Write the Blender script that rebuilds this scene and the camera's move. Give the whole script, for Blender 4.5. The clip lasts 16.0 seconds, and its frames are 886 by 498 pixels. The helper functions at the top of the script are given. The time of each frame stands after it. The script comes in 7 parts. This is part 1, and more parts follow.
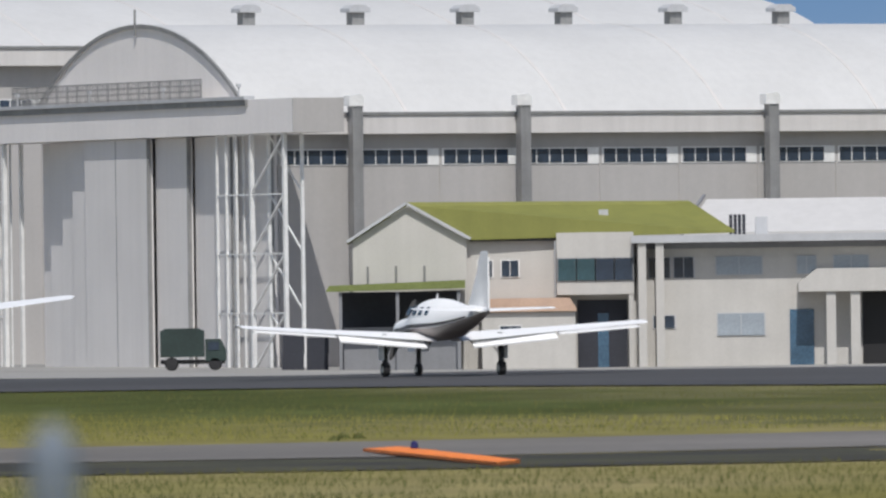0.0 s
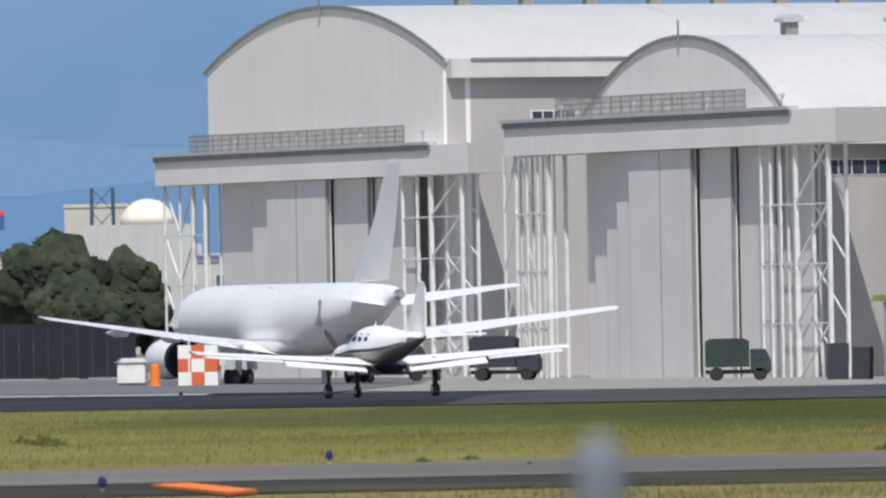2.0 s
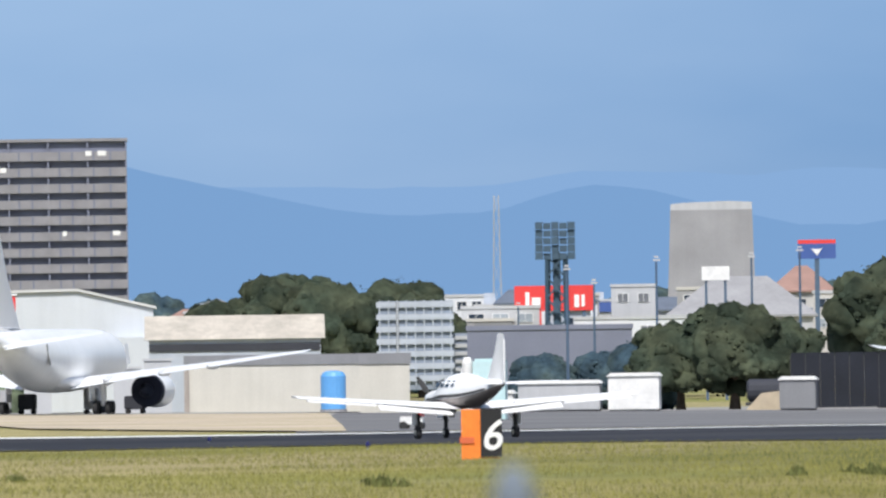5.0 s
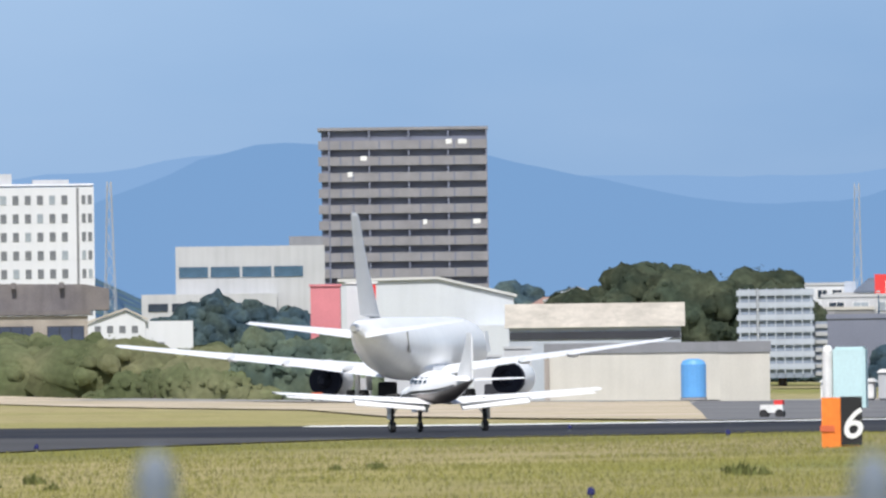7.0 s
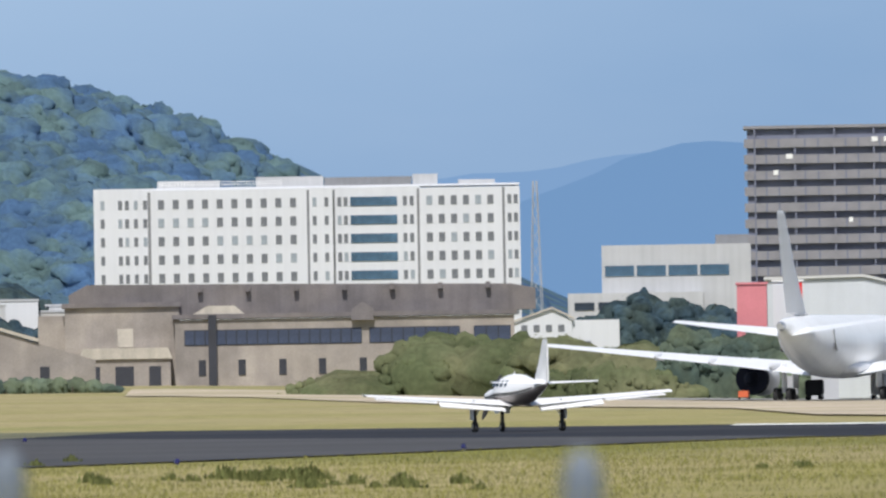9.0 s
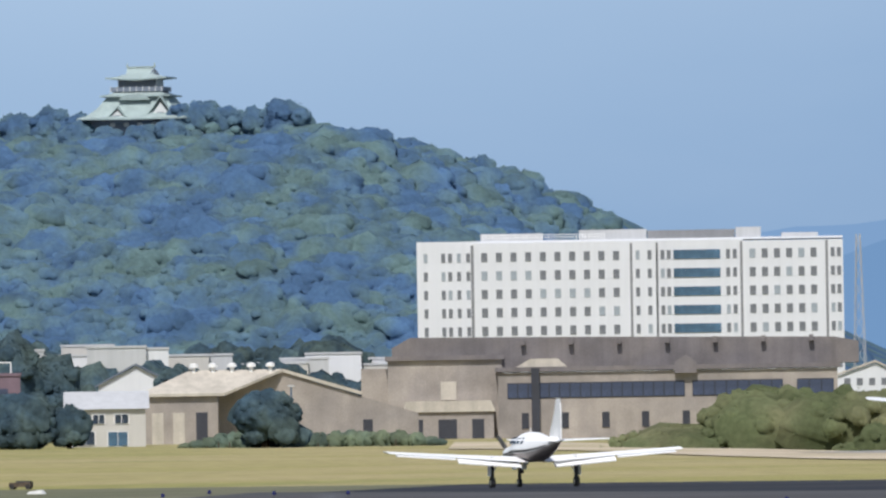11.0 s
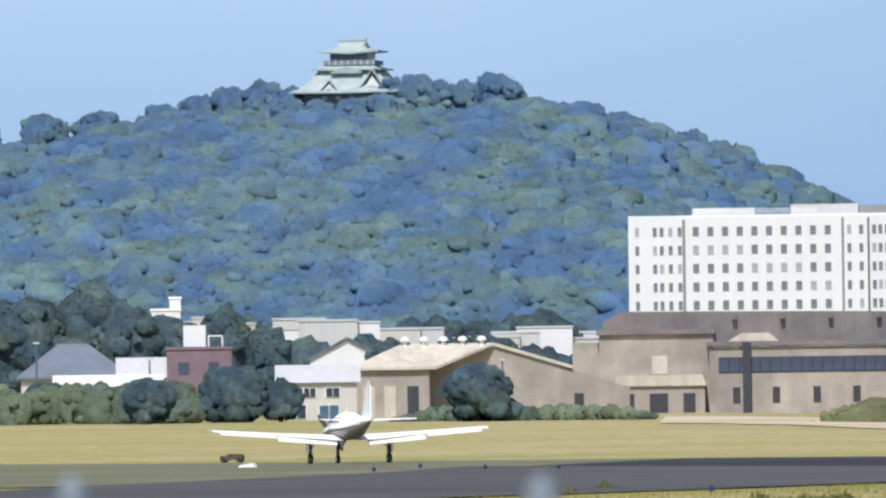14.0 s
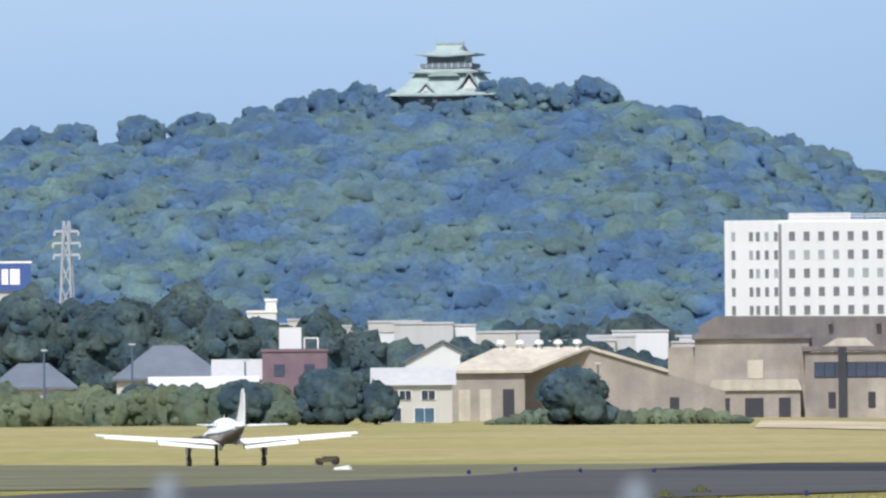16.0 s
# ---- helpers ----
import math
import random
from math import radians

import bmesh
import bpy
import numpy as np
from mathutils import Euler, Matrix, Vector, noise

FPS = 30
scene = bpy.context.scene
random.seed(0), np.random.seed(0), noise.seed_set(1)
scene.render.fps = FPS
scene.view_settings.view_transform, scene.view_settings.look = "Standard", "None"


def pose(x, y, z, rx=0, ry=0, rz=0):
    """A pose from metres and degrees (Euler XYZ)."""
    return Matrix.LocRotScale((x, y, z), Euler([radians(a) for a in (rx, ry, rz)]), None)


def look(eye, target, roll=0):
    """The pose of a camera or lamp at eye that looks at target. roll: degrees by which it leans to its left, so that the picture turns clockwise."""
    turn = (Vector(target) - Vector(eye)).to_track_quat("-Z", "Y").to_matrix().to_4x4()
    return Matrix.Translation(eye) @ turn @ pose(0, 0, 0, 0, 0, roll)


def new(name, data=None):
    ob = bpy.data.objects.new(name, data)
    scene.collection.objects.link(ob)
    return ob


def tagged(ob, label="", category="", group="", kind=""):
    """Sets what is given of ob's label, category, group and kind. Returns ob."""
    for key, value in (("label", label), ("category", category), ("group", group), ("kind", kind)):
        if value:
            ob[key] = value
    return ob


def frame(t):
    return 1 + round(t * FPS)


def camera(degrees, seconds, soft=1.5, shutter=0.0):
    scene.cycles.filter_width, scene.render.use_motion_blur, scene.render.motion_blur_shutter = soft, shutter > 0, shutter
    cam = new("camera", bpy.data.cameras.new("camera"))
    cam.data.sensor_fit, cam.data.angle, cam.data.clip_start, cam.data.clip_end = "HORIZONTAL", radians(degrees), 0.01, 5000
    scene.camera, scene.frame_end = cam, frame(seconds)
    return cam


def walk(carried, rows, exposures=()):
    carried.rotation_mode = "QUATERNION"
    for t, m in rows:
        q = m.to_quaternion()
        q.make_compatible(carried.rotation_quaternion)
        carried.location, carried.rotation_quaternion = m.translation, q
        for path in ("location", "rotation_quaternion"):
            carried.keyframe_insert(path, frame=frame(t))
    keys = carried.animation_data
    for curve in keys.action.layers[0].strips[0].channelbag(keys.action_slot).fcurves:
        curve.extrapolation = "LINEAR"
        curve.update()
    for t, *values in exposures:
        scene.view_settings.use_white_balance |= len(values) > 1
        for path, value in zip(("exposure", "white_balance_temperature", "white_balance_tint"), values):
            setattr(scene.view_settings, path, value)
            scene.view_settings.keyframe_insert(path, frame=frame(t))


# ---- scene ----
# The camera stands behind the airfield fence and pans to the left after the aircraft.
EYE = 3.0
cam = camera(4.0, 16.0, soft=2.4)
PAN = [  # seconds, yaw, pitch, lean in degrees
    (0.0, -0.000, 0.233, -0.787),
    (0.5, 0.615, 0.180, -0.805),
    (1.0, 1.219, 0.171, -0.863),
    (1.5, 1.800, 0.173, -0.986),
    (2.0, 2.457, 0.318, -1.063),
    (2.5, 3.219, 0.369, -1.070),
    (3.0, 3.970, 0.547, -0.965),
    (3.5, 4.557, 0.520, -0.860),
    (4.0, 5.006, 0.483, -0.894),
    (4.5, 5.604, 0.514, -0.876),
    (5.0, 6.208, 0.507, -0.824),
    (5.2, 6.383, 0.469, -0.779),
    (7.3, 8.049, 0.494, -0.809),
    (7.5, 8.189, 0.509, -0.838),
    (8.0, 8.665, 0.536, -0.875),
    (8.5, 9.290, 0.493, -0.921),
    (9.0, 9.760, 0.498, -0.987),
    (9.5, 10.183, 0.638, -0.982),
    (10.0, 10.539, 0.730, -1.016),
    (10.2, 10.723, 0.787, -0.980),
    (12.3, 11.628, 0.707, -0.947),
    (12.5, 11.720, 0.712, -0.917),
    (13.0, 11.987, 0.641, -0.902),
    (13.5, 12.112, 0.579, -0.872),
    (14.0, 12.172, 0.658, -0.830),
    (14.5, 12.344, 0.670, -0.735),
    (15.0, 12.462, 0.685, -0.624),
    (15.5, 12.521, 0.737, -0.570),
    (16.0, 12.606, 0.677, -0.539),
]
walk(cam, [(t, pose(0, 0, EYE, 90, 0, yaw) @ pose(0, 0, 0, pitch, 0, 0) @ pose(0, 0, 0, 0, 0, lean)) for t, yaw, pitch, lean in PAN],
     exposures=[(0.0, -0.38), (0.5, -0.3), (1.0, -0.18), (1.5, -0.14), (2.0, -0.24), (2.5, -0.28), (3.0, -0.27), (3.5, -0.12), (4.0, 0.07), (5.0, 0.05), (7.5, 0.05),
                (8.5, -0.06), (9.0, -0.15), (9.5, -0.26), (10.0, -0.24), (12.5, 0.0), (13.5, 0.12), (16.0, 0.08)])
cam.data.dof.use_dof = True
cam.data.dof.focus_distance = 900.0
cam.data.dof.aperture_fstop = 9.0

# ---------------------------------------------------------------- light
SUN_FROM = Vector((0.048, -0.999, 1.381)).normalized()
SUN_EL = math.asin(SUN_FROM.z)
world = bpy.data.worlds.new("sky")
scene.world = world
world.use_nodes = True
wn = world.node_tree.nodes
sky = wn.new("ShaderNodeTexSky")
sky.sky_type = "NISHITA"
sky.sun_disc = False
sky.sun_elevation = SUN_EL
sky.sun_rotation = math.pi - 0.048
sky.dust_density = 1.5
wn["Background"].inputs[1].default_value = 0.118
world.node_tree.links.new(sky.outputs[0], wn["Background"].inputs[0])
sun_data = bpy.data.lights.new("sun", "SUN")
sun_data.energy = 4.35
sun_data.angle = radians(0.53)
sun_data.color = (1.0, 0.97, 0.93)
sun = new("sun", sun_data)
sun.matrix_world = look(SUN_FROM * 500, (0, 0, 0))

# ---------------------------------------------------------------- materials
def mat(name, color, rough=0.7, metal=0.0, vary=0.12, scale=0.4, fine=6.0, bump=0.0, island=0.0, streak=0.0, tint=None, leafy=0.0):
    """A surface with broad stains and fine grain; tint: a second colour that the stains mix in; streak: upright weather streaks."""
    m = bpy.data.materials.new(name)
    m.use_nodes = True
    n, l = m.node_tree.nodes, m.node_tree.links
    b = n["Principled BSDF"]
    b.inputs["Roughness"].default_value = rough
    b.inputs["Metallic"].default_value = metal
    co = n.new("ShaderNodeTexCoord")
    def noise_at(s, detail=4.0, stretch=None):
        t = n.new("ShaderNodeTexNoise")
        t.inputs["Scale"].default_value = s
        t.inputs["Detail"].default_value = detail
        if stretch:
            mp = n.new("ShaderNodeMapping")
            mp.inputs["Scale"].default_value = stretch
            l.new(co.outputs["Object"], mp.inputs[0])
            l.new(mp.outputs[0], t.inputs[0])
        else:
            l.new(co.outputs["Object"], t.inputs[0])
        return t.outputs[0]
    def ramp(sock, lo, hi, a=0.3, c=0.7):
        r = n.new("ShaderNodeMapRange")
        r.inputs[1].default_value, r.inputs[2].default_value = a, c
        r.inputs[3].default_value, r.inputs[4].default_value = lo, hi
        l.new(sock, r.inputs[0])
        return r.outputs[0]
    def mul(x, y):
        q = n.new("ShaderNodeMath")
        q.operation = "MULTIPLY"
        l.new(x, q.inputs[0])
        l.new(y, q.inputs[1])
        return q.outputs[0]
    broad, grain = noise_at(scale), noise_at(fine, 6.0)
    f = mul(ramp(broad, 1 - vary, 1 + vary), ramp(grain, 1 - 0.6 * vary, 1 + 0.6 * vary))
    if streak:
        f = mul(f, ramp(noise_at(1.0, 3.0, (1.3, 1.3, 0.05)), 1 - streak, 1 + 0.3 * streak, 0.35, 0.6))
    if island:
        g = n.new("ShaderNodeNewGeometry")
        f = mul(f, ramp(g.outputs["Random Per Island"], 1 - island, 1 + island, 0, 1))
    col = n.new("ShaderNodeRGB")
    col.outputs[0].default_value = (*color, 1)
    base = col.outputs[0]
    if tint:
        mx = n.new("ShaderNodeMix")
        mx.data_type = "RGBA"
        l.new(ramp(noise_at(scale * 0.6, 5.0), 0, 1, 0.4, 0.62), mx.inputs[0])
        l.new(base, mx.inputs[6])
        mx.inputs[7].default_value = (*tint, 1)
        base = mx.outputs[2]
    v = n.new("ShaderNodeVectorMath")
    v.operation = "SCALE"
    l.new(base, v.inputs[0])
    l.new(f, v.inputs["Scale"])
    l.new(v.outputs[0], b.inputs["Base Color"])
    if leafy:  # light that comes through the leaves
        b.inputs["Specular IOR Level"].default_value = 0.15
        tr, mixer = n.new("ShaderNodeBsdfTranslucent"), n.new("ShaderNodeMixShader")
        l.new(v.outputs[0], tr.inputs[0])
        mixer.inputs[0].default_value = leafy
        l.new(b.outputs[0], mixer.inputs[1])
        l.new(tr.outputs[0], mixer.inputs[2])
        l.new(mixer.outputs[0], n["Material Output"].inputs[0])
    if bump:
        bp = n.new("ShaderNodeBump")
        bp.inputs["Strength"].default_value = bump
        bp.inputs["Distance"].default_value = 0.1
        l.new(grain, bp.inputs["Height"])
        l.new(bp.outputs[0], b.inputs["Normal"])
    return m


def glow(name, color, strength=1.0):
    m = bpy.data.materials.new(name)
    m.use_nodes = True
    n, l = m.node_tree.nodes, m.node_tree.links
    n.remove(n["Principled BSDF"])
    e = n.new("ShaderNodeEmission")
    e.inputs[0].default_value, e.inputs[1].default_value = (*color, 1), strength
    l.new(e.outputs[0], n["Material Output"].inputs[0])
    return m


# set darker than the gable tone to offset the stronger sun on the sides
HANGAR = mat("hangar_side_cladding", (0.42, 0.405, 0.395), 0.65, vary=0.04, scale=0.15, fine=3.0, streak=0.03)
FASCIA = mat("hangar_fascia", (0.61, 0.59, 0.575), 0.6, vary=0.05, scale=0.2, streak=0.05)
DOORPAINT = mat("hangar_door_paint", (0.68, 0.66, 0.65), 0.6, vary=0.035, scale=0.2, streak=0.03)
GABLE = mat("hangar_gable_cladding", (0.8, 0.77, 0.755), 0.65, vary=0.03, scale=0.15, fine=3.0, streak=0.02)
WAREWALL = mat("pale_blue_white_cladding", (0.56, 0.59, 0.63), 0.7, vary=0.05, scale=0.2, streak=0.03)
WAREROOF = mat("new_white_roof_sheet", (0.58, 0.57, 0.56), 0.6, vary=0.03, scale=0.2, streak=0.04)
ROOFWHITE = mat("white_roof_sheet", (0.57, 0.57, 0.565), 0.55, vary=0.04, scale=0.12, streak=0.03)
DARKGAP = mat("dark_rubber_seal", (0.05, 0.05, 0.05), 0.8)
STEELWHITE = mat("white_painted_steel", (0.75, 0.75, 0.74), 0.5, vary=0.1, scale=1.0)
DOME = mat("pale_cream_dome", (0.8, 0.76, 0.66), 0.7, vary=0.04)
DUCT = mat("grey_sheet_metal", (0.27, 0.27, 0.27), 0.5, 0.2, vary=0.12, scale=0.6, streak=0.1)
GLASS = mat("dark_window_glass", (0.03, 0.045, 0.07), 0.12, vary=0.3, scale=0.5)
FACTORYGLASS = mat("dusty_navy_glass", (0.045, 0.06, 0.105), 0.4, vary=0.3, scale=0.5)
TEALGLASS = mat("dark_teal_window_glass", (0.035, 0.075, 0.09), 0.2, vary=0.3, scale=0.5)
GLASSBLUE = mat("blue_window_glass", (0.06, 0.12, 0.19), 0.15, vary=0.3, scale=0.4)
BLIND = mat("window_with_blind", (0.3, 0.34, 0.38), 0.4, vary=0.15)
CREAM = mat("cream_render", (0.5, 0.485, 0.46), 0.85, vary=0.05, scale=0.3, streak=0.035)
BEIGE = mat("beige_render", (0.55, 0.53, 0.475), 0.85, vary=0.06, scale=0.3, streak=0.04)
TAN = mat("tan_weathered_concrete", (0.36, 0.32, 0.285), 0.9, vary=0.2, scale=0.25, streak=0.05, tint=(0.26, 0.235, 0.22))
TANROOF = mat("brown_corrugated_roof", (0.15, 0.138, 0.145), 0.85, vary=0.2, scale=0.3, streak=0.1, tint=(0.19, 0.17, 0.165))
PALEROOF = mat("pale_weathered_roof", (0.48, 0.44, 0.38), 0.8, vary=0.14, scale=0.3, streak=0.12)
GREENROOF = mat("olive_green_roof", (0.2, 0.205, 0.05), 0.7, vary=0.08, scale=0.4, streak=0.04)
MOSSROOF = mat("mossy_green_roof", (0.16, 0.19, 0.06), 0.85, vary=0.2, scale=0.8)
SALMON = mat("salmon_roof_tiles", (0.52, 0.36, 0.27), 0.8, vary=0.1, scale=0.8)
WHITEWALL = mat("white_facade_paint", (0.635, 0.65, 0.685), 0.8, vary=0.03, scale=0.1, streak=0.03)
GREYWALL = mat("grey_facade_panel", (0.22, 0.225, 0.24), 0.8, vary=0.08, scale=0.2, streak=0.06)
LIGHTGREY = mat("light_grey_panel", (0.46, 0.47, 0.49), 0.75, vary=0.06, scale=0.2, streak=0.06)
# far-town tones with haze blue mixed into the base colour, tiles below too
HAZEWALL = mat("haze_tinted_render", (0.25, 0.29, 0.36), 0.85, vary=0.12, scale=0.3, streak=0.06)
HAZEPALE = mat("haze_tinted_pale_render", (0.42, 0.46, 0.53), 0.85, vary=0.08, scale=0.3, streak=0.05)
APART = mat("haze_tinted_tiles", (0.17, 0.185, 0.25), 0.7, vary=0.1, scale=0.2)
BALCONY = mat("balcony_parapet", (0.25, 0.245, 0.262), 0.75, vary=0.12, scale=0.3)
CONCRETE = mat("bare_concrete", (0.3, 0.3, 0.315), 0.9, vary=0.14, scale=0.15, streak=0.02)
# dark paint of carts and fittings; also painted shade in wall openings
SHADOWGREY = mat("dark_grey_and_shade", (0.035, 0.038, 0.05), 0.8, vary=0.15)
ASPHALT = mat("worn_asphalt", (0.024, 0.026, 0.034), 0.85, vary=0.25, scale=0.05, fine=2.0, tint=(0.045, 0.045, 0.05))
ASPHALT.node_tree.nodes["Principled BSDF"].inputs["Specular IOR Level"].default_value = 0.12
ASPHALTPALE = mat("pale_asphalt", (0.16, 0.147, 0.135), 0.9, vary=0.18, scale=0.08, fine=2.0, tint=(0.14, 0.128, 0.115))
SOIL = mat("dark_soil", (0.022, 0.018, 0.014), 0.95, vary=0.4, scale=0.25, fine=4.0, tint=(0.05, 0.047, 0.02))
ASPHALTMID = mat("bleached_asphalt", (0.058, 0.055, 0.056), 0.9, vary=0.22, scale=0.05, fine=2.0, tint=(0.043, 0.042, 0.044))
WEEDY = mat("weedy_asphalt", (0.1, 0.105, 0.05), 0.95, vary=0.25, scale=0.1, fine=2.0, tint=(0.15, 0.14, 0.085))
CONCRETEPALE = mat("sunlit_concrete_apron", (0.3, 0.29, 0.27), 0.9, vary=0.12, scale=0.06, fine=1.0)
BLADE = mat("grass_blades", (0.075, 0.082, 0.02), 0.95, vary=0.2, scale=0.05, island=0.12, tint=(0.115, 0.112, 0.03))
STRAW = mat("dry_grass", (0.2, 0.192, 0.045), 0.95, vary=0.2, scale=0.06, island=0.15)
WEED = mat("green_weeds", (0.17, 0.185, 0.07), 0.9, vary=0.3, scale=0.4, island=0.5, leafy=0.4)
LEAF = mat("tree_foliage", (0.06, 0.082, 0.058), 0.9, vary=0.34, scale=0.5, fine=1.6, island=0.25, tint=(0.1, 0.118, 0.075), leafy=0.5)
# tree and hedge greens pushed towards blue, as haze put into the colour
HAZYLEAF = mat("hazed_tree_foliage", (0.066, 0.112, 0.148), 0.9, vary=0.32, scale=0.4, fine=1.6, island=0.25, tint=(0.105, 0.15, 0.145), leafy=0.5)
HAZYHEDGE = mat("hazed_shrub_foliage", (0.145, 0.205, 0.175), 0.95, vary=0.28, scale=0.3, fine=1.6, island=0.15, tint=(0.205, 0.25, 0.165), leafy=0.55)
BANK = mat("sunny_scrub_foliage", (0.175, 0.21, 0.105), 0.95, vary=0.25, scale=0.2, fine=1.6, island=0.12, tint=(0.235, 0.24, 0.135), leafy=0.5)
# the blue of distance haze is mixed into this leaf colour
HAZYHILLLEAF = mat("hazed_hill_foliage", (0.102, 0.194, 0.345), 0.95, vary=0.22, scale=0.09, fine=0.7, island=0.1, tint=(0.158, 0.252, 0.262), leafy=0.45)
BARK = mat("bark", (0.08, 0.06, 0.045), 0.95, vary=0.3, scale=2.0)
COPPER = mat("verdigris_copper_roof", (0.3, 0.375, 0.375), 0.75, vary=0.12, scale=0.3, streak=0.05)
CASTLEWALL = mat("castle_plaster", (0.6, 0.62, 0.62), 0.85, vary=0.06, scale=0.3)
CASTLEDARK = mat("castle_timber", (0.16, 0.19, 0.24), 0.85, vary=0.1, scale=0.4)
JETWHITE = mat("jet_paint", (0.84, 0.85, 0.86), 0.3, vary=0.03, scale=0.15, streak=0.03)
JETGREY = mat("jet_grey_paint", (0.72, 0.73, 0.75), 0.35, vary=0.04, scale=0.2)
METAL = mat("polished_metal", (0.55, 0.56, 0.58), 0.3, 0.8, vary=0.1)
TYRE = mat("tyre_rubber", (0.025, 0.025, 0.027), 0.85, vary=0.15, scale=4)
ENGINEBLUE = mat("dark_blue_engine_inlet", (0.008, 0.012, 0.03), 0.85, vary=0.15)
PLANEWHITE = mat("gloss_white_aircraft_paint", (0.9, 0.9, 0.9), 0.4, vary=0.03, scale=1.0)
PLANEGREY = mat("taupe_aircraft_paint", (0.24, 0.205, 0.19), 0.4, vary=0.06, scale=1.0)
PLANESTRIPE = mat("dark_stripe_paint", (0.05, 0.045, 0.05), 0.35)
ORANGE = mat("safety_orange_paint", (0.85, 0.22, 0.03), 0.7, vary=0.12, scale=0.7)
REDORANGE = mat("red_checker_paint", (0.62, 0.13, 0.05), 0.7, vary=0.1)
CHECKWHITE = mat("white_checker_paint", (0.8, 0.8, 0.78), 0.7, vary=0.06)
BLACKPANEL = mat("black_sign_and_gate_shade", (0.012, 0.012, 0.014), 0.6)
LETTERWHITE = mat("white_lettering", (0.85, 0.85, 0.85), 0.6)
BLUETANK = mat("blue_plastic_tank", (0.12, 0.36, 0.72), 0.5, vary=0.08)
TEAL = mat("pale_teal_panel", (0.5, 0.68, 0.7), 0.6, vary=0.08)
RED = mat("red_sign_paint", (0.72, 0.05, 0.05), 0.6, vary=0.06)
PINK = mat("faded_red_panel", (0.62, 0.21, 0.235), 0.7, vary=0.08)
NAVY = mat("navy_sign_paint", (0.05, 0.1, 0.32), 0.6, vary=0.06)
BLUESTEEL = mat("blue_grey_steel", (0.07, 0.115, 0.18), 0.6, vary=0.12)
BRICKRED = mat("red_brick", (0.17, 0.12, 0.15), 0.9, vary=0.15, scale=0.5)
TILEBLUE = mat("blue_grey_roof_tiles", (0.12, 0.145, 0.19), 0.7, vary=0.12, scale=0.5)
TERRACOTTA = mat("faded_terracotta", (0.3, 0.185, 0.155), 0.8, vary=0.12)
TRUCKGREEN = mat("military_green_paint", (0.022, 0.04, 0.036), 0.7, vary=0.25)
LAMPBLUE = mat("blue_lamp_glass", (0.025, 0.025, 0.11), 0.2)
POSTPAINT = mat("galvanised_post", (0.15, 0.18, 0.22), 0.6, 0.1, vary=0.1, scale=2)
DARKSTEEL = mat("dark_teal_steel", (0.045, 0.085, 0.13), 0.6, vary=0.15, scale=0.6)
ROOFGREY = mat("grey_sheet_roof", (0.3, 0.3, 0.31), 0.7, vary=0.1, scale=0.3, streak=0.06)
APRONGREY = mat("weathered_grey_apron", (0.13, 0.13, 0.135), 0.9, vary=0.16, scale=0.05, fine=1.0, tint=(0.17, 0.166, 0.166))
SCREEN = mat("dark_navy_screen", (0.012, 0.015, 0.024), 0.9, vary=0.3, scale=0.3)
SAND = mat("bare_sandy_strip", (0.52, 0.43, 0.33), 0.95, vary=0.2, scale=0.08, fine=1.0, tint=(0.4, 0.34, 0.21))

# ---------------------------------------------------------------- building blocks
def part(name, bm, material, parent=None, label="", smooth=False):
    """Links a bmesh as one mesh object, under a thing or a part."""
    me = bpy.data.meshes.new(name)
    bm.to_mesh(me)
    bm.free()
    me.materials.append(material)
    if smooth:
        for p in me.polygons:
            p.use_smooth = True
    ob = new(name, me)
    ob.parent = parent
    if label:
        ob["label"] = label
    return ob


def thing(name, m, label, category, group="", kind=""):
    ob = new(name)
    ob.matrix_world = m
    return tagged(ob, label, category, group, kind)


def box(bm, x0, x1, y0, y1, z0, z1):
    v = [bm.verts.new(p) for p in ((x0, y0, z0), (x1, y0, z0), (x1, y1, z0), (x0, y1, z0), (x0, y0, z1), (x1, y0, z1), (x1, y1, z1), (x0, y1, z1))]
    for f in ((3, 2, 1, 0), (4, 5, 6, 7), (0, 1, 5, 4), (1, 2, 6, 5), (2, 3, 7, 6), (3, 0, 4, 7)):
        bm.faces.new([v[i] for i in f])
    return bm


def boxes(*dims):
    bm = bmesh.new()
    for d in dims:
        box(bm, *d)
    return bm


def ring_loft(bm, rings, caps=True, closed=True):
    """Skins a row of rings of equal count."""
    vs = [[bm.verts.new(p) for p in r] for r in rings]
    n = len(vs[0])
    for a, b in zip(vs, vs[1:]):
        for i in range(n if closed else n - 1):
            j = (i + 1) % n
            bm.faces.new((a[i], a[j], b[j], b[i]))
    if caps and closed:
        bm.faces.new(list(reversed(vs[0])))
        bm.faces.new(vs[-1])
    return bm


def beam(bm, a, b, w=0.2, n=4):
    """A bar from a to b."""
    a, b = Vector(a), Vector(b)
    q = (b - a).to_track_quat("Z", "Y")
    ring = [q @ Vector((w / 2 * math.cos(2 * math.pi * (i + 0.5) / n) * 1.2, w / 2 * math.sin(2 * math.pi * (i + 0.5) / n) * 1.2, 0)) for i in range(n)]
    return ring_loft(bm, [[a + r for r in ring], [b + r for r in ring]])


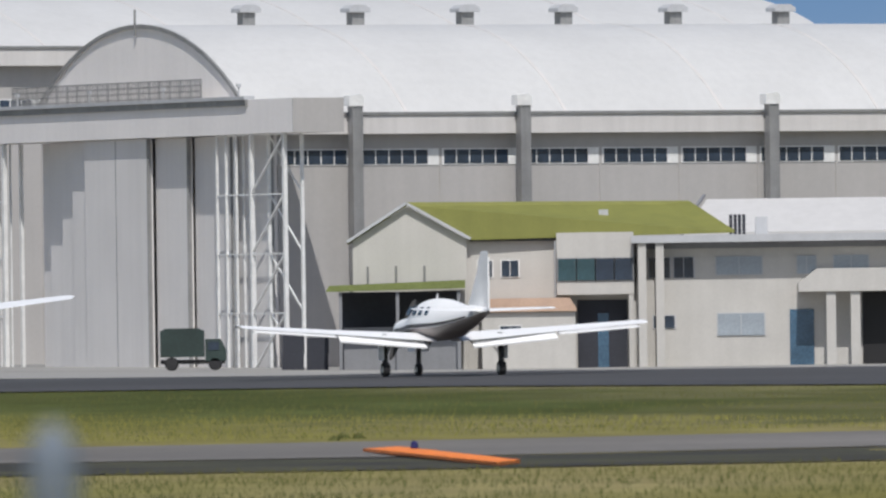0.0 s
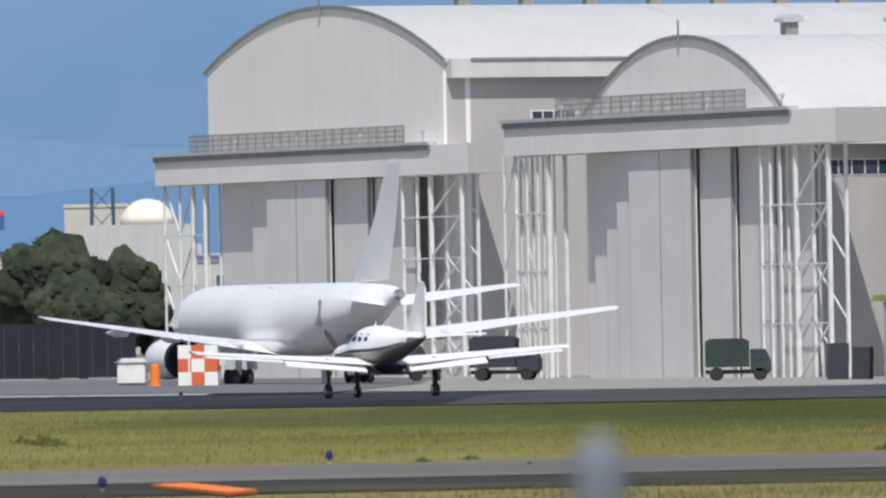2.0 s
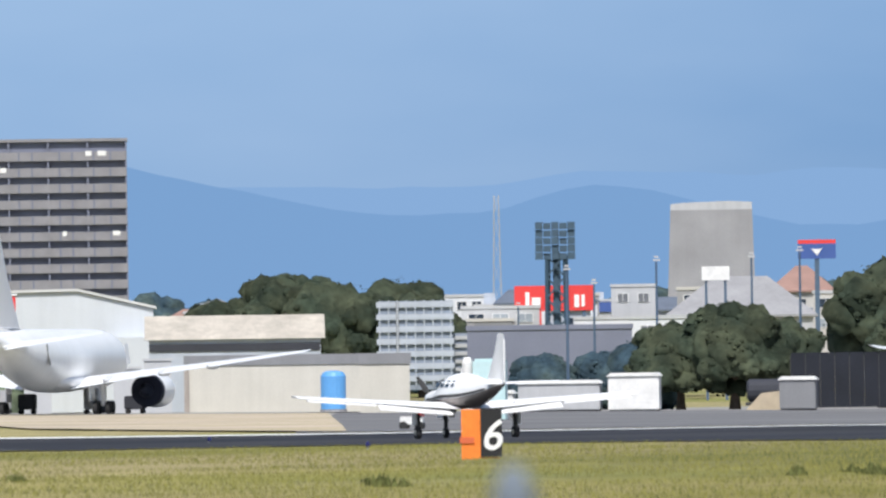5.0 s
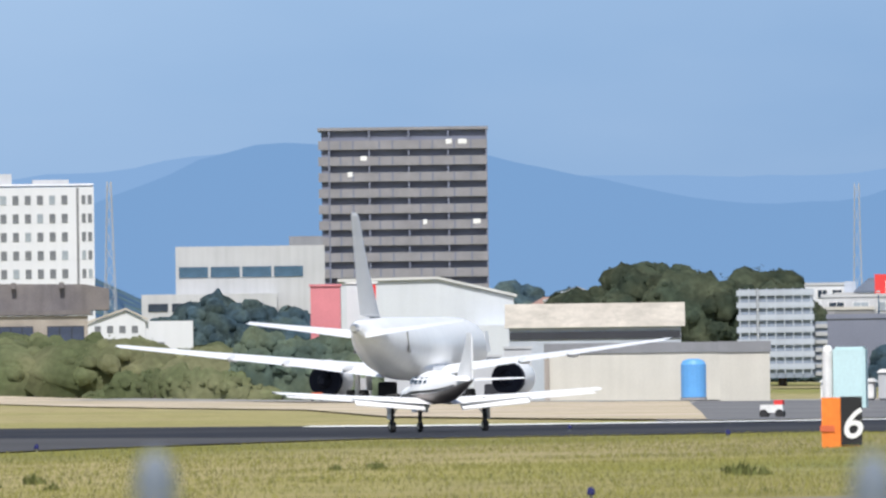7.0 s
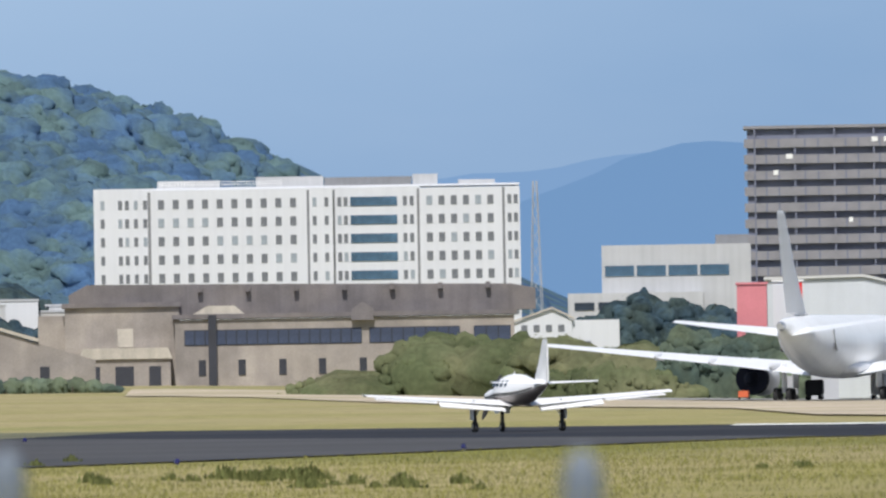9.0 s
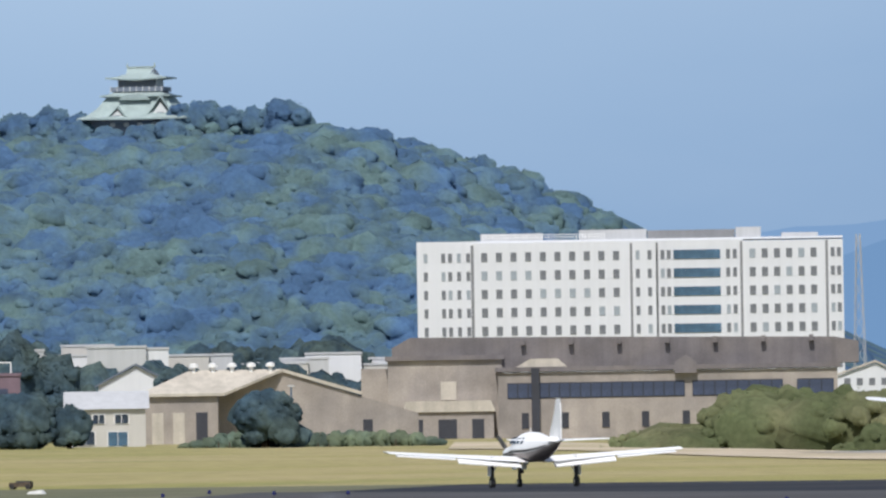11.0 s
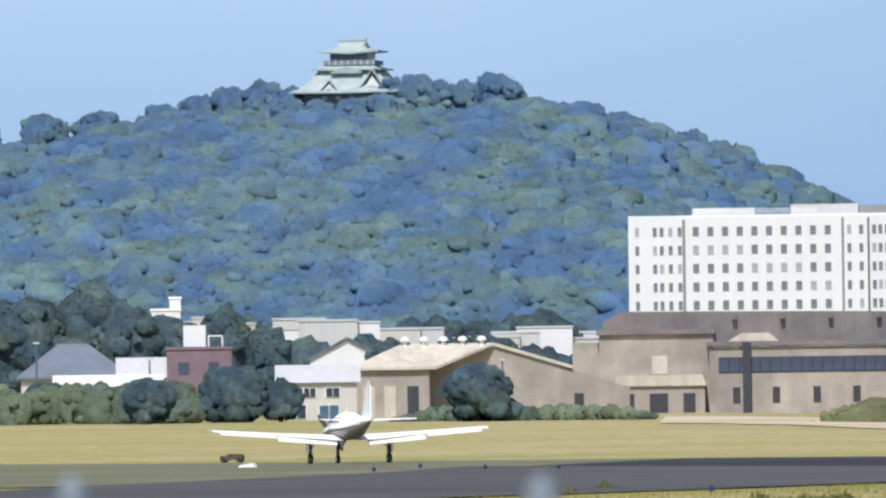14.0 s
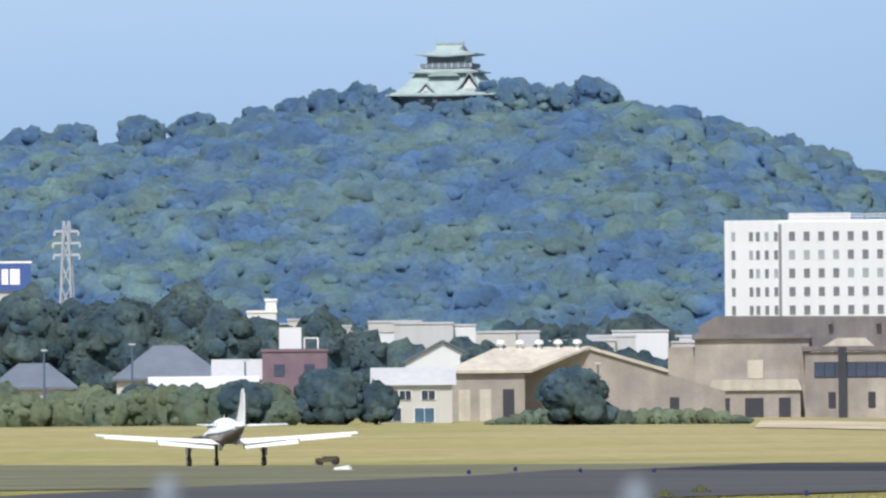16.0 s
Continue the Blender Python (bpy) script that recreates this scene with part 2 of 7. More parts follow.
def tube(bm, stations, axis="z", n=12, origin=(0, 0, 0)):
    """A turned body: stations of (place along the axis, radius)."""
    rings = []
    for s, r in stations:
        ring = []
        for i in range(n):
            c, d = r * math.cos(2 * math.pi * i / n), r * math.sin(2 * math.pi * i / n)
            p = {"z": (c, d, s), "y": (d, s, c), "x": (s, c, d)}[axis]
            ring.append(Vector(p) + Vector(origin))
        rings.append(ring)
    return ring_loft(bm, rings)


def prism(bm, outline, y0, y1):
    """An outline in x and z, drawn out along y."""
    return ring_loft(bm, [[(x, y0, z) for x, z in outline], [(x, y1, z) for x, z in outline]])


def fix(bm):
    bmesh.ops.recalc_face_normals(bm, faces=bm.faces)
    return bm


# terrain heights by bearing to the left (degrees) and distance
BEARINGS = (0, 4.5, 8, 11, 14)
TERRAIN = [
    (0, 1.5, 1.5, 1.5, 1.5, 1.5), (25, 1.2, 1.2, 1.2, 1.2, 1.2), (150, 0.3, 0.3, 0.3, 0.3, 0.3), (240, 0.05, 0.1, 0.1, 0.1, 0.1),
    (345, 0.45, 0.3, 0.15, 0.1, 0.1), (400, 0.72, 0.36, 0.15, 0.1, 0.1), (500, 0.08, 0.2, -0.05, -0.05, 0.0),
    (620, -0.7, -0.15, -0.1, -0.12, -0.25), (900, -2.1, -1.2, -0.7, -0.2, 0.2), (1200, -2.4, -1.9, -1.4, 0.3, 0.6),
    (2000, -1, 0, 1, 2, 2), (5200, 0, 0, 0, 0, 0)]


def ground_z(x, y):
    d, a = math.hypot(x, y), math.degrees(math.atan2(-x, y))
    cols = [np.interp(d, [r[0] for r in TERRAIN], [r[k + 1] for r in TERRAIN]) for k in range(5)]
    return float(np.interp(a, BEARINGS, cols))


def along(line, t):
    """The point at t, 0 to 1, of a line of corners."""
    k = t * (len(line) - 1)
    i = min(int(k), len(line) - 2)
    return Vector(line[i]).lerp(Vector(line[i + 1]), k - i)


def sheet(name, near, far, material, lift, label, nu=60, nv=12):
    """A paved strip between two edges, lying on the terrain."""
    bm = bmesh.new()
    rows = []
    for j in range(nv + 1):
        row = []
        for i in range(nu + 1):
            p = along(near, i / nu).lerp(along(far, i / nu), j / nv)
            row.append(bm.verts.new((p.x, p.y, ground_z(p.x, p.y) + lift)))
        rows.append(row)
    for a, b in zip(rows, rows[1:]):
        for i in range(nu):
            bm.faces.new((a[i], a[i + 1], b[i + 1], b[i]))
    fix(bm)
    for f in bm.faces:
        if f.normal.z < 0:
            f.normal_flip()
    return tagged(part(name, bm, material), label, name.split("_")[0], kind="structure")

# ---------------------------------------------------------------- ground, paving, sky
def grass_ground():
    m = bpy.data.materials.new("airfield_grass")
    m.use_nodes = True
    n, l = m.node_tree.nodes, m.node_tree.links
    b = n["Principled BSDF"]
    b.inputs["Roughness"].default_value = 0.95
    b.inputs["Specular IOR Level"].default_value = 0.1
    co = n.new("ShaderNodeTexCoord")
    ln = n.new("ShaderNodeVectorMath")
    ln.operation = "LENGTH"
    l.new(co.outputs["Object"], ln.inputs[0])
    patch = n.new("ShaderNodeTexNoise")
    patch.inputs["Scale"].default_value = 0.045
    patch.inputs["Detail"].default_value = 5.0
    l.new(co.outputs["Object"], patch.inputs[0])
    wob = n.new("ShaderNodeMath")
    wob.operation = "MULTIPLY_ADD"
    l.new(patch.outputs[0], wob.inputs[0])
    wob.inputs[1].default_value = 90.0
    sp = n.new("ShaderNodeSeparateXYZ")
    l.new(co.outputs["Object"], sp.inputs[0])
    lean = n.new("ShaderNodeMath")
    lean.operation = "MULTIPLY_ADD"
    l.new(sp.outputs[0], lean.inputs[0])
    lean.inputs[1].default_value = 1.25
    l.new(ln.outputs["Value"], lean.inputs[2])
    l.new(lean.outputs[0], wob.inputs[2])
    mr = n.new("ShaderNodeMapRange")
    mr.inputs[1].default_value, mr.inputs[2].default_value = 45.0, 1645.0
    l.new(wob.outputs[0], mr.inputs[0])
    cr = n.new("ShaderNodeValToRGB")
    stops = [(0.0, (0.085, 0.1, 0.022)), (0.1, (0.15, 0.15, 0.03)), (0.13, (0.16, 0.145, 0.04)), (0.17, (0.165, 0.155, 0.038)),
             (0.19, (0.055, 0.068, 0.014)), (0.225, (0.055, 0.066, 0.014)), (0.255, (0.17, 0.165, 0.055)), (0.3, (0.22, 0.2, 0.095)),
             (0.42, (0.26, 0.22, 0.12)), (0.5, (0.22, 0.2, 0.1)), (0.66, (0.22, 0.2, 0.11)), (0.72, (0.12, 0.135, 0.045)), (1.0, (0.09, 0.1, 0.045))]
    el = cr.color_ramp.elements
    el[0].position, el[0].color = stops[0][0], (*stops[0][1], 1)
    el[1].position, el[1].color = stops[-1][0], (*stops[-1][1], 1)
    for p, c in stops[1:-1]:
        e = el.new(p)
        e.color = (*c, 1)
    l.new(mr.outputs[0], cr.inputs[0])
    fine = n.new("ShaderNodeTexNoise")
    fine.inputs["Scale"].default_value = 0.5
    fine.inputs["Detail"].default_value = 8.0
    l.new(co.outputs["Object"], fine.inputs[0])
    fr = n.new("ShaderNodeMapRange")
    fr.inputs[1].default_value, fr.inputs[2].default_value, fr.inputs[3].default_value, fr.inputs[4].default_value = 0.3, 0.7, 0.72, 1.28
    l.new(fine.outputs[0], fr.inputs[0])
    v = n.new("ShaderNodeVectorMath")
    v.operation = "SCALE"
    # broad streaks of green growth and of bare tan ground
    dry = n.new("ShaderNodeMapRange")
    dry.inputs[1].default_value, dry.inputs[2].default_value, dry.inputs[4].default_value = -8.0, -45.0, 0.38
    l.new(sp.outputs[0], dry.inputs[0])
    dm = n.new("ShaderNodeMix")
    dm.data_type = "RGBA"
    l.new(dry.outputs[0], dm.inputs[0])
    l.new(cr.outputs[0], dm.inputs[6])
    dm.inputs[7].default_value = (0.38, 0.355, 0.115, 1)
    base = dm.outputs[2]
    for where, stretch, lo, hi, most, tone in (((0, 0, 0), (0.05, 0.012, 0.1), 0.54, 0.68, 0.4, (0.17, 0.2, 0.075)), ((37, 11, 0), (0.03, 0.014, 0.1), 0.42, 0.62, 0.45, (0.42, 0.33, 0.21))):
        mp = n.new("ShaderNodeMapping")
        mp.inputs["Location"].default_value, mp.inputs["Scale"].default_value = where, stretch
        l.new(co.outputs["Object"], mp.inputs[0])
        tx = n.new("ShaderNodeTexNoise")
        tx.inputs["Scale"].default_value, tx.inputs["Detail"].default_value = 1.0, 5.0
        l.new(mp.outputs[0], tx.inputs[0])
        rg = n.new("ShaderNodeMapRange")
        rg.inputs[1].default_value, rg.inputs[2].default_value, rg.inputs[4].default_value = lo, hi, most
        l.new(tx.outputs[0], rg.inputs[0])
        mx = n.new("ShaderNodeMix")
        mx.data_type = "RGBA"
        l.new(rg.outputs[0], mx.inputs[0])
        l.new(base, mx.inputs[6])
        mx.inputs[7].default_value = (*tone, 1)
        base = mx.outputs[2]
    l.new(base, v.inputs[0])
    l.new(fr.outputs[0], v.inputs["Scale"])
    l.new(v.outputs[0], b.inputs["Base Color"])
    return m


def build_ground():
    bm = bmesh.new()
    az = [-180, -120, -60, -30, -15, -8] + [-6 + 0.5 * i for i in range(61)] + [30, 45, 80, 130, 180]
    ds = [0.5, 8, 20, 30, 60, 100, 150] + [160 + 15 * i for i in range(36)] + [720, 760, 800, 850, 900, 950, 1000, 1060, 1120, 1200, 1400, 1700, 2000, 2600, 3400, 4300, 5000]
    rows = []
    for d in ds:
        row = []
        for a in az[:-1]:
            x, y = -d * math.sin(radians(a)), d * math.cos(radians(a))
            row.append(bm.verts.new((x, y, ground_z(x, y))))
        rows.append(row)
    for a, b in zip(rows, rows[1:]):
        for i in range(len(a)):
            j = (i + 1) % len(a)
            bm.faces.new((a[i], b[i], b[j], a[j]))
    bm.faces.new(rows[0])
    fix(bm)
    g = part("ground", bm, grass_ground(), smooth=True)
    if g.data.polygons[0].normal.z < 0:
        g.data.flip_normals()
    tagged(g, "flat airfield ground with green and dry yellow grass", "ground", kind="structure")


def build_paving():
    near = [(-16, 374), (-30, 392), (-47, 424), (-62, 436), (-90, 480), (-112, 523)]
    far = [(-16, 490), (-30, 503), (-47, 520), (-62, 532), (-90, 553), (-112, 572)]
    sheet("runway", near, far, ASPHALT, 0.03, "dark worn asphalt runway crossing the airfield", 90, 14)
    sheet("runway_end", [(75, 292), (42, 322), (12, 352), (-16.2, 374)], [(75, 440), (42, 452), (12, 470), (-16.2, 490)], ASPHALTMID, 0.034,
          "sun-bleached grey asphalt at the runway end", 50, 14)
    sheet("runway_shoulder", [(-101.5, 412), (-113, 396), (-152, 462)], [(-112.2, 572.1), (-158, 622), (-222, 700)], WEEDY, 0.032,
          "old asphalt shoulder overgrown with low weeds", 60, 10)
    sheet("taxiway_exit", [(-62, 440), (-67, 385), (-73, 350), (-80, 325)], [(-112, 524), (-106, 480), (-98, 374), (-92, 345)], ASPHALTMID, 0.05,
          "dark asphalt taxiway leading off the runway", 30, 10)
    sheet("road_perimeter", [(60, 277), (30, 257), (8.5, 244), (-15, 229), (-60, 198)], [(60, 297), (30, 277), (9, 264), (-17, 251), (-60, 222)],
          ASPHALTPALE, 0.03, "pale grey asphalt service road through the grass", 60, 6)
    sheet("trim_soil", [(60, 250), (30, 232), (8.5, 221), (-15, 208), (-60, 180)], [(60, 276.5), (30, 256.5), (8.5, 243.5), (-15, 228.5), (-60, 197.5)],
          SOIL, 0.02, "strip of bare dark soil beside the service road", 60, 6)
    sheet("apron", [(60, 448), (0, 478), (-22, 500), (-46, 690), (-65, 720), (-85, 800), (-100, 880)], [(60, 1300), (0, 1300), (-60, 1300), (-90, 1250), (-120, 1180), (-140, 1090)],
          CONCRETEPALE, 0.03, "sunlit pale concrete apron before the hangars", 40, 20)
    sheet("apron", [(-26, 503), (-42, 520), (-54, 530), (-65, 538)], [(-47, 1079), (-75, 1077), (-100, 1075), (-126, 1073)], APRONGREY, 0.06,
          "weathered grey apron beside the runway", 30, 20)
    sheet("trim_sand", [(-216, 1090), (-200, 1066), (-160, 930), (-118, 790), (-88, 690)], [(-247, 1250), (-231, 1240), (-182, 1098), (-148, 1000), (-122, 930)], SAND, 0.08,
          "bare sandy strip at the far edge of the field", 40, 6)
    sheet("trim_sand", [(-118, 792), (-88, 620), (-63, 540)], [(-149, 1000), (-138, 1034), (-124, 1050)], SAND, 0.085,
          "pale sandy ground between the field and the apron", 30, 16)
    sheet("apron_stand", [(-176, 1036), (-150, 1038), (-126, 1040)], [(-182, 1124), (-155, 1124), (-128, 1124)], CONCRETEPALE, 0.1,
          "pale concrete stand under the parked jet", 20, 6)
    # white strip laid down to imitate heat shimmer at the far runway edge
    sheet("trim_edge_line", [(-79.5, 533), (-62, 517.5), (-47, 505), (-30, 489)], [(-80.6, 543), (-63.0, 527.5), (-48.0, 515), (-31, 499)], CHECKWHITE, 0.06,
          "pale strip standing in for heat shimmer along the runway edge", 30, 2)


def build_sky():
    m = bpy.data.materials.new("sky_backdrop")
    m.use_nodes = True
    n, l = m.node_tree.nodes, m.node_tree.links
    n.remove(n["Principled BSDF"])
    co = n.new("ShaderNodeTexCoord")
    sp = n.new("ShaderNodeSeparateXYZ")
    l.new(co.outputs["Object"], sp.inputs[0])
    up = n.new("ShaderNodeMapRange")
    up.inputs[1].default_value, up.inputs[2].default_value = 40.0, 190.0
    l.new(sp.outputs[2], up.inputs[0])
    side = n.new("ShaderNodeMapRange")
    side.inputs[1].default_value, side.inputs[2].default_value = -150.0, -1050.0
    l.new(sp.outputs[0], side.inputs[0])
    def mix(a, b, f):
        q = n.new("ShaderNodeMix")
        q.data_type = "RGBA"
        l.new(f, q.inputs[0])
        for k, c in ((6, a), (7, b)):
            if isinstance(c, tuple):
                q.inputs[k].default_value = (*c, 1)
            else:
                l.new(c, q.inputs[k])
        return q.outputs[2]
    right = mix((0.168, 0.315, 0.56), (0.15, 0.32, 0.6), up.outputs[0])
    left = mix((0.27, 0.44, 0.70), (0.46, 0.63, 0.86), up.outputs[0])
    col = mix(right, left, side.outputs[0])
    cloud = n.new("ShaderNodeTexNoise")
    cloud.inputs["Scale"].default_value = 0.004
    cloud.inputs["Detail"].default_value = 4.0
    mp = n.new("ShaderNodeMapping")
    mp.inputs["Scale"].default_value = (1, 1, 3)
    l.new(co.outputs["Object"], mp.inputs[0])
    l.new(mp.outputs[0], cloud.inputs[0])
    fr = n.new("ShaderNodeMapRange")
    fr.inputs[1].default_value, fr.inputs[2].default_value, fr.inputs[3].default_value, fr.inputs[4].default_value = 0.3, 0.75, 0.0, 0.3
    l.new(cloud.outputs[0], fr.inputs[0])
    col = mix(col, (0.5, 0.64, 0.84), fr.outputs[0])
    e = n.new("ShaderNodeEmission")
    l.new(col, e.inputs[0])
    l.new(e.outputs[0], n["Material Output"].inputs[0])
    bm = bmesh.new()
    rows = []
    for z in (-60, 60, 200, 420):
        rows.append([bm.verts.new((-4980 * math.sin(radians(a)), 4980 * math.cos(radians(a)), z)) for a in range(-12, 31, 2)])
    for a, b in zip(rows, rows[1:]):
        for i in range(len(a) - 1):
            bm.faces.new((a[i], a[i + 1], b[i + 1], b[i]))
    ob = part("backdrop_sky", bm, m)
    ob.visible_shadow = False
    tagged(ob, "hazy blue summer sky above far mountains", "sky", kind="structure")


def ridge(name, y, x0, x1, height, color, label):
    """A far mountain ridge: a rising heightfield whose crest follows height(x)."""
    bm = bmesh.new()
    xs = np.linspace(x0, x1, 160)
    rows = []
    for k, part_y in enumerate((0.0, 0.45, 0.8, 1.0)):
        rows.append([bm.verts.new((x, y - 120 * (1 - part_y), -20 + (height(x) + 20) * (part_y ** 0.8))) for x in xs])
    for a, b in zip(rows, rows[1:]):
        for i in range(len(a) - 1):
            bm.faces.new((a[i], a[i + 1], b[i + 1], b[i]))
    # the ridge gives off its haze blue as flat emission, unlit by the sun
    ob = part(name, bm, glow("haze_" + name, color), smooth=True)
    ob.visible_shadow = False
    return tagged(ob, label, "mountain", kind="structure")


def bumps(x, base, *peaks):
    z = base + 3.2 * noise.noise((x * 0.02, 3.1, 0)) + 1.6 * noise.noise((x * 0.07, 7.7, 0)) + 0.8 * noise.noise((x * 0.2, 1.7, 0))
    for c, w, h in peaks:
        z += h * math.exp(-((x - c) / w) ** 2)
    return z


def build_mountains():
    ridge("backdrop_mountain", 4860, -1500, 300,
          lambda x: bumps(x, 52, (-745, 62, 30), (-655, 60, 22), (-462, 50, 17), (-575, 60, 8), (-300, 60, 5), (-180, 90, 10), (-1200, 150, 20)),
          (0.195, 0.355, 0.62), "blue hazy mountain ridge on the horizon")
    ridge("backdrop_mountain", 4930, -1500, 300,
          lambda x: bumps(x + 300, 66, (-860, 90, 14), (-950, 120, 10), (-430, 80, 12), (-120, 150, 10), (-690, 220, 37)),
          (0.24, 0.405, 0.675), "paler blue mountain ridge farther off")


build_ground()
build_paving()
build_sky()
build_mountains()

# ---------------------------------------------------------------- hangars
TURN_H = 28.0
FLOOR_H = -2.3


def arc(v0, v1, z_eave, rise, n=24):
    half, mid = (v1 - v0) / 2, (v0 + v1) / 2
    r = (half * half + rise * rise) / (2 * rise)
    top = math.asin(half / r)
    return [(mid + r * math.sin(a), z_eave + rise - r + r * math.cos(a)) for a in np.linspace(-top, top, n)]


def slab_uz(bm, outline, u0, u1):
    """An outline in v and z, drawn out along u."""
    return ring_loft(bm, [[(u0, v, z) for v, z in outline], [(u1, v, z) for v, z in outline]])


def truss_tower(parent, u0, u1, posts, top, bays):
    """posts: places along the front with their thickness; the last two are braced."""
    for v, w in posts:
        part("tower_post", fix(beam(bmesh.new(), (u0, v, 0), (u0, v, top), w)), STEELWHITE, parent)
        part("tower_post", fix(beam(bmesh.new(), (u1, v, 0), (u1, v, top), w * 0.8)), STEELWHITE, parent)
    va, vb, first = posts[-2][0], posts[-1][0], posts[0][0]
    for k in range(bays):
        z0, z1 = top * k / bays, top * (k + 1) / bays
        part("brace", fix(beam(bmesh.new(), (u0, va, z0), (u0, vb, z1), 0.17)), STEELWHITE, parent)
        part("brace", fix(beam(bmesh.new(), (u1, va, z1), (u1, vb, z0), 0.13)), STEELWHITE, parent)
        part("crossbar", fix(beam(bmesh.new(), (u0, first, z1 - 0.1), (u0, vb, z1 - 0.1), 0.13)), STEELWHITE, parent)


def roof_vent(x, y, z):
    t = thing("roof_vent", pose(x, y, z, 0, 0, TURN_H), "squat grey metal ventilator on the hangar roof ridge", "ventilator", "hangar ridge ventilators")
    part("throat", boxes((-0.55, 0.55, -0.5, 0.5, -0.6, 0.75)), DUCT, t)
    part("cap", fix(prism(bmesh.new(), [(-0.95, 0.7), (0.95, 0.7), (0.95, 1.0), (0.5, 1.3), (-0.5, 1.3), (-0.95, 1.0)], -0.8, 0.8)), LIGHTGREY, t)


def railing(parent, u, v0, v1, z, h=1.3):
    n = int((v1 - v0) / 0.3)
    bm = bmesh.new()
    for i in range(n + 1):
        v = v0 + (v1 - v0) * i / n
        beam(bm, (u, v, z), (u, v, z + h), 0.12 if i % 6 == 0 else 0.07)
    for k in (0.1, 0.4, 0.7, 1.0):
        beam(bm, (u, v0, z + h * k), (u, v1, z + h * k), 0.09)
    part("railing", fix(bm), DUCT, parent, "grey steel railing along the canopy")


def door_leaf(parent, v0, v1, u, top):
    leaf = part("door_leaf", boxes((u, u + 0.5, v0 + 0.03, v1 - 0.03, 0.1, top)), DOORPAINT, parent)
    n = max(1, int((v1 - v0) / 5.5))
    bm = bmesh.new()
    for i in range(1, n):
        v = v0 + (v1 - v0) * i / n
        box(bm, u - 0.02, u + 0.0, v - 0.05, v + 0.05, 0.15, top - 0.1)
    if n > 1:
        part("seam", bm, GREYWALL, leaf)
    part("edge_seal", boxes((u - 0.03, u + 0.3, v0 - 0.08, v0 + 0.026, 0.1, top)), DUCT, leaf)


def hangar(origin, label, width, canopy, foot, gable_box, eave, rise, length, leaves, side_windows, ducts, vent_u, towers):
    """origin: the near end of the canopy. u runs into the hangar, v along its front."""
    h = thing("hangar", pose(*origin, FLOOR_H, 0, 0, TURN_H), label, "hangar")
    v0, v1 = foot
    zb, zt = canopy
    # canopy over the sliding doors
    part("canopy", boxes((0, 4.4, 0, width, zb, zt)), GABLE, h)
    part("canopy_edge", boxes((-0.35, 0.6, 7.5, width + 0.2, zt + 0.004, zt + 0.28)), LIGHTGREY, h)
    part("canopy_gutter", boxes((-0.2, -0.004, 7.5, width, zt - 0.45, zt)), DUCT, h)
    railing(h, 0.9, v0 + 5, v1 + 1, zt + 0.28, 1.5)
    for k in range(4):
        part("floodlight", fix(tube(bmesh.new(), [(zt + 0.3, 0.06), (zt + 1.0, 0.06), (zt + 1.05, 0.2), (zt + 1.3, 0.2)], origin=(0.5, 10 + k * 13, 0), n=8)), LIGHTGREY, h)
    # walls
    a = arc(v0, v1, eave, rise)
    gable = [(v0, 0)] + a + [(v1, 0)]
    part("gable_wall", fix(slab_uz(bmesh.new(), gable, 4.45, 4.9)), GABLE, h)
    up = [p for p in a if p[1] >= zt] if not gable_box else [(v0, zt)] + a + [(v1, zt)]
    part("gable_face", fix(slab_uz(bmesh.new(), up, 2.34, 2.62)), GABLE, h)
    # thin darker cap added to tone down the sunlit end of the canopy
    part("canopy_end_dimming", boxes((0, 4.4, -0.12, -0.004, zb, zt)), HANGAR, h)
    if gable_box:
        for v in (v0, v1 - 0.4):
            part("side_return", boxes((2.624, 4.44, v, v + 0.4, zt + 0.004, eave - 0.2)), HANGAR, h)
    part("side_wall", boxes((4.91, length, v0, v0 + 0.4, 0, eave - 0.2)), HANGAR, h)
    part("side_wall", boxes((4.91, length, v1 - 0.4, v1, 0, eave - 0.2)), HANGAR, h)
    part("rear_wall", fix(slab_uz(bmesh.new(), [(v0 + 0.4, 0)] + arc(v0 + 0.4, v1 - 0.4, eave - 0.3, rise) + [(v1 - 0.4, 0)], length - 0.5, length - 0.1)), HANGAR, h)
    # vaulted roof
    o, i = arc(v0 - 0.5, v1 + 0.5, eave, rise + 0.25), arc(v0 - 0.5, v1 + 0.5, eave - 0.25, rise + 0.22)
    roof = part("roof", fix(slab_uz(bmesh.new(), o + i[::-1], 2.2, length + 0.5)), ROOFWHITE, h, smooth=False)
    bm = bmesh.new()
    for u in np.arange(16, length, 14.2):
        oo = arc(v0 - 0.52, v1 + 0.52, eave + 0.04, rise + 0.25)
        slab_uz(bm, oo + [(v, z - 0.06) for v, z in oo[::-1]], u, u + 0.25)
    part("roof_seam", fix(bm), FASCIA, roof)
    bm = bmesh.new()
    ro, ri = arc(v0 - 0.6, v1 + 0.6, eave + 0.02, rise + 0.3), arc(v0 - 0.35, v1 + 0.35, eave - 0.1, rise + 0.12)
    slab_uz(bm, ro + ri[::-1], 2.12, 2.33)
    part("verge_trim", fix(bm), DUCT, roof)
    part("finial", fix(beam(bmesh.new(), (2.1, (v0 + v1) / 2, eave + rise - 0.6), (2.1, (v0 + v1) / 2, eave + rise + 1.5), 0.16)), DUCT, roof)
    # eaves fascia and clerestory on the long side
    part("eaves_fascia", boxes((2.6, length, v0 - 1.2, v0 - 0.004, eave - 1.65, eave - 0.02)), FASCIA, h)
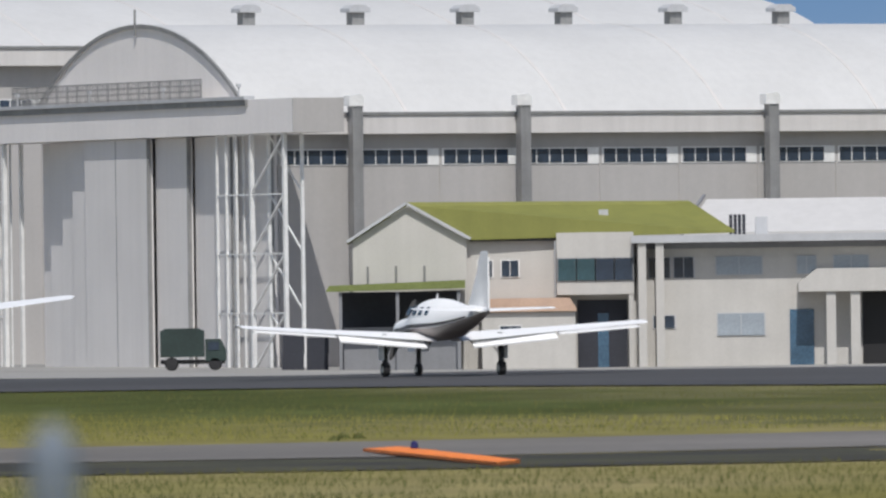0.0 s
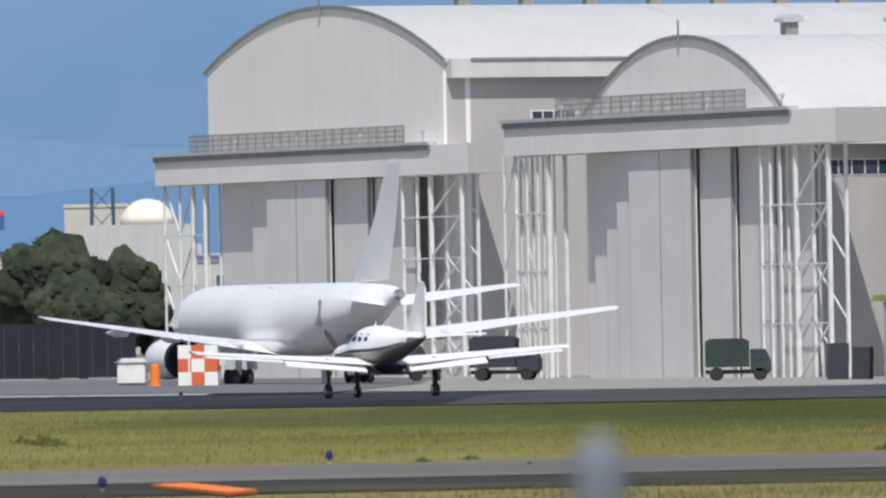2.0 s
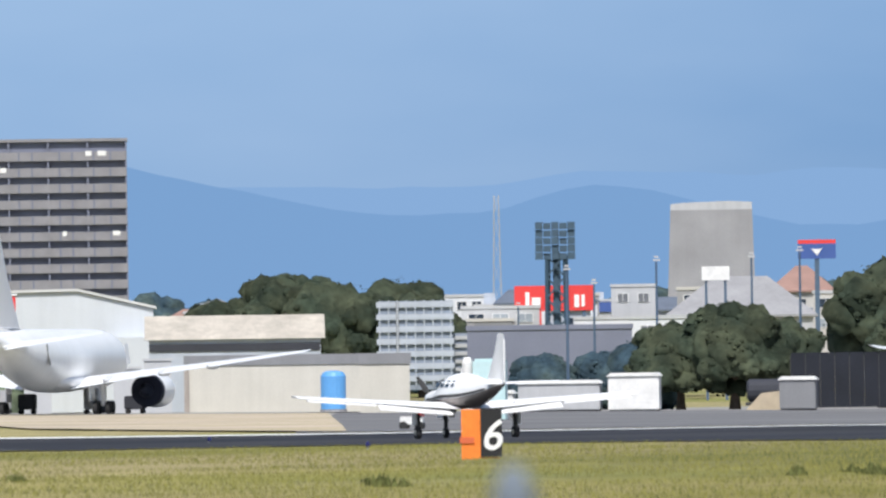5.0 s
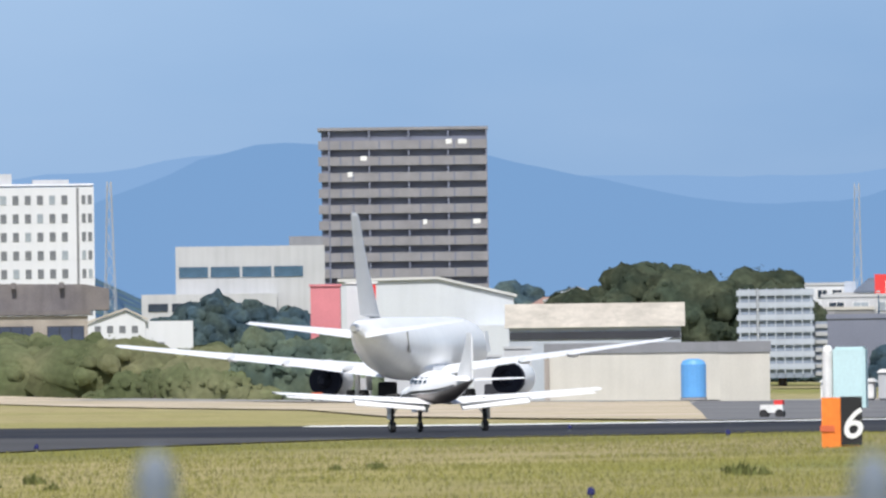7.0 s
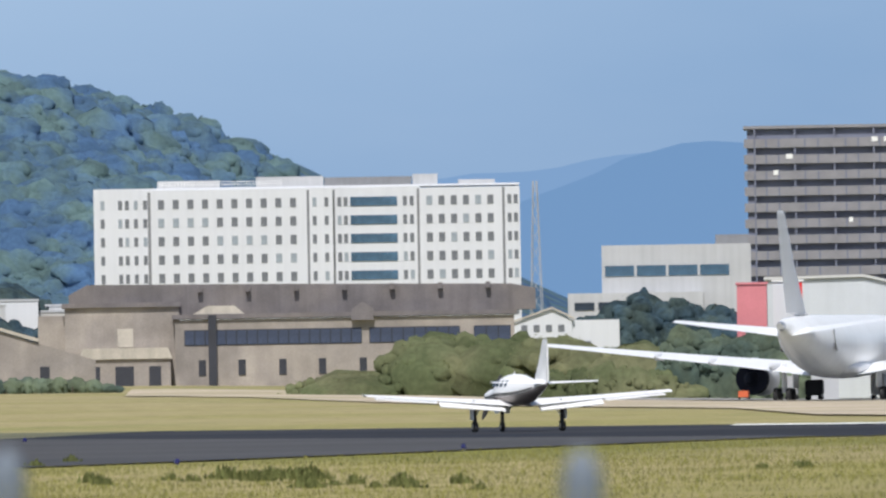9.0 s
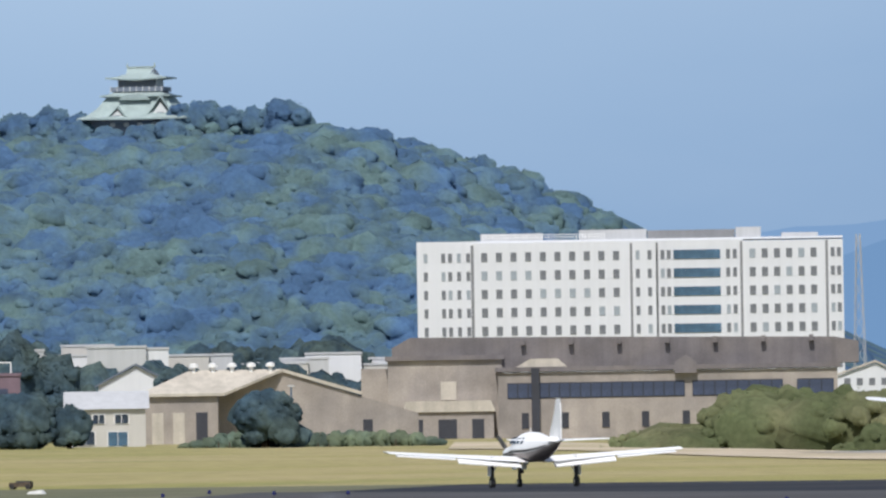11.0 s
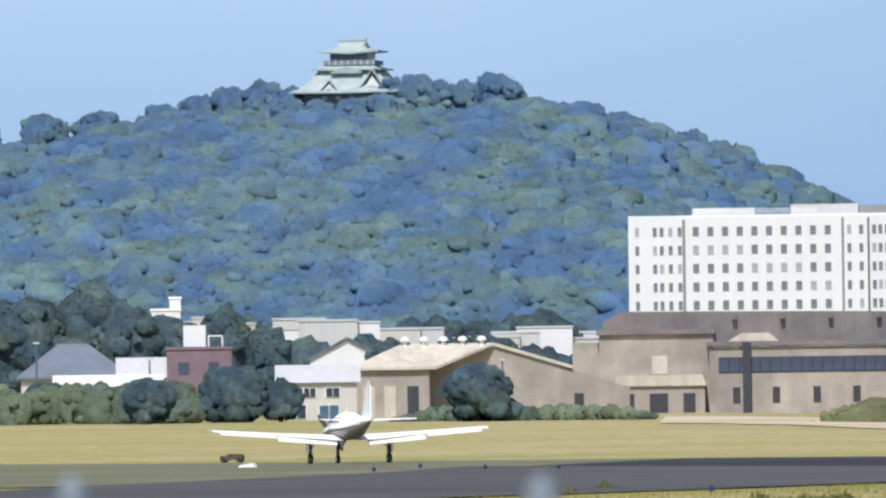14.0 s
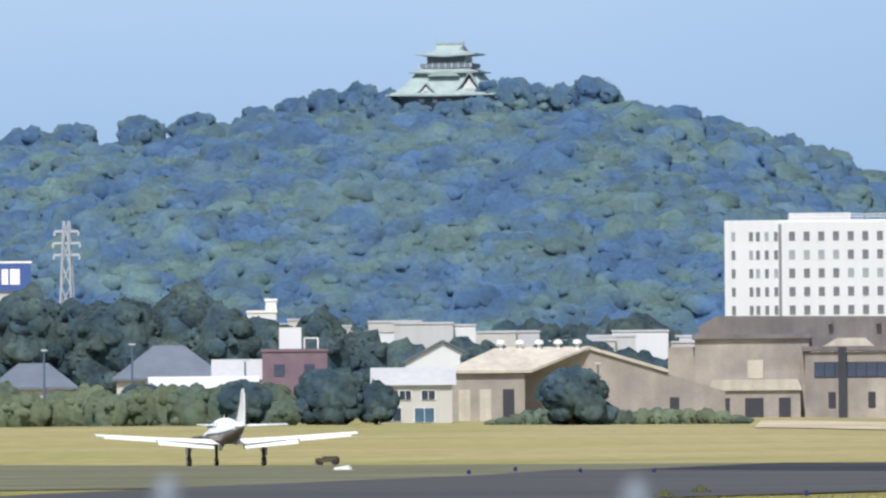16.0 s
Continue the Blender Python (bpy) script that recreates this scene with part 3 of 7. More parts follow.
    part("eaves_gutter", boxes((4.45, length, v0 - 1.35, v0 - 1.204, eave - 0.16, eave + 0.05)), DUCT, h)
    z0, z1, step, pane, first, last = side_windows
    u = first
    while u + step < last:
        w = part("window_band", boxes((u + 0.15, u + step - 0.15, v0 - 0.06, v0 - 0.004, z0 - 0.1, z1 + 0.1)), STEELWHITE, h)
        k = u + 0.3
        while k + pane < u + step - 0.1:
            part("pane", boxes((k, k + pane - 0.12, v0 - 0.1, v0 - 0.064, z0, z1)), GLASS, w)
            k += pane
        part("wall_rib", boxes((u - 0.1, u + 0.1, v0 - 0.1, v0 - 0.004, 0, z0)), HANGAR, h)
        u += step
    for u in ducts:
        d = part("duct", boxes((u - 0.45, u + 0.45, v0 - 2.2, v0 - 1.36, 0, eave + 0.5)), DUCT, h, "grey sheet metal duct with a white cowl")
        part("cowl", fix(prism(bmesh.new(), [(u - 0.8, eave + 0.5), (u + 0.5, eave + 0.5), (u + 0.5, eave + 1.2), (u + 0.2, eave + 1.45), (u - 0.8, eave + 1.3)], v0 - 2.3, v0 - 1.3)), STEELWHITE, d)
        part("pipe", fix(beam(bmesh.new(), (u + 1.1, v0 - 0.4, 0), (u + 1.1, v0 - 0.4, eave - 2), 0.22, 6)), STEELWHITE, h)
    # sliding doors and their guide towers
    for a0, a1, u in leaves:
        door_leaf(h, a0, a1, u, zb - 0.05)
    lo, hi = min(x[0] for x in leaves), max(x[1] for x in leaves)
    part("door_track", boxes((0.3, 4.3, 0.5, width - 0.5, 0, 0.09)), CONCRETE, h)
    for posts, bays in towers:
        truss_tower(h, 0.5, 2.0, posts, zb, bays)
    ca, sa = math.cos(radians(TURN_H)), math.sin(radians(TURN_H))
    mid = (v0 + v1) / 2
    for u in vent_u:
        roof_vent(origin[0] + ca * u - sa * mid, origin[1] + sa * u + ca * mid, FLOOR_H + eave + rise + 0.55)
    return h


G = -FLOOR_H
H2 = hangar((-11.43, 975.0), "large pale grey vaulted hangar with staggered sliding doors", 58.6, (16.1 + G, 18.75 + G), (12.2, 49.8), False, 17.75 + G, 7.1, 92,
            [(8.9, 14.3, 2.55), (14.3, 20.5, 1.9), (20.5, 26.0, 1.24), (26.0, 37.1, 0.5), (37.1, 40.8, 1.24), (40.8, 44.0, 1.9), (44.0, 47.5, 2.55), (47.5, 50.1, 3.2)],
            (13.75 + G, 14.85 + G, 7.15, 1.16, 5.0, 88), (10.9, 25.8, 48.2), (12.0, 21.8, 31.7, 40.7, 50.8, 60.8),
            [([(13.9, 0.22), (12.3, 0.22), (10.6, 0.22), (8.0, 0.36), (2.4, 0.36)], 4), ([(51.6, 0.4), (53.6, 0.2), (55.6, 0.2), (59.8, 0.2), (57.6, 0.26)], 4)])
H1 = hangar((-44.0, 1080.0), "tall pale grey hangar with an arched roof and open truss towers", 65.1, (15.45 + G, 18.0 + G), (9.7, 58.5), True, 25.4 + G, 5.0, 95,
            [(14.9, 23.0, 1.9), (23.0, 30.0, 1.24), (30.0, 42.4, 0.5), (42.4, 47.1, 1.24), (47.1, 54.9, 1.9)],
            (19.2 + G, 20.8 + G, 5.4, 1.05, 10.5, 90), (), tuple(16 + 6.3 * i for i in range(8)),
            [([(14.4, 0.3), (11.5, 0.22), (8.75, 0.4), (2.6, 0.36)], 5), ([(55.6, 0.3), (58.2, 0.3), (61.0, 0.2), (64.3, 0.2)], 4)])

# ---------------------------------------------------------------- aircraft
def body_rings(stations, n, a0, a1):
    """Open rings round the y axis from angle a0 to a1 (0 is right, 90 up); stations: y, centre z, half width, half height up, half height down."""
    rings = []
    for y, zc, w, hu, hd in stations:
        ring = []
        for i in range(n + 1):
            a = radians(a0 + (a1 - a0) * i / n)
            s = math.sin(a)
            ring.append((w * math.cos(a), y, zc + (hu if s > 0 else hd) * s))
        rings.append(ring)
    return rings


def shell(stations, n, a0, a1):
    bm = bmesh.new()
    ring_loft(bm, body_rings(stations, n, a0, a1), caps=False, closed=abs(a1 - a0) >= 360 and False)
    bmesh.ops.remove_doubles(bm, verts=bm.verts, dist=0.0005)
    return fix(bm)


def smooth_stations(stations, k=4):
    """Rounds a coarse row of stations by cubic interpolation."""
    out = []
    p = [stations[0]] + list(stations) + [stations[-1]]
    for a, b, c, d in zip(p, p[1:], p[2:], p[3:]):
        for i in range(k):
            t = i / k
            out.append(tuple(0.5 * (2 * q + (r - o) * t + (2 * o - 5 * q + 4 * r - s) * t * t + (3 * q - o - 3 * r + s) * t ** 3) for o, q, r, s in zip(a, b, c, d)))
    out.append(tuple(stations[-1]))
    return [(y, z, max(w, 0.005), max(u, 0.005), max(v, 0.005)) for y, z, w, u, v in out]


FOIL = [(0, 0), (0.03, 0.4), (0.12, 0.8), (0.3, 1.0), (0.6, 0.65), (1.0, 0.03), (0.6, -0.35), (0.3, -0.45), (0.1, -0.35), (0.02, -0.2)]


def foil_ring(lead, chord, thick, across, up, upright=False, tilt=0.0):
    """A wing section: leading edge at y = lead, running aft."""
    if upright:
        return [(across + k * thick / 2, lead - c * chord, up) for c, k in [(c, k if i < 6 else k) for i, (c, k) in enumerate(FOIL)]]
    return [(across, lead - c * chord, up + k * thick / 2 - c * chord * tilt) for c, k in FOIL]


def wing(sections, upright=False, tilt=0.0):
    bm = bmesh.new()
    ring_loft(bm, [foil_ring(*s, upright=upright, tilt=tilt) for s in sections])
    return fix(bm)


def wheel_part(name, parent, x, y, z, r, w, material=TYRE):
    bm = tube(bmesh.new(), [(-w / 2, r * 0.7), (-w / 2, r * 0.92), (-w * 0.3, r), (w * 0.3, r), (w / 2, r * 0.92), (w / 2, r * 0.7)], "x", 14)
    ob = part(name, fix(bm), material, parent)
    ob.location = (x, y, z)
    part("rim", fix(tube(bmesh.new(), [(-w * 0.52, r * 0.5), (w * 0.52, r * 0.5)], "x", 8)), METAL, ob)
    return ob


def light_plane():
    a = thing("light_aircraft", pose(0, 389, 0.8), "white single-engine low-wing propeller aircraft with a taupe belly, rolling", "aircraft")
    st = smooth_stations([(3.55, 1.42, 0.18, 0.18, 0.18), (3.2, 1.42, 0.44, 0.32, 0.3), (2.4, 1.43, 0.54, 0.38, 0.38), (1.7, 1.46, 0.6, 0.44, 0.42), (1.1, 1.5, 0.64, 0.74, 0.45),
                          (0.4, 1.52, 0.65, 0.84, 0.46), (-0.8, 1.54, 0.64, 0.82, 0.45), (-1.6, 1.58, 0.58, 0.7, 0.42), (-2.6, 1.68, 0.42, 0.48, 0.34), (-3.8, 1.84, 0.22, 0.3, 0.24), (-4.9, 1.98, 0.04, 0.12, 0.08)])
    part("upper_fuselage", shell(st, 16, -8, 188), PLANEWHITE, a, "gloss white upper fuselage", smooth=True)
    part("belly", shell(st, 14, 188.0, 352.0), PLANEGREY, a, "taupe painted belly", smooth=True)
    wide = [(y, z, w + 0.012, u, v) for y, z, w, u, v in st if -3.6 < y < 3.0]
    for side in (-1, 1):
        part("stripe", shell(wide, 2, 90 - side * 90 - 5, 90 - side * 90 + 5), PLANESTRIPE, a, "thin dark cheat line")
    # cabin windows and windscreen
    for side in (-1, 1):
        for k in range(4):
            y = 1.15 - k * 0.56
            bm = bmesh.new()
            box(bm, -0.02, 0.02, -0.155, 0.155, -0.13, 0.14)
            bmesh.ops.bevel(bm, geom=bm.edges[:], offset=0.015, segments=1, affect="EDGES")
            w = part("window", bm, GLASS, a)
            w.matrix_local = pose(side * (0.565 if k < 3 else 0.535), y, 1.98, 0, -side * 24, 0)
        bm = bmesh.new()
        ring_loft(bm, [[(side * 0.05, 1.62, 2.0), (side * 0.5, 1.5, 1.9), (side * 0.55, 1.25, 2.05), (side * 0.05, 1.25, 2.22)],
                       [(side * 0.05, 1.66, 2.02), (side * 0.53, 1.54, 1.92), (side * 0.58, 1.25, 2.08), (side * 0.05, 1.25, 2.26)]])
        part("windscreen", fix(bm), GLASS, a)
    for side in (-1, 1):
        tip, mid, root = (0.15, 0.95, 0.1, side * 6.5, 1.6), (0.5, 1.35, 0.18, side * 3.4, 1.39), (0.95, 2.1, 0.32, side * 0.4, 1.2)
        w = part("wing", wing([root, mid, (0.4, 1.2, 0.15, side * 5.0, 1.495), tip, (-0.05, 0.55, 0.04, side * 6.58, 1.63)], tilt=0.07), PLANEWHITE, a, smooth=False)
        fl = [(-0.8, 0.5, 0.07, side * 0.75, 1.08), (-0.74, 0.42, 0.05, side * 3.5, 1.31)]
        bm = bmesh.new()
        ring_loft(bm, [[(x, l, z), (x, l - c * 0.8, z - 0.2), (x, l - c * 0.78, z - 0.25), (x, l - 0.02, z - th)] for l, c, th, x, z in fl])
        part("flap", fix(bm), PLANEWHITE, w, "lowered white flap")
        bm = bmesh.new()
        ring_loft(bm, [[(x, l, z), (x, l - 0.28, z - 0.07), (x, l - 0.28, z - 0.1), (x, l, z - 0.05)] for x, l, z in ((side * 3.6, -0.74, 1.31), (side * 6.2, -0.68, 1.5))])
        part("aileron", fix(bm), PLANEWHITE, w)
        part("tailplane", wing([(-3.75, 1.0, 0.1, side * 0.08, 2.02), (-4.1, 0.62, 0.05, side * 2.2, 2.06), (-4.2, 0.4, 0.02, side * 2.26, 2.07)], tilt=0.06), PLANEWHITE, a)
        # main gear
        leg = part("gear_leg", fix(beam(bmesh.new(), (side * 1.87, -0.35, 1.3), (side * 1.87, -0.45, 0.25), 0.15, 6)), DARKGAP, a)
        part("gear_door", boxes((side * 2.0 - 0.015, side * 2.0 + 0.015, -0.66, -0.2, 0.5, 1.28)), PLANEWHITE, leg)
        part("brace", fix(beam(bmesh.new(), (side * 1.5, -0.2, 1.2), (side * 1.85, -0.42, 0.6), 0.06)), METAL, leg)
    part("fin", wing([(-2.3, 0.9, 0.03, 0, 2.06), (-2.95, 1.62, 0.13, 0, 2.13), (-3.85, 1.05, 0.09, 0, 3.15), (-4.2, 0.75, 0.05, 0, 3.74), (-4.35, 0.45, 0.02, 0, 3.8)], upright=True), PLANEWHITE, a)
    part("rudder", boxes((-0.03, 0.03, -4.98, -4.6, 2.0, 3.6)), PLANEWHITE, a)
    leg = part("nose_leg", fix(beam(bmesh.new(), (0, 2.0, 1.15), (0, 2.05, 0.25), 0.13, 6)), DARKGAP, a)
    for side in (-1, 1):
        part("nose_door", boxes((side * 0.22 - 0.012, side * 0.22 + 0.012, 1.7, 2.4, 0.75, 1.1)), PLANEWHITE, leg)
    part("exhaust", fix(tube(bmesh.new(), [(1.9, 0.07), (2.4, 0.07)], "y", 8, (0.3, 0, 1.0))), DARKGAP, a)
    part("antenna", fix(beam(bmesh.new(), (0, 0.2, 2.25), (0, 0.05, 2.5), 0.04)), PLANEWHITE, a)
    prop = part("propeller", fix(tube(bmesh.new(), [(-0.1, 0.19), (0.05, 0.16), (0.25, 0.08), (0.3, 0.01)], "y", 12)), PLANEGREY, a)
    prop.location = (0, 3.6, 1.42)
    for k in (0, 1):
        s = 1 - 2 * k
        bm = bmesh.new()
        ring_loft(bm, [[(-c, -0.02 + tw, s * r), (0, 0.02, s * r), (c, 0.02 - tw, s * r), (0, -0.03, s * r)] for r, c, tw in ((0.12, 0.06, 0.05), (0.5, 0.11, 0.03), (0.85, 0.09, 0.02), (1.02, 0.04, 0.0))])
        part("blade", fix(bm), DARKGAP, prop)
    wheels = [wheel_part("wheel", a, side * 1.87, -0.45, 0.22, 0.22, 0.2) for side in (-1, 1)]
    wheels.append(wheel_part("wheel", a, 0, 2.05, 0.19, 0.19, 0.16))
    return a, prop, wheels


def jet(m, label, red_fin, reach=1.0):
    j = thing("jet_airliner", m, label, "jet aircraft", "parked jets")
    st = smooth_stations([(24.2, 4.0, 0.15, 0.15, 0.15), (23.3, 4.15, 1.0, 1.0, 0.95), (21.3, 4.4, 1.95, 2.0, 1.75), (18.5, 4.6, 2.45, 2.5, 2.35), (14, 4.65, 2.52, 2.6, 2.55), (0, 4.65, 2.52, 2.6, 2.7),
                          (-6, 4.65, 2.52, 2.6, 2.65), (-11, 4.8, 2.4, 2.45, 2.3), (-15, 5.15, 2.0, 2.05, 1.8), (-19, 5.65, 1.35, 1.45, 1.15), (-22, 6.05, 0.75, 0.9, 0.65), (-23.8, 6.3, 0.3, 0.4, 0.3)], 5)
    part("fuselage", shell(st, 32, 0, 360), JETWHITE, j, smooth=True)
    part("tail_cone", fix(tube(bmesh.new(), [(-24.3, 0.28), (-23.7, 0.42)], "y", 10, (0, 0, 6.3))), METAL, j)
    part("wing_fairing", shell(smooth_stations([(7, 2.9, 0.3, 0.3, 0.3), (4, 2.7, 2.3, 1.0, 0.75), (-3, 2.7, 2.5, 1.0, 0.8), (-7, 2.9, 1.4, 0.6, 0.5), (-9, 3.0, 0.2, 0.2, 0.2)]), 16, 0, 360), JETGREY, j, smooth=True)
    for side in (-1, 1):
        w = part("wing", wing([(5.2, 8.6, 1.0, side * 2.0, 2.9), (0.6, 5.6, 0.65, side * 8.2, 3.55), (-3.6, 3.6, 0.4, side * 16.0 * reach, 4.35), (-7.6, 2.0, 0.2, side * 23.4 * reach, 5.15), (-8.3, 1.0, 0.06, side * 23.8 * reach, 5.22)], tilt=0.09), JETWHITE, j)
        for k in range(3):
            x = (5.2, 10.2, 14.6)[k]
            part("flap_fairing", fix(tube(bmesh.new(), [(-4.6 - k * 1.2, 0.05), (-3.6 - k * 1.2, 0.3), (-1.2 - k * 1.2, 0.32), (0.3 - k, 0.05)], "y", 8, (side * x, 0, 2.95 + 0.5 * k))), JETGREY, w)
        part("tailplane", wing([(-17.6, 5.0, 0.5, side * 0.6, 6.0), (-20.0, 3.2, 0.3, side * 5.2, 6.5), (-22.0, 1.8, 0.12, side * 9.2, 6.95)], tilt=0.1), JETWHITE, j)
        n = part("engine_nacelle", fix(tube(bmesh.new(), [(5.9, 1.18), (6.1, 1.3), (5.4, 1.45), (3.5, 1.46), (1.6, 1.3), (0.6, 1.12), (0.55, 1.0)], "y", 20, (side * 7.9, 0, 1.95))), JETWHITE, j, smooth=True)
        part("inlet", fix(tube(bmesh.new(), [(6.02, 0.3), (6.03, 1.1)], "y", 16, (side * 7.9, 0, 1.95))), ENGINEBLUE, n)
        part("exhaust", fix(tube(bmesh.new(), [(1.3, 1.4), (0.4, 1.36), (0.3, 0.6)], "y", 20, (side * 7.9, 0, 1.95))), ENGINEBLUE, n, "dark blue engine exhaust cover")
        part("core_nozzle", fix(tube(bmesh.new(), [(-0.9, 0.25), (-0.4, 0.5), (0.4, 0.66)], "y", 14, (side * 7.9, 0, 1.95))), ENGINEBLUE, n)
        part("pylon", fix(ring_loft(bmesh.new(), [[(side * 7.9 + d, y, z) for y, z in ((5.0, 3.2), (1.5, 3.1), (-1.5, 3.2), (-1.0, 3.7), (2.5, 3.75))] for d in (-0.18, 0.18)])), JETGREY, n)
        bogie = part("main_gear", fix(beam(bmesh.new(), (side * 4.6, -1.6, 3.2), (side * 4.6, -1.6, 0.7), 0.4, 8)), JETGREY, j)
        part("gear_door", boxes((side * 3.6 - 0.04, side * 3.6 + 0.04, -2.8, -0.6, 1.1, 2.6)), JETWHITE, bogie)
        for dy in (-0.72, 0.72):
            for dx in (-0.55, 0.55):
                part("wheel", fix(tube(bmesh.new(), [(-0.2, 0.4), (-0.2, 0.52), (-0.1, 0.58), (0.1, 0.58), (0.2, 0.52), (0.2, 0.4)], "x", 16, (side * 4.6 + dx, -1.6 + dy, 0.58))), TYRE, bogie)
        # cabin door outlines
        for y in (19.0, -12.6):
            d = part("cabin_door", boxes((-0.02, 0.02, -0.5, 0.5, -0.9, 0.9)), DUCT if y < 0 else JETGREY, j)
            d.matrix_local = pose(side * (2.42 if y > 0 else 2.24), y, 5.1, 0, -side * 8, -side * (6 if y > 0 else -7))
    part("fin", wing([(-11.5, 3.0, 0.12, 0, 7.0), (-14.2, 7.4, 0.7, 0, 7.4), (-18.2, 5.0, 0.5, 0, 11.2), (-21.6, 3.0, 0.3, 0, 15.6), (-22.3, 2.1, 0.1, 0, 15.9)], upright=True), JETGREY, j)
    nose = part("nose_gear", fix(beam(bmesh.new(), (0, 18.6, 2.6), (0, 18.8, 0.5), 0.25, 8)), JETGREY, j)
    for dx in (-0.28, 0.28):
        part("wheel", fix(tube(bmesh.new(), [(-0.14, 0.3), (-0.14, 0.42), (0, 0.47), (0.14, 0.42), (0.14, 0.3)], "x", 14, (dx, 18.8, 0.47))), TYRE, nose)
    bm = bmesh.new()
    box(bm, -0.12, 0.12, -17.5, -9.5, 1.75, 2.0)
    boom = part("refuelling_boom", bm, JETGREY, j)
    boom.matrix_local = pose(0, 0, 1.1, -7, 0, 0)
    if red_fin:
        for side in (-1, 1):
            part("emblem", boxes((side * 0.3 - 0.03 + side * 0.06, side * 0.3 + 0.03 + side * 0.06, -18.9, -18.1, 9.5, 10.3)), RED, j, "small red round emblem drawn as a plain shape")
    return j


jet(pose(-50.4, 916, ground_z(-50.4, 916) + 0.03, 0, 0, 22), "white twin-engine jet with grey fin parked before the hangar", False, 0.92)
jet(pose(-149.0, 1064, ground_z(-149, 1064) + 0.05, 0, 0, -4), "white twin-engine jet seen from behind, engine covers fitted", False)
for x, y, w, h, m, lab in ((-151.6, 1066, 1.5, 1.7, SHADOWGREY, "dark blue-grey ground power cart under the jet"), (-146.4, 1068, 1.2, 2.2, LIGHTGREY, "pale grey service cart under the jet"),
                           (-142.9, 1070, 1.8, 1.5, SHADOWGREY, "dark low equipment cart by the jet"), (-154.4, 1072, 1.0, 2.0, LIGHTGREY, "tall pale service cart behind the jet")):
    cart = thing("ground_cart", pose(x, y, ground_z(x, y) + 0.11), lab, "cart")
    cover = boxes((-w / 2, w / 2, -0.6, 0.6, 0.35, h))
    bmesh.ops.bevel(cover, geom=cover.edges[:], offset=0.1, segments=2, affect="EDGES")
    part("housing", cover, m, cart)
    for dx in (-0.35, 0.35):
        part("wheel", fix(tube(bmesh.new(), [(-0.62, 0.15), (-0.6, 0.19), (0.6, 0.19), (0.62, 0.15)], "y", 12, (dx * w, 0, 0.19))), TYRE, cart)
stand = thing("engine_stand", pose(-157.0, 1061.5, ground_z(-157, 1061.5) + 0.1), "small red engine stand below the parked jet", "stand")
part("frame", boxes((-0.42, 0.42, -0.35, 0.35, 0.2, 0.75)), REDORANGE, stand)
for x in (-0.4, 0.4):
    part("foot", boxes((x - 0.08, x + 0.08, -0.3, 0.3, 0, 0.196)), DARKGAP, stand)
PLANE, PROP, WHEELS = light_plane()

# ---------------------------------------------------------------- trees
def bearing(x, y):
    """The turn by which a front faces the viewing place."""
    return math.degrees(math.atan2(-x, y))


LEAN = np.array((0.0, -0.5, 0.85))  # shading normals lean this way, which softens the shade within crowns


def unit(a):
    return a / np.linalg.norm(a, axis=-1, keepdims=True)


def clumps(lobes, rng, soft, nu, nv):
    """Uneven clumps of leaves, one for each lobe (x, y, z, rx, rz): points, quads and the directions that they face."""
    l = np.array(lobes)
    th, ph = np.meshgrid(0.8 * np.pi * np.arange(nv + 1) / nv, 2 * np.pi * np.arange(nu) / nu, indexing="ij")
    e = np.stack((np.sin(th) * np.cos(ph), np.sin(th) * np.sin(ph), np.cos(th)), -1).reshape(1, -1, 3)
    w = rng.uniform(0, 6.28, (len(l), 4, 1))
    swell = 1 + 0.09 * np.sin(4 * e[..., 0] + w[:, 0]) + 0.08 * np.sin(6 * e[..., 1] + w[:, 1]) + 0.07 * np.sin(9 * e[..., 0] - 5 * e[..., 2] + w[:, 2])
    swell = swell + rng.normal(size=swell.shape) * 0.045
    radii = l[:, None, [3, 3, 4]]
    verts = (l[:, None, :3] + e * radii * swell[..., None]).reshape(-1, 3)
    norms = unit(unit(e / radii) + rng.normal(size=(len(l), e.shape[1], 3)) * 0.26 + soft * LEAN).reshape(-1, 3)
    i, j = np.meshgrid(np.arange(nv), np.arange(nu), indexing="ij")
    q = (j + 1) % nu
    quad = np.stack((i * nu + j, (i + 1) * nu + j, (i + 1) * nu + q, i * nu + q), -1).reshape(1, -1, 4)
    return verts, (quad + (np.arange(len(l)) * (nv + 1) * nu)[:, None, None]).reshape(-1, 4), norms


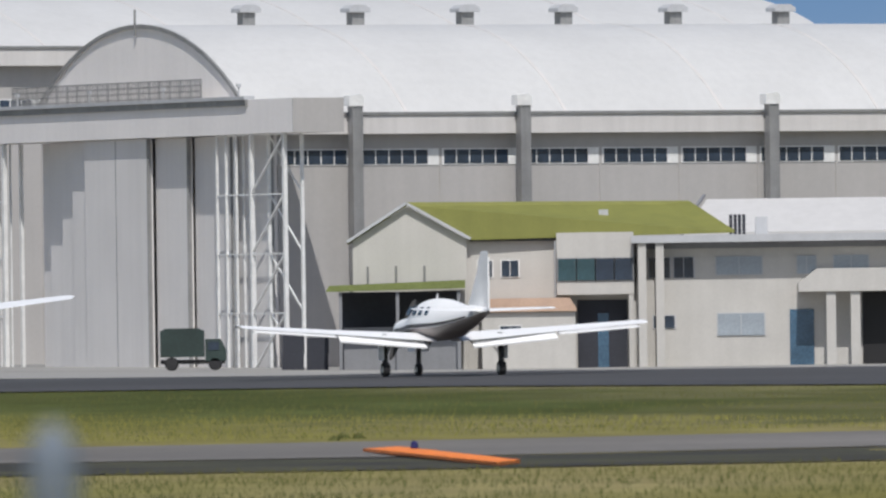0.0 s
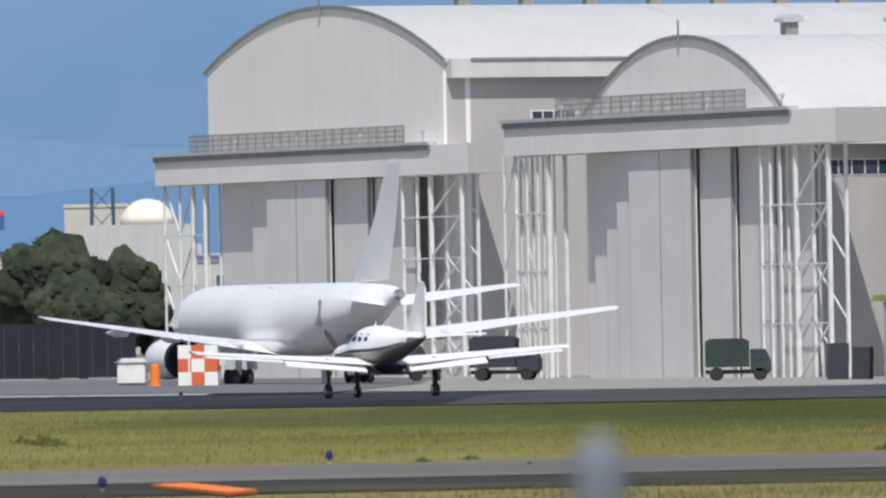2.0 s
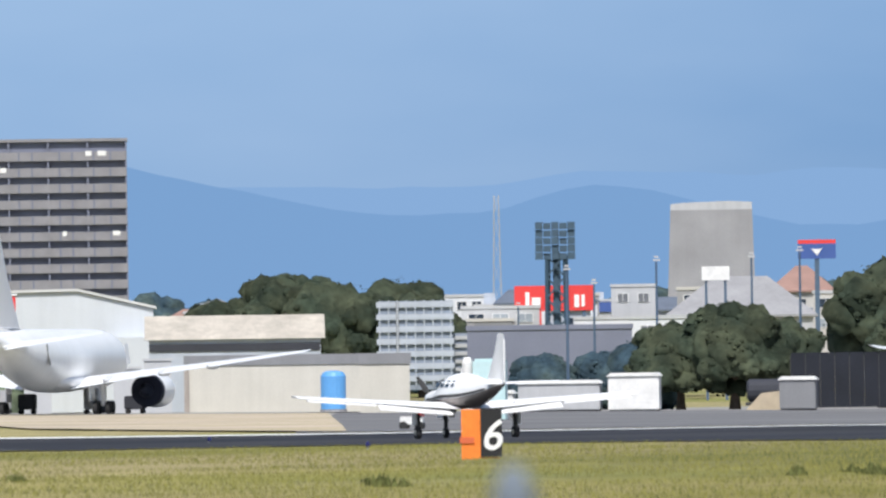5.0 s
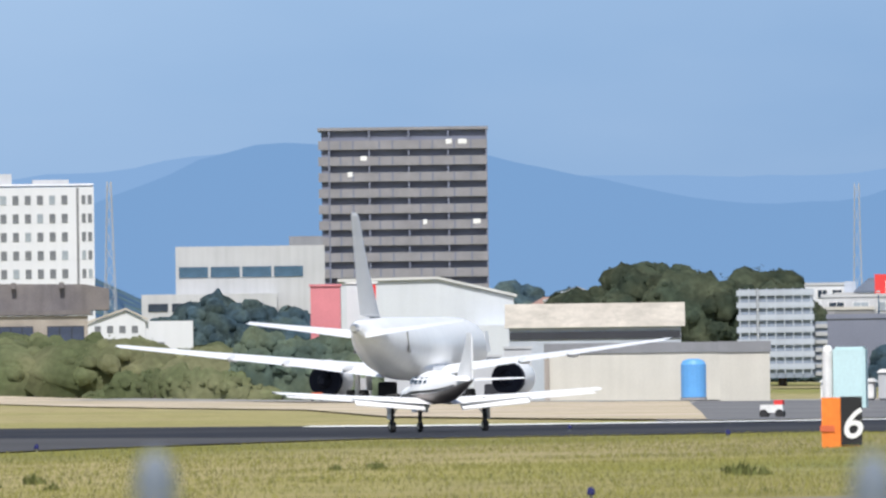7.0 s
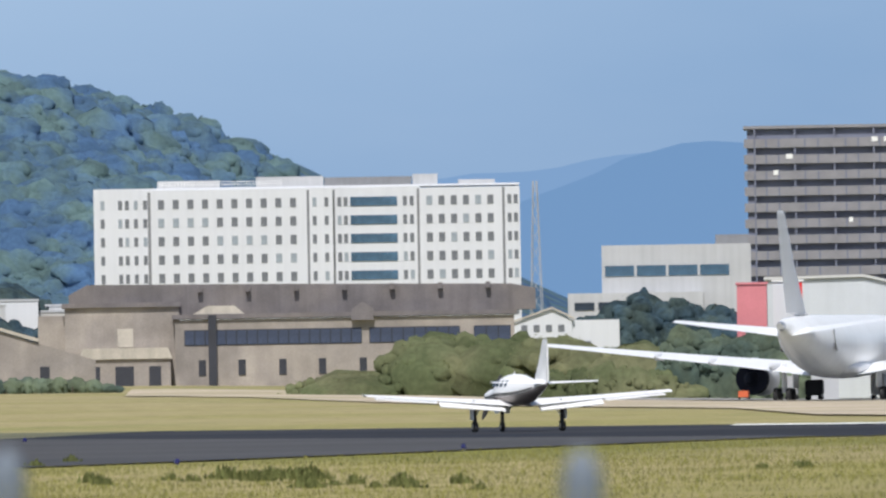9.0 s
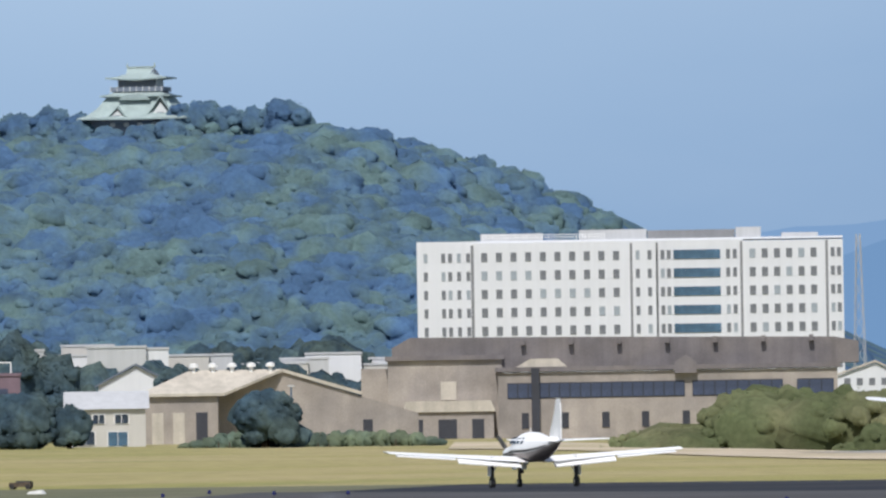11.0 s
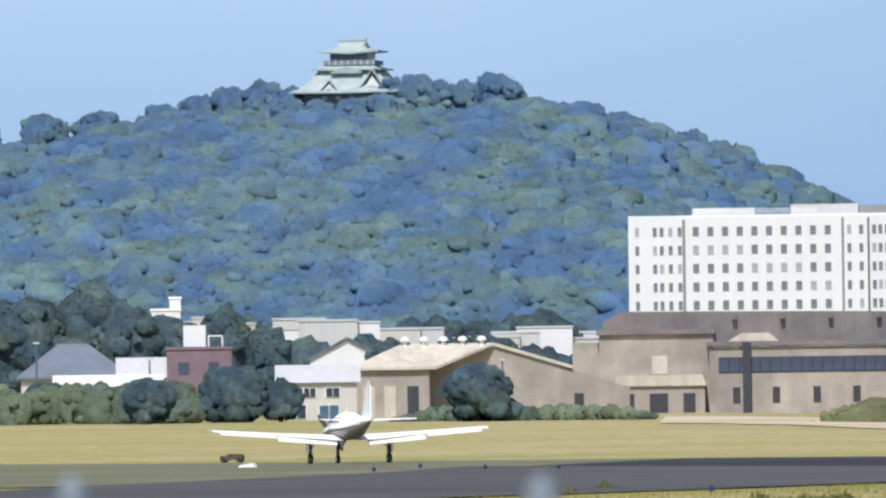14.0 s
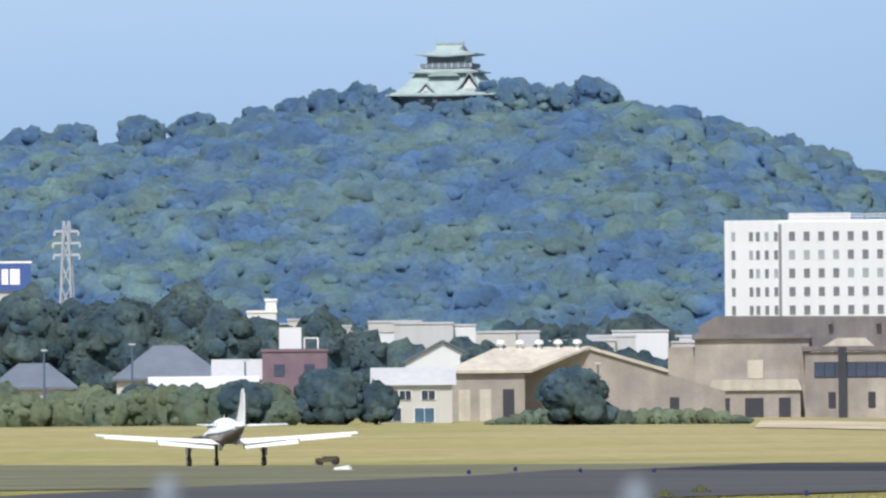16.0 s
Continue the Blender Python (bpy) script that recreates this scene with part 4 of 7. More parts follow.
def foliage(lobes, count, size, rng, soft=0.55):
    """A crown: the lobes set with smaller clumps, and loose sprays of leaves that break up the outline: points, triangles, quads, directions."""
    sub = int(np.clip(count / len(lobes) / 28, 6, 110))
    small = []
    for x, y, z, rx, rz in lobes:
        for d in unit(rng.normal(size=(sub, 3))):
            q = min(rx, rz) * rng.uniform(0.14, 0.32)
            small.append((x + d[0] * rx * 0.93, y + d[1] * rx * 0.93, z + abs(d[2]) ** 0.8 * math.copysign(rz * 0.93, d[2] + 0.35), q, q * 0.8))
    verts, quads, norms = clumps(lobes, rng, soft, 14, 9)
    verts_s, quads_s, norms_s = clumps(small, rng, soft, 7, 4)
    quads, norms = np.concatenate((quads, quads_s + len(verts))), np.concatenate((norms, norms_s))
    verts = np.concatenate((verts, verts_s))
    l = np.array(list(lobes) + small)
    n = int(count * 0.15)
    k = rng.choice(len(l), n, p=l[:, 3] ** 2 / (l[:, 3] ** 2).sum())
    d = unit(rng.normal(size=(n, 3)) + (0, -0.2, 0.3))
    c = l[k, :3] + d * l[k][:, [3, 3, 4]] * rng.uniform(0.98, 1.09, (n, 1))
    nrm = unit(d + rng.normal(size=(n, 3)) * 0.5)
    a = unit(np.cross(nrm, rng.normal(size=(n, 3))))
    b = np.cross(nrm, a)
    s = 0.55 * size * rng.uniform(0.5, 1.3, (n, 1))
    sprays = np.stack((c - a * s * 0.6, c - b * s * 0.35, c + a * s * 0.6, c + b * s * 0.4), 1).reshape(-1, 3)
    facing = np.repeat(unit(d + rng.normal(size=(n, 3)) * 0.3 + soft * LEAN), 4, 0)
    f = len(verts) + 4 * np.arange(n)[:, None]
    return np.concatenate((verts, sprays)), np.concatenate((f + [0, 1, 2], f + [0, 2, 3])), quads, np.concatenate((norms, facing))


def fast_mesh(name, verts, tris, quads, norms, material, parent=None):
    """One mesh out of arrays; norms: the direction that each point faces, so that loose leaves shade like the crown they sit on."""
    me = bpy.data.meshes.new(name)
    verts = np.asarray(verts, float)
    nt, nq = len(tris), len(quads)
    me.vertices.add(len(verts))
    me.vertices.foreach_set("co", verts.ravel())
    me.loops.add(3 * nt + 4 * nq)
    me.loops.foreach_set("vertex_index", np.concatenate((np.asarray(tris, int).ravel(), np.asarray(quads, int).ravel())))
    me.polygons.add(nt + nq)
    me.polygons.foreach_set("loop_start", np.concatenate((3 * np.arange(nt), 3 * nt + 4 * np.arange(nq))))
    me.polygons.foreach_set("use_smooth", np.ones(nt + nq, bool))
    me.materials.append(material)
    me.update(calc_edges=True)
    me.normals_split_custom_set_from_vertices(np.asarray(norms, float))
    ob = new(name, me)
    ob.parent = parent
    return ob


def mesh_ob(name, verts, faces, material, parent=None):
    me = bpy.data.meshes.new(name)
    me.from_pydata([tuple(v) for v in verts], [], faces)
    me.materials.append(material)
    for p in me.polygons:
        p.use_smooth = len(p.vertices) == 4
    ob = new(name, me)
    ob.parent = parent
    return ob


def tree(x, y, height, spread, seed, material=LEAF, label="broad dark green tree with a dense rounded crown", low=0.25, category="tree", name="tree", lobes_n=34, count=1500, size=0.55, z=None):
    rng = np.random.default_rng(seed)
    t = thing(name, pose(x, y, ground_z(x, y) if z is None else z), label, category)
    bm = bmesh.new()
    tube(bm, [(0, 0.05 * spread), (height * 0.15, 0.036 * spread), (height * 0.5, 0.025 * spread), (height * 0.8, 0.008 * spread)], "z", 8)
    for k in range(4):
        a = 1.57 * k + rng.uniform(-0.4, 0.4)
        beam(bm, (0, 0, height * 0.3), (math.cos(a) * spread * 0.3, math.sin(a) * spread * 0.3, height * 0.62), 0.02 * spread, 5)
    part("trunk", fix(bm), BARK, t)
    lobes = [(0, 0, height * (0.55 + low * 0.2), spread * 0.38, height * (0.43 - low * 0.2))]
    for k in range(lobes_n):
        a = rng.uniform(0, 6.28)
        f = rng.uniform(0.45, 0.82)
        if height < 7:
            f *= 0.78
        zz = height * rng.uniform(low + 0.12, 0.85)
        r = spread * rng.uniform(0.09, 0.2)
        fall = 1.0 - 0.55 * max(0.0, zz / height - 0.5) * 2
        lobes.append((math.cos(a) * spread * 0.5 * f * fall, math.sin(a) * spread * 0.5 * f * fall, min(zz, height - r * 0.75), r, r * 0.75))
    fast_mesh("crown", *foliage(lobes, count, size, rng), material, t)
    return t


def hedge(name, x0, x1, y, height, depth, seed, label, material=HAZYHEDGE, count=2200, size=0.5, taper=0.3, z=None, lumps=0):
    """A long bank of shrubs."""
    rng = np.random.default_rng(seed)
    z = ground_z((x0 + x1) / 2, y) if z is None else z
    t = thing(name, pose((x0 + x1) / 2, y, z), label, "shrubs")
    n = lumps or max(4, int(abs(x1 - x0) / (height * 0.7)))
    lobes = []
    for k in range(n):
        f = (k + 0.5) / n
        edge = min(1.0, taper + 3.2 * min(f, 1 - f))
        h = height * edge * rng.uniform(0.8, 1.1)
        lobes.append(((x1 - x0) * (f - 0.5), rng.uniform(-depth, depth) * 0.4, h * 0.4, max(abs(x1 - x0) / n * 0.85, h * 0.45), h * 0.6))
    fast_mesh("crown", *foliage(lobes, count, size, rng), material, t)
    part("stems", boxes(*[(l[0] - 0.05, l[0] + 0.05, -0.05, 0.05, 0, l[2]) for l in lobes]), BARK, t)
    return t


# ---------------------------------------------------------------- buildings
PANE_MESH = {}


def pane_ob(name, parent, x, y, z, w, h, material, d=0.12):
    """A window pane in a facade that faces the camera (towards -y); alike panes share one mesh."""
    key = (round(w, 2), round(h, 2), material.name, d)
    if key not in PANE_MESH:
        me = bpy.data.meshes.new(name)
        bm = boxes((-w / 2, w / 2, -d, 0.02, -h / 2, h / 2))
        bm.to_mesh(me)
        bm.free()
        me.materials.append(material)
        PANE_MESH[key] = me
    ob = new(name, PANE_MESH[key])
    ob.parent = parent
    ob.location = (x, y, z)
    return ob


def window(parent, x, y, z, w, h, glass=GLASS, frame=STEELWHITE, mullions=1, name="window"):
    """A framed window, proud of the wall at y."""
    f = part(name, boxes((x - w / 2 - 0.06, x + w / 2 + 0.06, y - 0.08, y - 0.004, z - h / 2 - 0.06, z + h / 2 + 0.06)), frame, parent)
    n = mullions + 1
    for k in range(n):
        pane_ob("pane", f, x - w / 2 + w * (k + 0.5) / n, y - 0.085, z, w / n - 0.06, h, glass, 0.03)
    return f


def house(name, x0, x1, y, z0, eave, ridge_z, depth, wall, roof, label, category="house", gable=False, windows=(), over=0.4):
    """A house whose front stands at y; its ridge runs along the front, or with gable towards the camera."""
    cx = (x0 + x1) / 2
    t = thing(name, pose(cx, y, z0, 0, 0, bearing(cx, y)), label, category)
    w, e, r = (x1 - x0) / 2, eave - z0, ridge_z - z0
    if gable:
        part("wall", fix(prism(bmesh.new(), [(-w, 0), (w, 0), (w, e), (0, r - 0.12), (-w, e)], 0, depth)), wall, t)
        for s in (-1, 1):
            part("roof", fix(prism(bmesh.new(), [(s * (w + over), e - (r - e) / w * over), (0, r), (0, r + 0.22), (s * (w + over), e + 0.2 - (r - e) / w * over)], -over, depth + over)), roof, t)
    else:
        part("wall", boxes((-w, w, 0, depth, 0, e)), wall, t)
        bm = bmesh.new()
        ring_loft(bm, [[(sx * (w + over), -over, e), (sx * (w + over), depth + over, e), (sx * (w + over), depth / 2 + 0.1, r), (sx * (w + over), depth / 2 - 0.1, r)] for sx in (-1, 1)])
        part("roof", fix(bm), roof, t)
    for wx, wz, ww, wh, g in windows:
        window(t, wx - cx, 0, wz - z0, ww, wh, g)
    return t


def block(name, x0, x1, y, z0, z1, depth, wall, label, category="building", parapet=0.35, trim=LIGHTGREY, windows=()):
    """A flat-roofed block with a parapet."""
    cx = (x0 + x1) / 2
    t = thing(name, pose(cx, y, z0, 0, 0, bearing(cx, y)), label, category)
    w, h = (x1 - x0) / 2, z1 - z0
    part("wall", boxes((-w, w, 0, depth, 0, h - parapet)), wall, t)
    part("parapet", boxes((-w - 0.12, w + 0.12, -0.12, depth + 0.12, h - parapet + 0.004, h)), trim, t)
    for wx, wz, ww, wh, g in windows:
        window(t, wx - cx, 0, wz - z0, ww, wh, g)
    return t

# ---------------------------------------------------------------- offices beside the hangar
def offices():
    y = 940.0
    b = thing("office_building", pose(0, y, -2.3), "two-storey cream office block with an olive green pitched roof", "building")
    g = 2.3
    part("gable_wall", fix(prism(bmesh.new(), [(-6.7, 0), (1.75, 0), (1.75, 7.55 + g), (-2.6, 10.0 + g), (-6.7, 7.5 + g)], 0, 0.4)), CREAM, b)
    part("wall", boxes((1.76, 20.8, 0.5, 14, 0, 7.6 + g)), CREAM, b)
    part("wall", boxes((-6.7, 1.75, 0.41, 14, 0, 7.45 + g)), CREAM, b)
    bm = bmesh.new()
    ring_loft(bm, [[(-2.7, -0.3, 10.1 + g), (2.05, -0.3, 7.45 + g), (2.05, -0.3, 7.65 + g), (-2.7, -0.3, 10.32 + g)],
                   [(18.4, 7.0, 10.0 + g), (21.6, 0.2, 7.75 + g), (21.6, 0.2, 7.95 + g), (18.4, 7.0, 10.22 + g)]])
    part("roof", fix(bm), GREENROOF, b, "olive green sheet roof")
    bm = bmesh.new()
    ring_loft(bm, [[(-2.7, -0.3, 10.1 + g), (-7.1, -0.3, 7.3 + g), (-7.1, -0.3, 7.5 + g), (-2.7, -0.3, 10.32 + g)], [(-2.7, 13, 10.1 + g), (-7.1, 13, 7.3 + g), (-7.1, 13, 7.5 + g), (-2.7, 13, 10.32 + g)]])
    part("roof", fix(bm), GREENROOF, b)
    part("verge", fix(beam(beam(bmesh.new(), (-7.1, -0.4, 7.45 + g), (-2.7, -0.4, 10.25 + g), 0.25), (-2.7, -0.4, 10.25 + g), (2.05, -0.4, 7.55 + g), 0.25)), LIGHTGREY, b)
    part("gutter", boxes((2.0, 21.0, 0.0, 0.45, 7.35 + g, 7.58 + g)), SHADOWGREY, b)
    # stair bay with the glazed first floor
    part("bay", boxes((8.4, 14.1, -1.4, 0.49, 3.3 + g, 7.9 + g)), CREAM, b)
    part("bay_post", boxes((13.7, 14.05, -1.35, -1.0, 0, 3.29 + g)), CREAM, b)
    for k, gl in enumerate((TEALGLASS, TEALGLASS, GLASS, GLASS)):
        window(b, 9.15 + k * 1.4, -1.404, 5.15 + g, 1.36, 1.6, gl, GREYWALL, 0)
    window(b, 3.1, 0.5, 5.3 + g, 1.1, 1.2, GLASS)
    window(b, 4.95, 0.5, 5.3 + g, 1.3, 1.2, GLASS)
    for x, w, gl in ((16.4, 1.6, GLASS), (18.0, 1.5, GLASS)):
        window(b, x, 0.5, 5.2 + g, w, 1.5, gl, GREYWALL, 0)
    part("porch_roof", fix(prism(bmesh.new(), [(2.6, 2.1 + g), (9.8, 2.1 + g), (9.8, 2.3 + g), (9.3, 3.1 + g), (3.0, 3.1 + g)], -3.2, 0.4)), SALMON, b, "salmon tiled porch roof")
    part("porch_wall", boxes((2.8, 9.7, -2.9, -2.7, 0, 2.05 + g)), CREAM, b)
    window(b, 4.9, -2.9, 0.5 + g, 1.6, 1.1, GLASS)
    # flat dark slab in front of the wall, in place of a shaded recess
    part("entrance", boxes((9.9, 13.6, 0.38, 0.49, 0, 2.9 + g)), SHADOWGREY, b, "dark slab painted for the shade of the recessed entrance")
    part("door", boxes((11.4, 12.2, 0.3, 0.376, 0, 1.9 + g)), GLASSBLUE, b)
    for k in range(3):
        p = part("vent_pipe", fix(beam(bmesh.new(), (-5.6 + k * 2.1, -0.1, 4.4 + g), (-5.6 + k * 2.1, -0.1, 5.6 + g), 0.16, 6)), DUCT, b)
    part("roof_fan", boxes((11.6, 12.3, 1.8, 2.5, 8.2 + g, 9.6 + g)), LIGHTGREY, b)
    part("drain_pipe", fix(beam(bmesh.new(), (8.3, -0.1, 0), (8.3, -0.1, 7.3 + g), 0.14, 6)), LIGHTGREY, b)
    # flat-roofed wing
    w = thing("workshop_wing", pose(0, y, -2.3), "flat-roofed cream workshop with blinds and a dark gateway", "building")
    part("wall", boxes((14.3, 45, -0.6, 12, 0, 6.6 + g)), CREAM, w)
    part("roof_slab", boxes((13.9, 45.5, -2.6, 12.5, 7.05 + g, 7.6 + g)), LIGHTGREY, w)
    part("fascia", boxes((14.2, 45.3, -0.9, 12.2, 6.604 + g, 7.046 + g)), GREYWALL, w)
    for x, z, ww, hh, gl in ((21.9, 5.3, 3.4, 1.3, BLIND), (26.9, 5.3, 1.4, 1.3, BLIND), (30.2, 5.3, 2.6, 1.3, BLIND), (22.0, 0.95, 3.5, 1.6, BLIND), (16.3, 1.2, 1.6, 0.9, GLASS), (16.0, 5.2, 1.6, 1.5, GLASS), (17.8, 5.2, 1.5, 1.5, GLASS)):
        window(w, x, -0.6, z + g, ww, hh, gl, LIGHTGREY)
    # black slab on the solid wall imitates the dark inside of a gateway
    part("gate", boxes((31.0, 36.5, -0.75, -0.604, 0, 3.2 + g)), BLACKPANEL, w, "black slab painted for the shade inside the gateway")
    part("gate_canopy", fix(prism(bmesh.new(), [(26.2, 3.3 + g), (45, 3.3 + g), (45, 5.0 + g), (27.6, 5.0 + g), (26.2, 3.9 + g)], -3.6, -0.7)), CREAM, w)
    for x in (28.6, 30.4):
        part("pillar", boxes((x - 0.35, x + 0.35, -3.4, -2.8, 0, 3.29 + g)), CREAM, w)
    part("door", boxes((25.6, 27.4, -0.7, -0.604, 0, 2.0 + g)), GLASSBLUE, w)
    for x in (14.7, 16.0):
        part("pilaster", boxes((x - 0.3, x + 0.3, -2.4, -0.604, 0, 7.04 + g)), CREAM, w)
    for k in range(4):
        part("roof_pipe", fix(tube(bmesh.new(), [(7.6 + g, 0.12), (9.1 + g, 0.12)], "z", 6, (21.4 + k * 0.32, 2, 0))), SHADOWGREY, w)
    part("air_unit", boxes((23.2, 24.1, 1.2, 2.2, 7.604 + g, 8.9 + g)), LIGHTGREY, w)
    h = thing("warehouse", pose(27, 965, -2.3), "long low warehouse with a pale sheet roof", "building")
    part("wall", boxes((-8.5, 30, 0, 20, 0, 8.0 + g)), HANGAR, h)
    part("roof", fix(ring_loft(bmesh.new(), [[(x0, -0.4, 7.9 + g), (x0 + e, 8.5, 10.5 + g), (x0 + 2 * e, 20, 8.4 + g), (x0 + 2 * e, 20, 8.1 + g), (x0, -0.4, 7.6 + g)] for x0, e in ((-8.7, 2.0), (30, 0))])), WAREROOF, h, "bright white sheet roof")
    part("parapet_rail", fix(beam(bmesh.new(), (-8.9, -0.5, 8.3 + g), (-6.9, 8.3, 10.8 + g), 0.22)), GREYWALL, h)
    s = thing("lean_to_shed", pose(0, 935, -2.3), "dark open lean-to shed with a mossy roof", "shed")
    part("roof", fix(prism(bmesh.new(), [(-8.7, 3.75 + g), (1.6, 3.9 + g), (1.6, 4.5 + g), (-8.4, 4.2 + g)], -2.5, 4.5)), MOSSROOF, s)
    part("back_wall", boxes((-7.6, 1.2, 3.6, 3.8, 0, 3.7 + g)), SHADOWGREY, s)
    for x in (-7.6, -3.4, 1.1):
        part("post", boxes((x - 0.12, x + 0.12, -2.2, -2.0, 0, 3.7 + g)), GREYWALL, s)
    part("counter", boxes((-7.4, 1.0, 0.6, 1.0, 0, 1.1 + g)), GREYWALL, s)
    for k, x in enumerate((-11.2, -9.4)):
        c = thing("crate_stack", pose(x, 938, -2.3), "dark stacked crates beside the hangar wall", "crate", "crates by the shed")
        part("crate", boxes((-0.8, 0.8, 0, 1.2, 0, 1.5)), SHADOWGREY, c)
        part("crate", boxes((-0.75, 0.85, 0.05, 1.2, 1.504, 3.0 - 0.3 * k)), SHADOWGREY, c)


def truck(x, y, label, material=TRUCKGREEN, turn=0, s=1.0):
    t = thing("truck", pose(x, y, ground_z(x, y) + 0.03, 0, 0, turn), label, "truck")
    part("cargo_cover", fix(prism(bmesh.new(), [(-2.2 * s, 1.0), (1.0 * s, 1.0), (1.0 * s, 2.9 * s), (0.6 * s, 3.1 * s), (-1.8 * s, 3.1 * s), (-2.2 * s, 2.9 * s)], -1.1, 1.1)), material, t)
    cab = part("cab", fix(prism(bmesh.new(), [(1.1 * s, 0.7), (2.6 * s, 0.7), (2.6 * s, 1.5 * s), (2.2 * s, 2.3 * s), (1.1 * s, 2.3 * s)], -1.05, 1.05)), material, t)
    part("side_glass", boxes((1.3 * s, 2.1 * s, -1.09, -1.054, 1.5 * s, 2.1 * s)), GLASS, cab)
    part("chassis", boxes((-2.2 * s, 2.5 * s, -0.6, 0.6, 0.5, 0.8)), DARKGAP, t)
    for wx in (-1.4, 1.8):
        for wy in (-0.9, 0.9):
            part("wheel", fix(tube(bmesh.new(), [(-0.15, 0.42), (-0.1, 0.5), (0.1, 0.5), (0.15, 0.42)], "y", 14, (wx * s, wy, 0.5))), TYRE, t)
    return t


def apron_things():
    truck(-18.6, 930, "dark green covered truck parked before the hangar doors")
    truck(-45.5, 960, "dark blue-grey service truck beside the parked jet", SHADOWGREY, 5, 1.15)
    truck(-37.0, 965, "dark boxy ground power truck near the hangar", SHADOWGREY, -8, 1.1)
    # checkered shelter
    c = thing("checkered_shelter", pose(-53.7, 860, ground_z(-53.7, 860)), "orange and white checkered runway shelter", "shelter")
    for i in range(3):
        for j in range(3):
            part("panel", boxes((-1.35 + i * 0.9, -0.45 + i * 0.9 - 0.01, 0, 2.0, 0.05 + j * 0.92, 0.05 + (j + 1) * 0.92 - 0.01)), (REDORANGE, CHECKWHITE)[(i + j + 1) % 2], c)
    part("mast", fix(beam(bmesh.new(), (-0.6, -0.1, 0), (-0.6, -0.1, 3.2), 0.12)), STEELWHITE, c)
    k = thing("marker_cone", pose(-56.5, 858, ground_z(-56.5, 858)), "tall orange marker drum on the apron", "marker")
    part("drum", fix(tube(bmesh.new(), [(0, 0.42), (0.1, 0.36), (1.4, 0.32), (1.5, 0.2)], "z", 14)), ORANGE, k)
    for x, yy, w, h, m, lab, nm in ((-99.4, 1060, 4.3, 3.0, STEELWHITE, "white portable cabin standing on the apron", "portable_cabin"), (-105.7, 1060, 6.9, 2.4, LIGHTGREY, "pale grey low shed with a white roof", "shed"),
                                    (-84.4, 1045, 3.0, 2.6, GREYWALL, "grey equipment container by the fence", "container"), (-61.3, 905, 2.0, 1.7, STEELWHITE, "small white box by the jet", "equipment_box"),
                                    (-112.0, 1062, 4.5, 1.6, STEELWHITE, "low white covered trailer", "trailer")):
        t = thing(nm, pose(x, yy, ground_z(x, yy)), lab, nm.replace("_", " "))
        bm = boxes((-w / 2, w / 2, 0, 2.2, 0.15, h))
        bmesh.ops.bevel(bm, geom=bm.edges[:], offset=0.08, segments=2, affect="EDGES")
        part("body", bm, m, t)
        part("roof", fix(prism(bmesh.new(), [(-w / 2 - 0.15, h - 0.02), (w / 2 + 0.15, h - 0.02), (w / 2 - 0.2, h + 0.28), (-w / 2 + 0.2, h + 0.28)], -0.15, 2.35)), STEELWHITE, t)
        part("base", boxes((-w / 2 + 0.1, w / 2 - 0.1, 0.1, 2.1, 0, 0.146)), DARKGAP, t)
    t = thing("equipment_cabinet", pose(-73.7, 700, ground_z(-73.7, 700)), "tall pale teal equipment cabinet with a white duct", "cabinet")
    bm = boxes((-0.9, 0.9, 0, 1.5, 0, 3.5))
    bmesh.ops.bevel(bm, geom=bm.edges[:], offset=0.12, segments=2, affect="EDGES")
    part("body", bm, TEAL, t)
    part("duct", fix(tube(bmesh.new(), [(0, 0.3), (3.3, 0.3), (3.6, 0.18)], "z", 10, (-1.25, 0.6, 0))), STEELWHITE, t)
    part("base", boxes((-1.0, 1.0, 0.1, 1.4, -0.1, 0.1)), CONCRETE, t)
    t = thing("tow_tractor", pose(-62.4, 560, ground_z(-62.4, 560)), "small white and black tow tractor", "tractor")
    part("body", boxes((-0.5, 0.5, -0.4, 0.4, 0.25, 0.6)), STEELWHITE, t)
    part("hood", boxes((0.1, 0.5, -0.38, 0.38, 0.604, 0.8)), RED, t)
    for wx in (-0.35, 0.35):
        part("wheel", fix(tube(bmesh.new(), [(-0.42, 0.2), (0.42, 0.2)], "y", 12, (wx, 0, 0.2))), TYRE, t)
    # distance board with a figure
    z = ground_z(-37.5, 354)
    s = thing("distance_board", pose(-37.5, 354, z, 0, 0, 6), "orange-edged black runway distance board with a white 6", "sign")
    part("face", boxes((-0.02, 0.58, -0.22, -0.1, 0.06, 1.42)), BLACKPANEL, s)
    part("side_panel", boxes((-0.56, -0.024, -0.16, 0.1, 0.0, 1.4)), ORANGE, s, "orange side of the board")
    part("back", boxes((-0.5, 0.5, -0.098, 0.25, 0.02, 1.36)), ORANGE, s)
    part("clamp", boxes((-0.6, -0.2, -0.2, -0.164, 0.45, 0.62)), REDORANGE, s)
    fc = bpy.data.curves.new("figure", "FONT")
    fc.body = "6"
    fc.size, fc.extrude, fc.align_x, fc.offset = 1.2, 0.012, "CENTER", 0.012
    fc.shear = 0.2
    fo = new("figure", fc)
    fo.parent = s
    fo.data.materials.append(LETTERWHITE)
    fo.matrix_local = pose(0.28, -0.235, 0.27, 90, 0, 0)
    tagged(fo, "white painted figure 6")


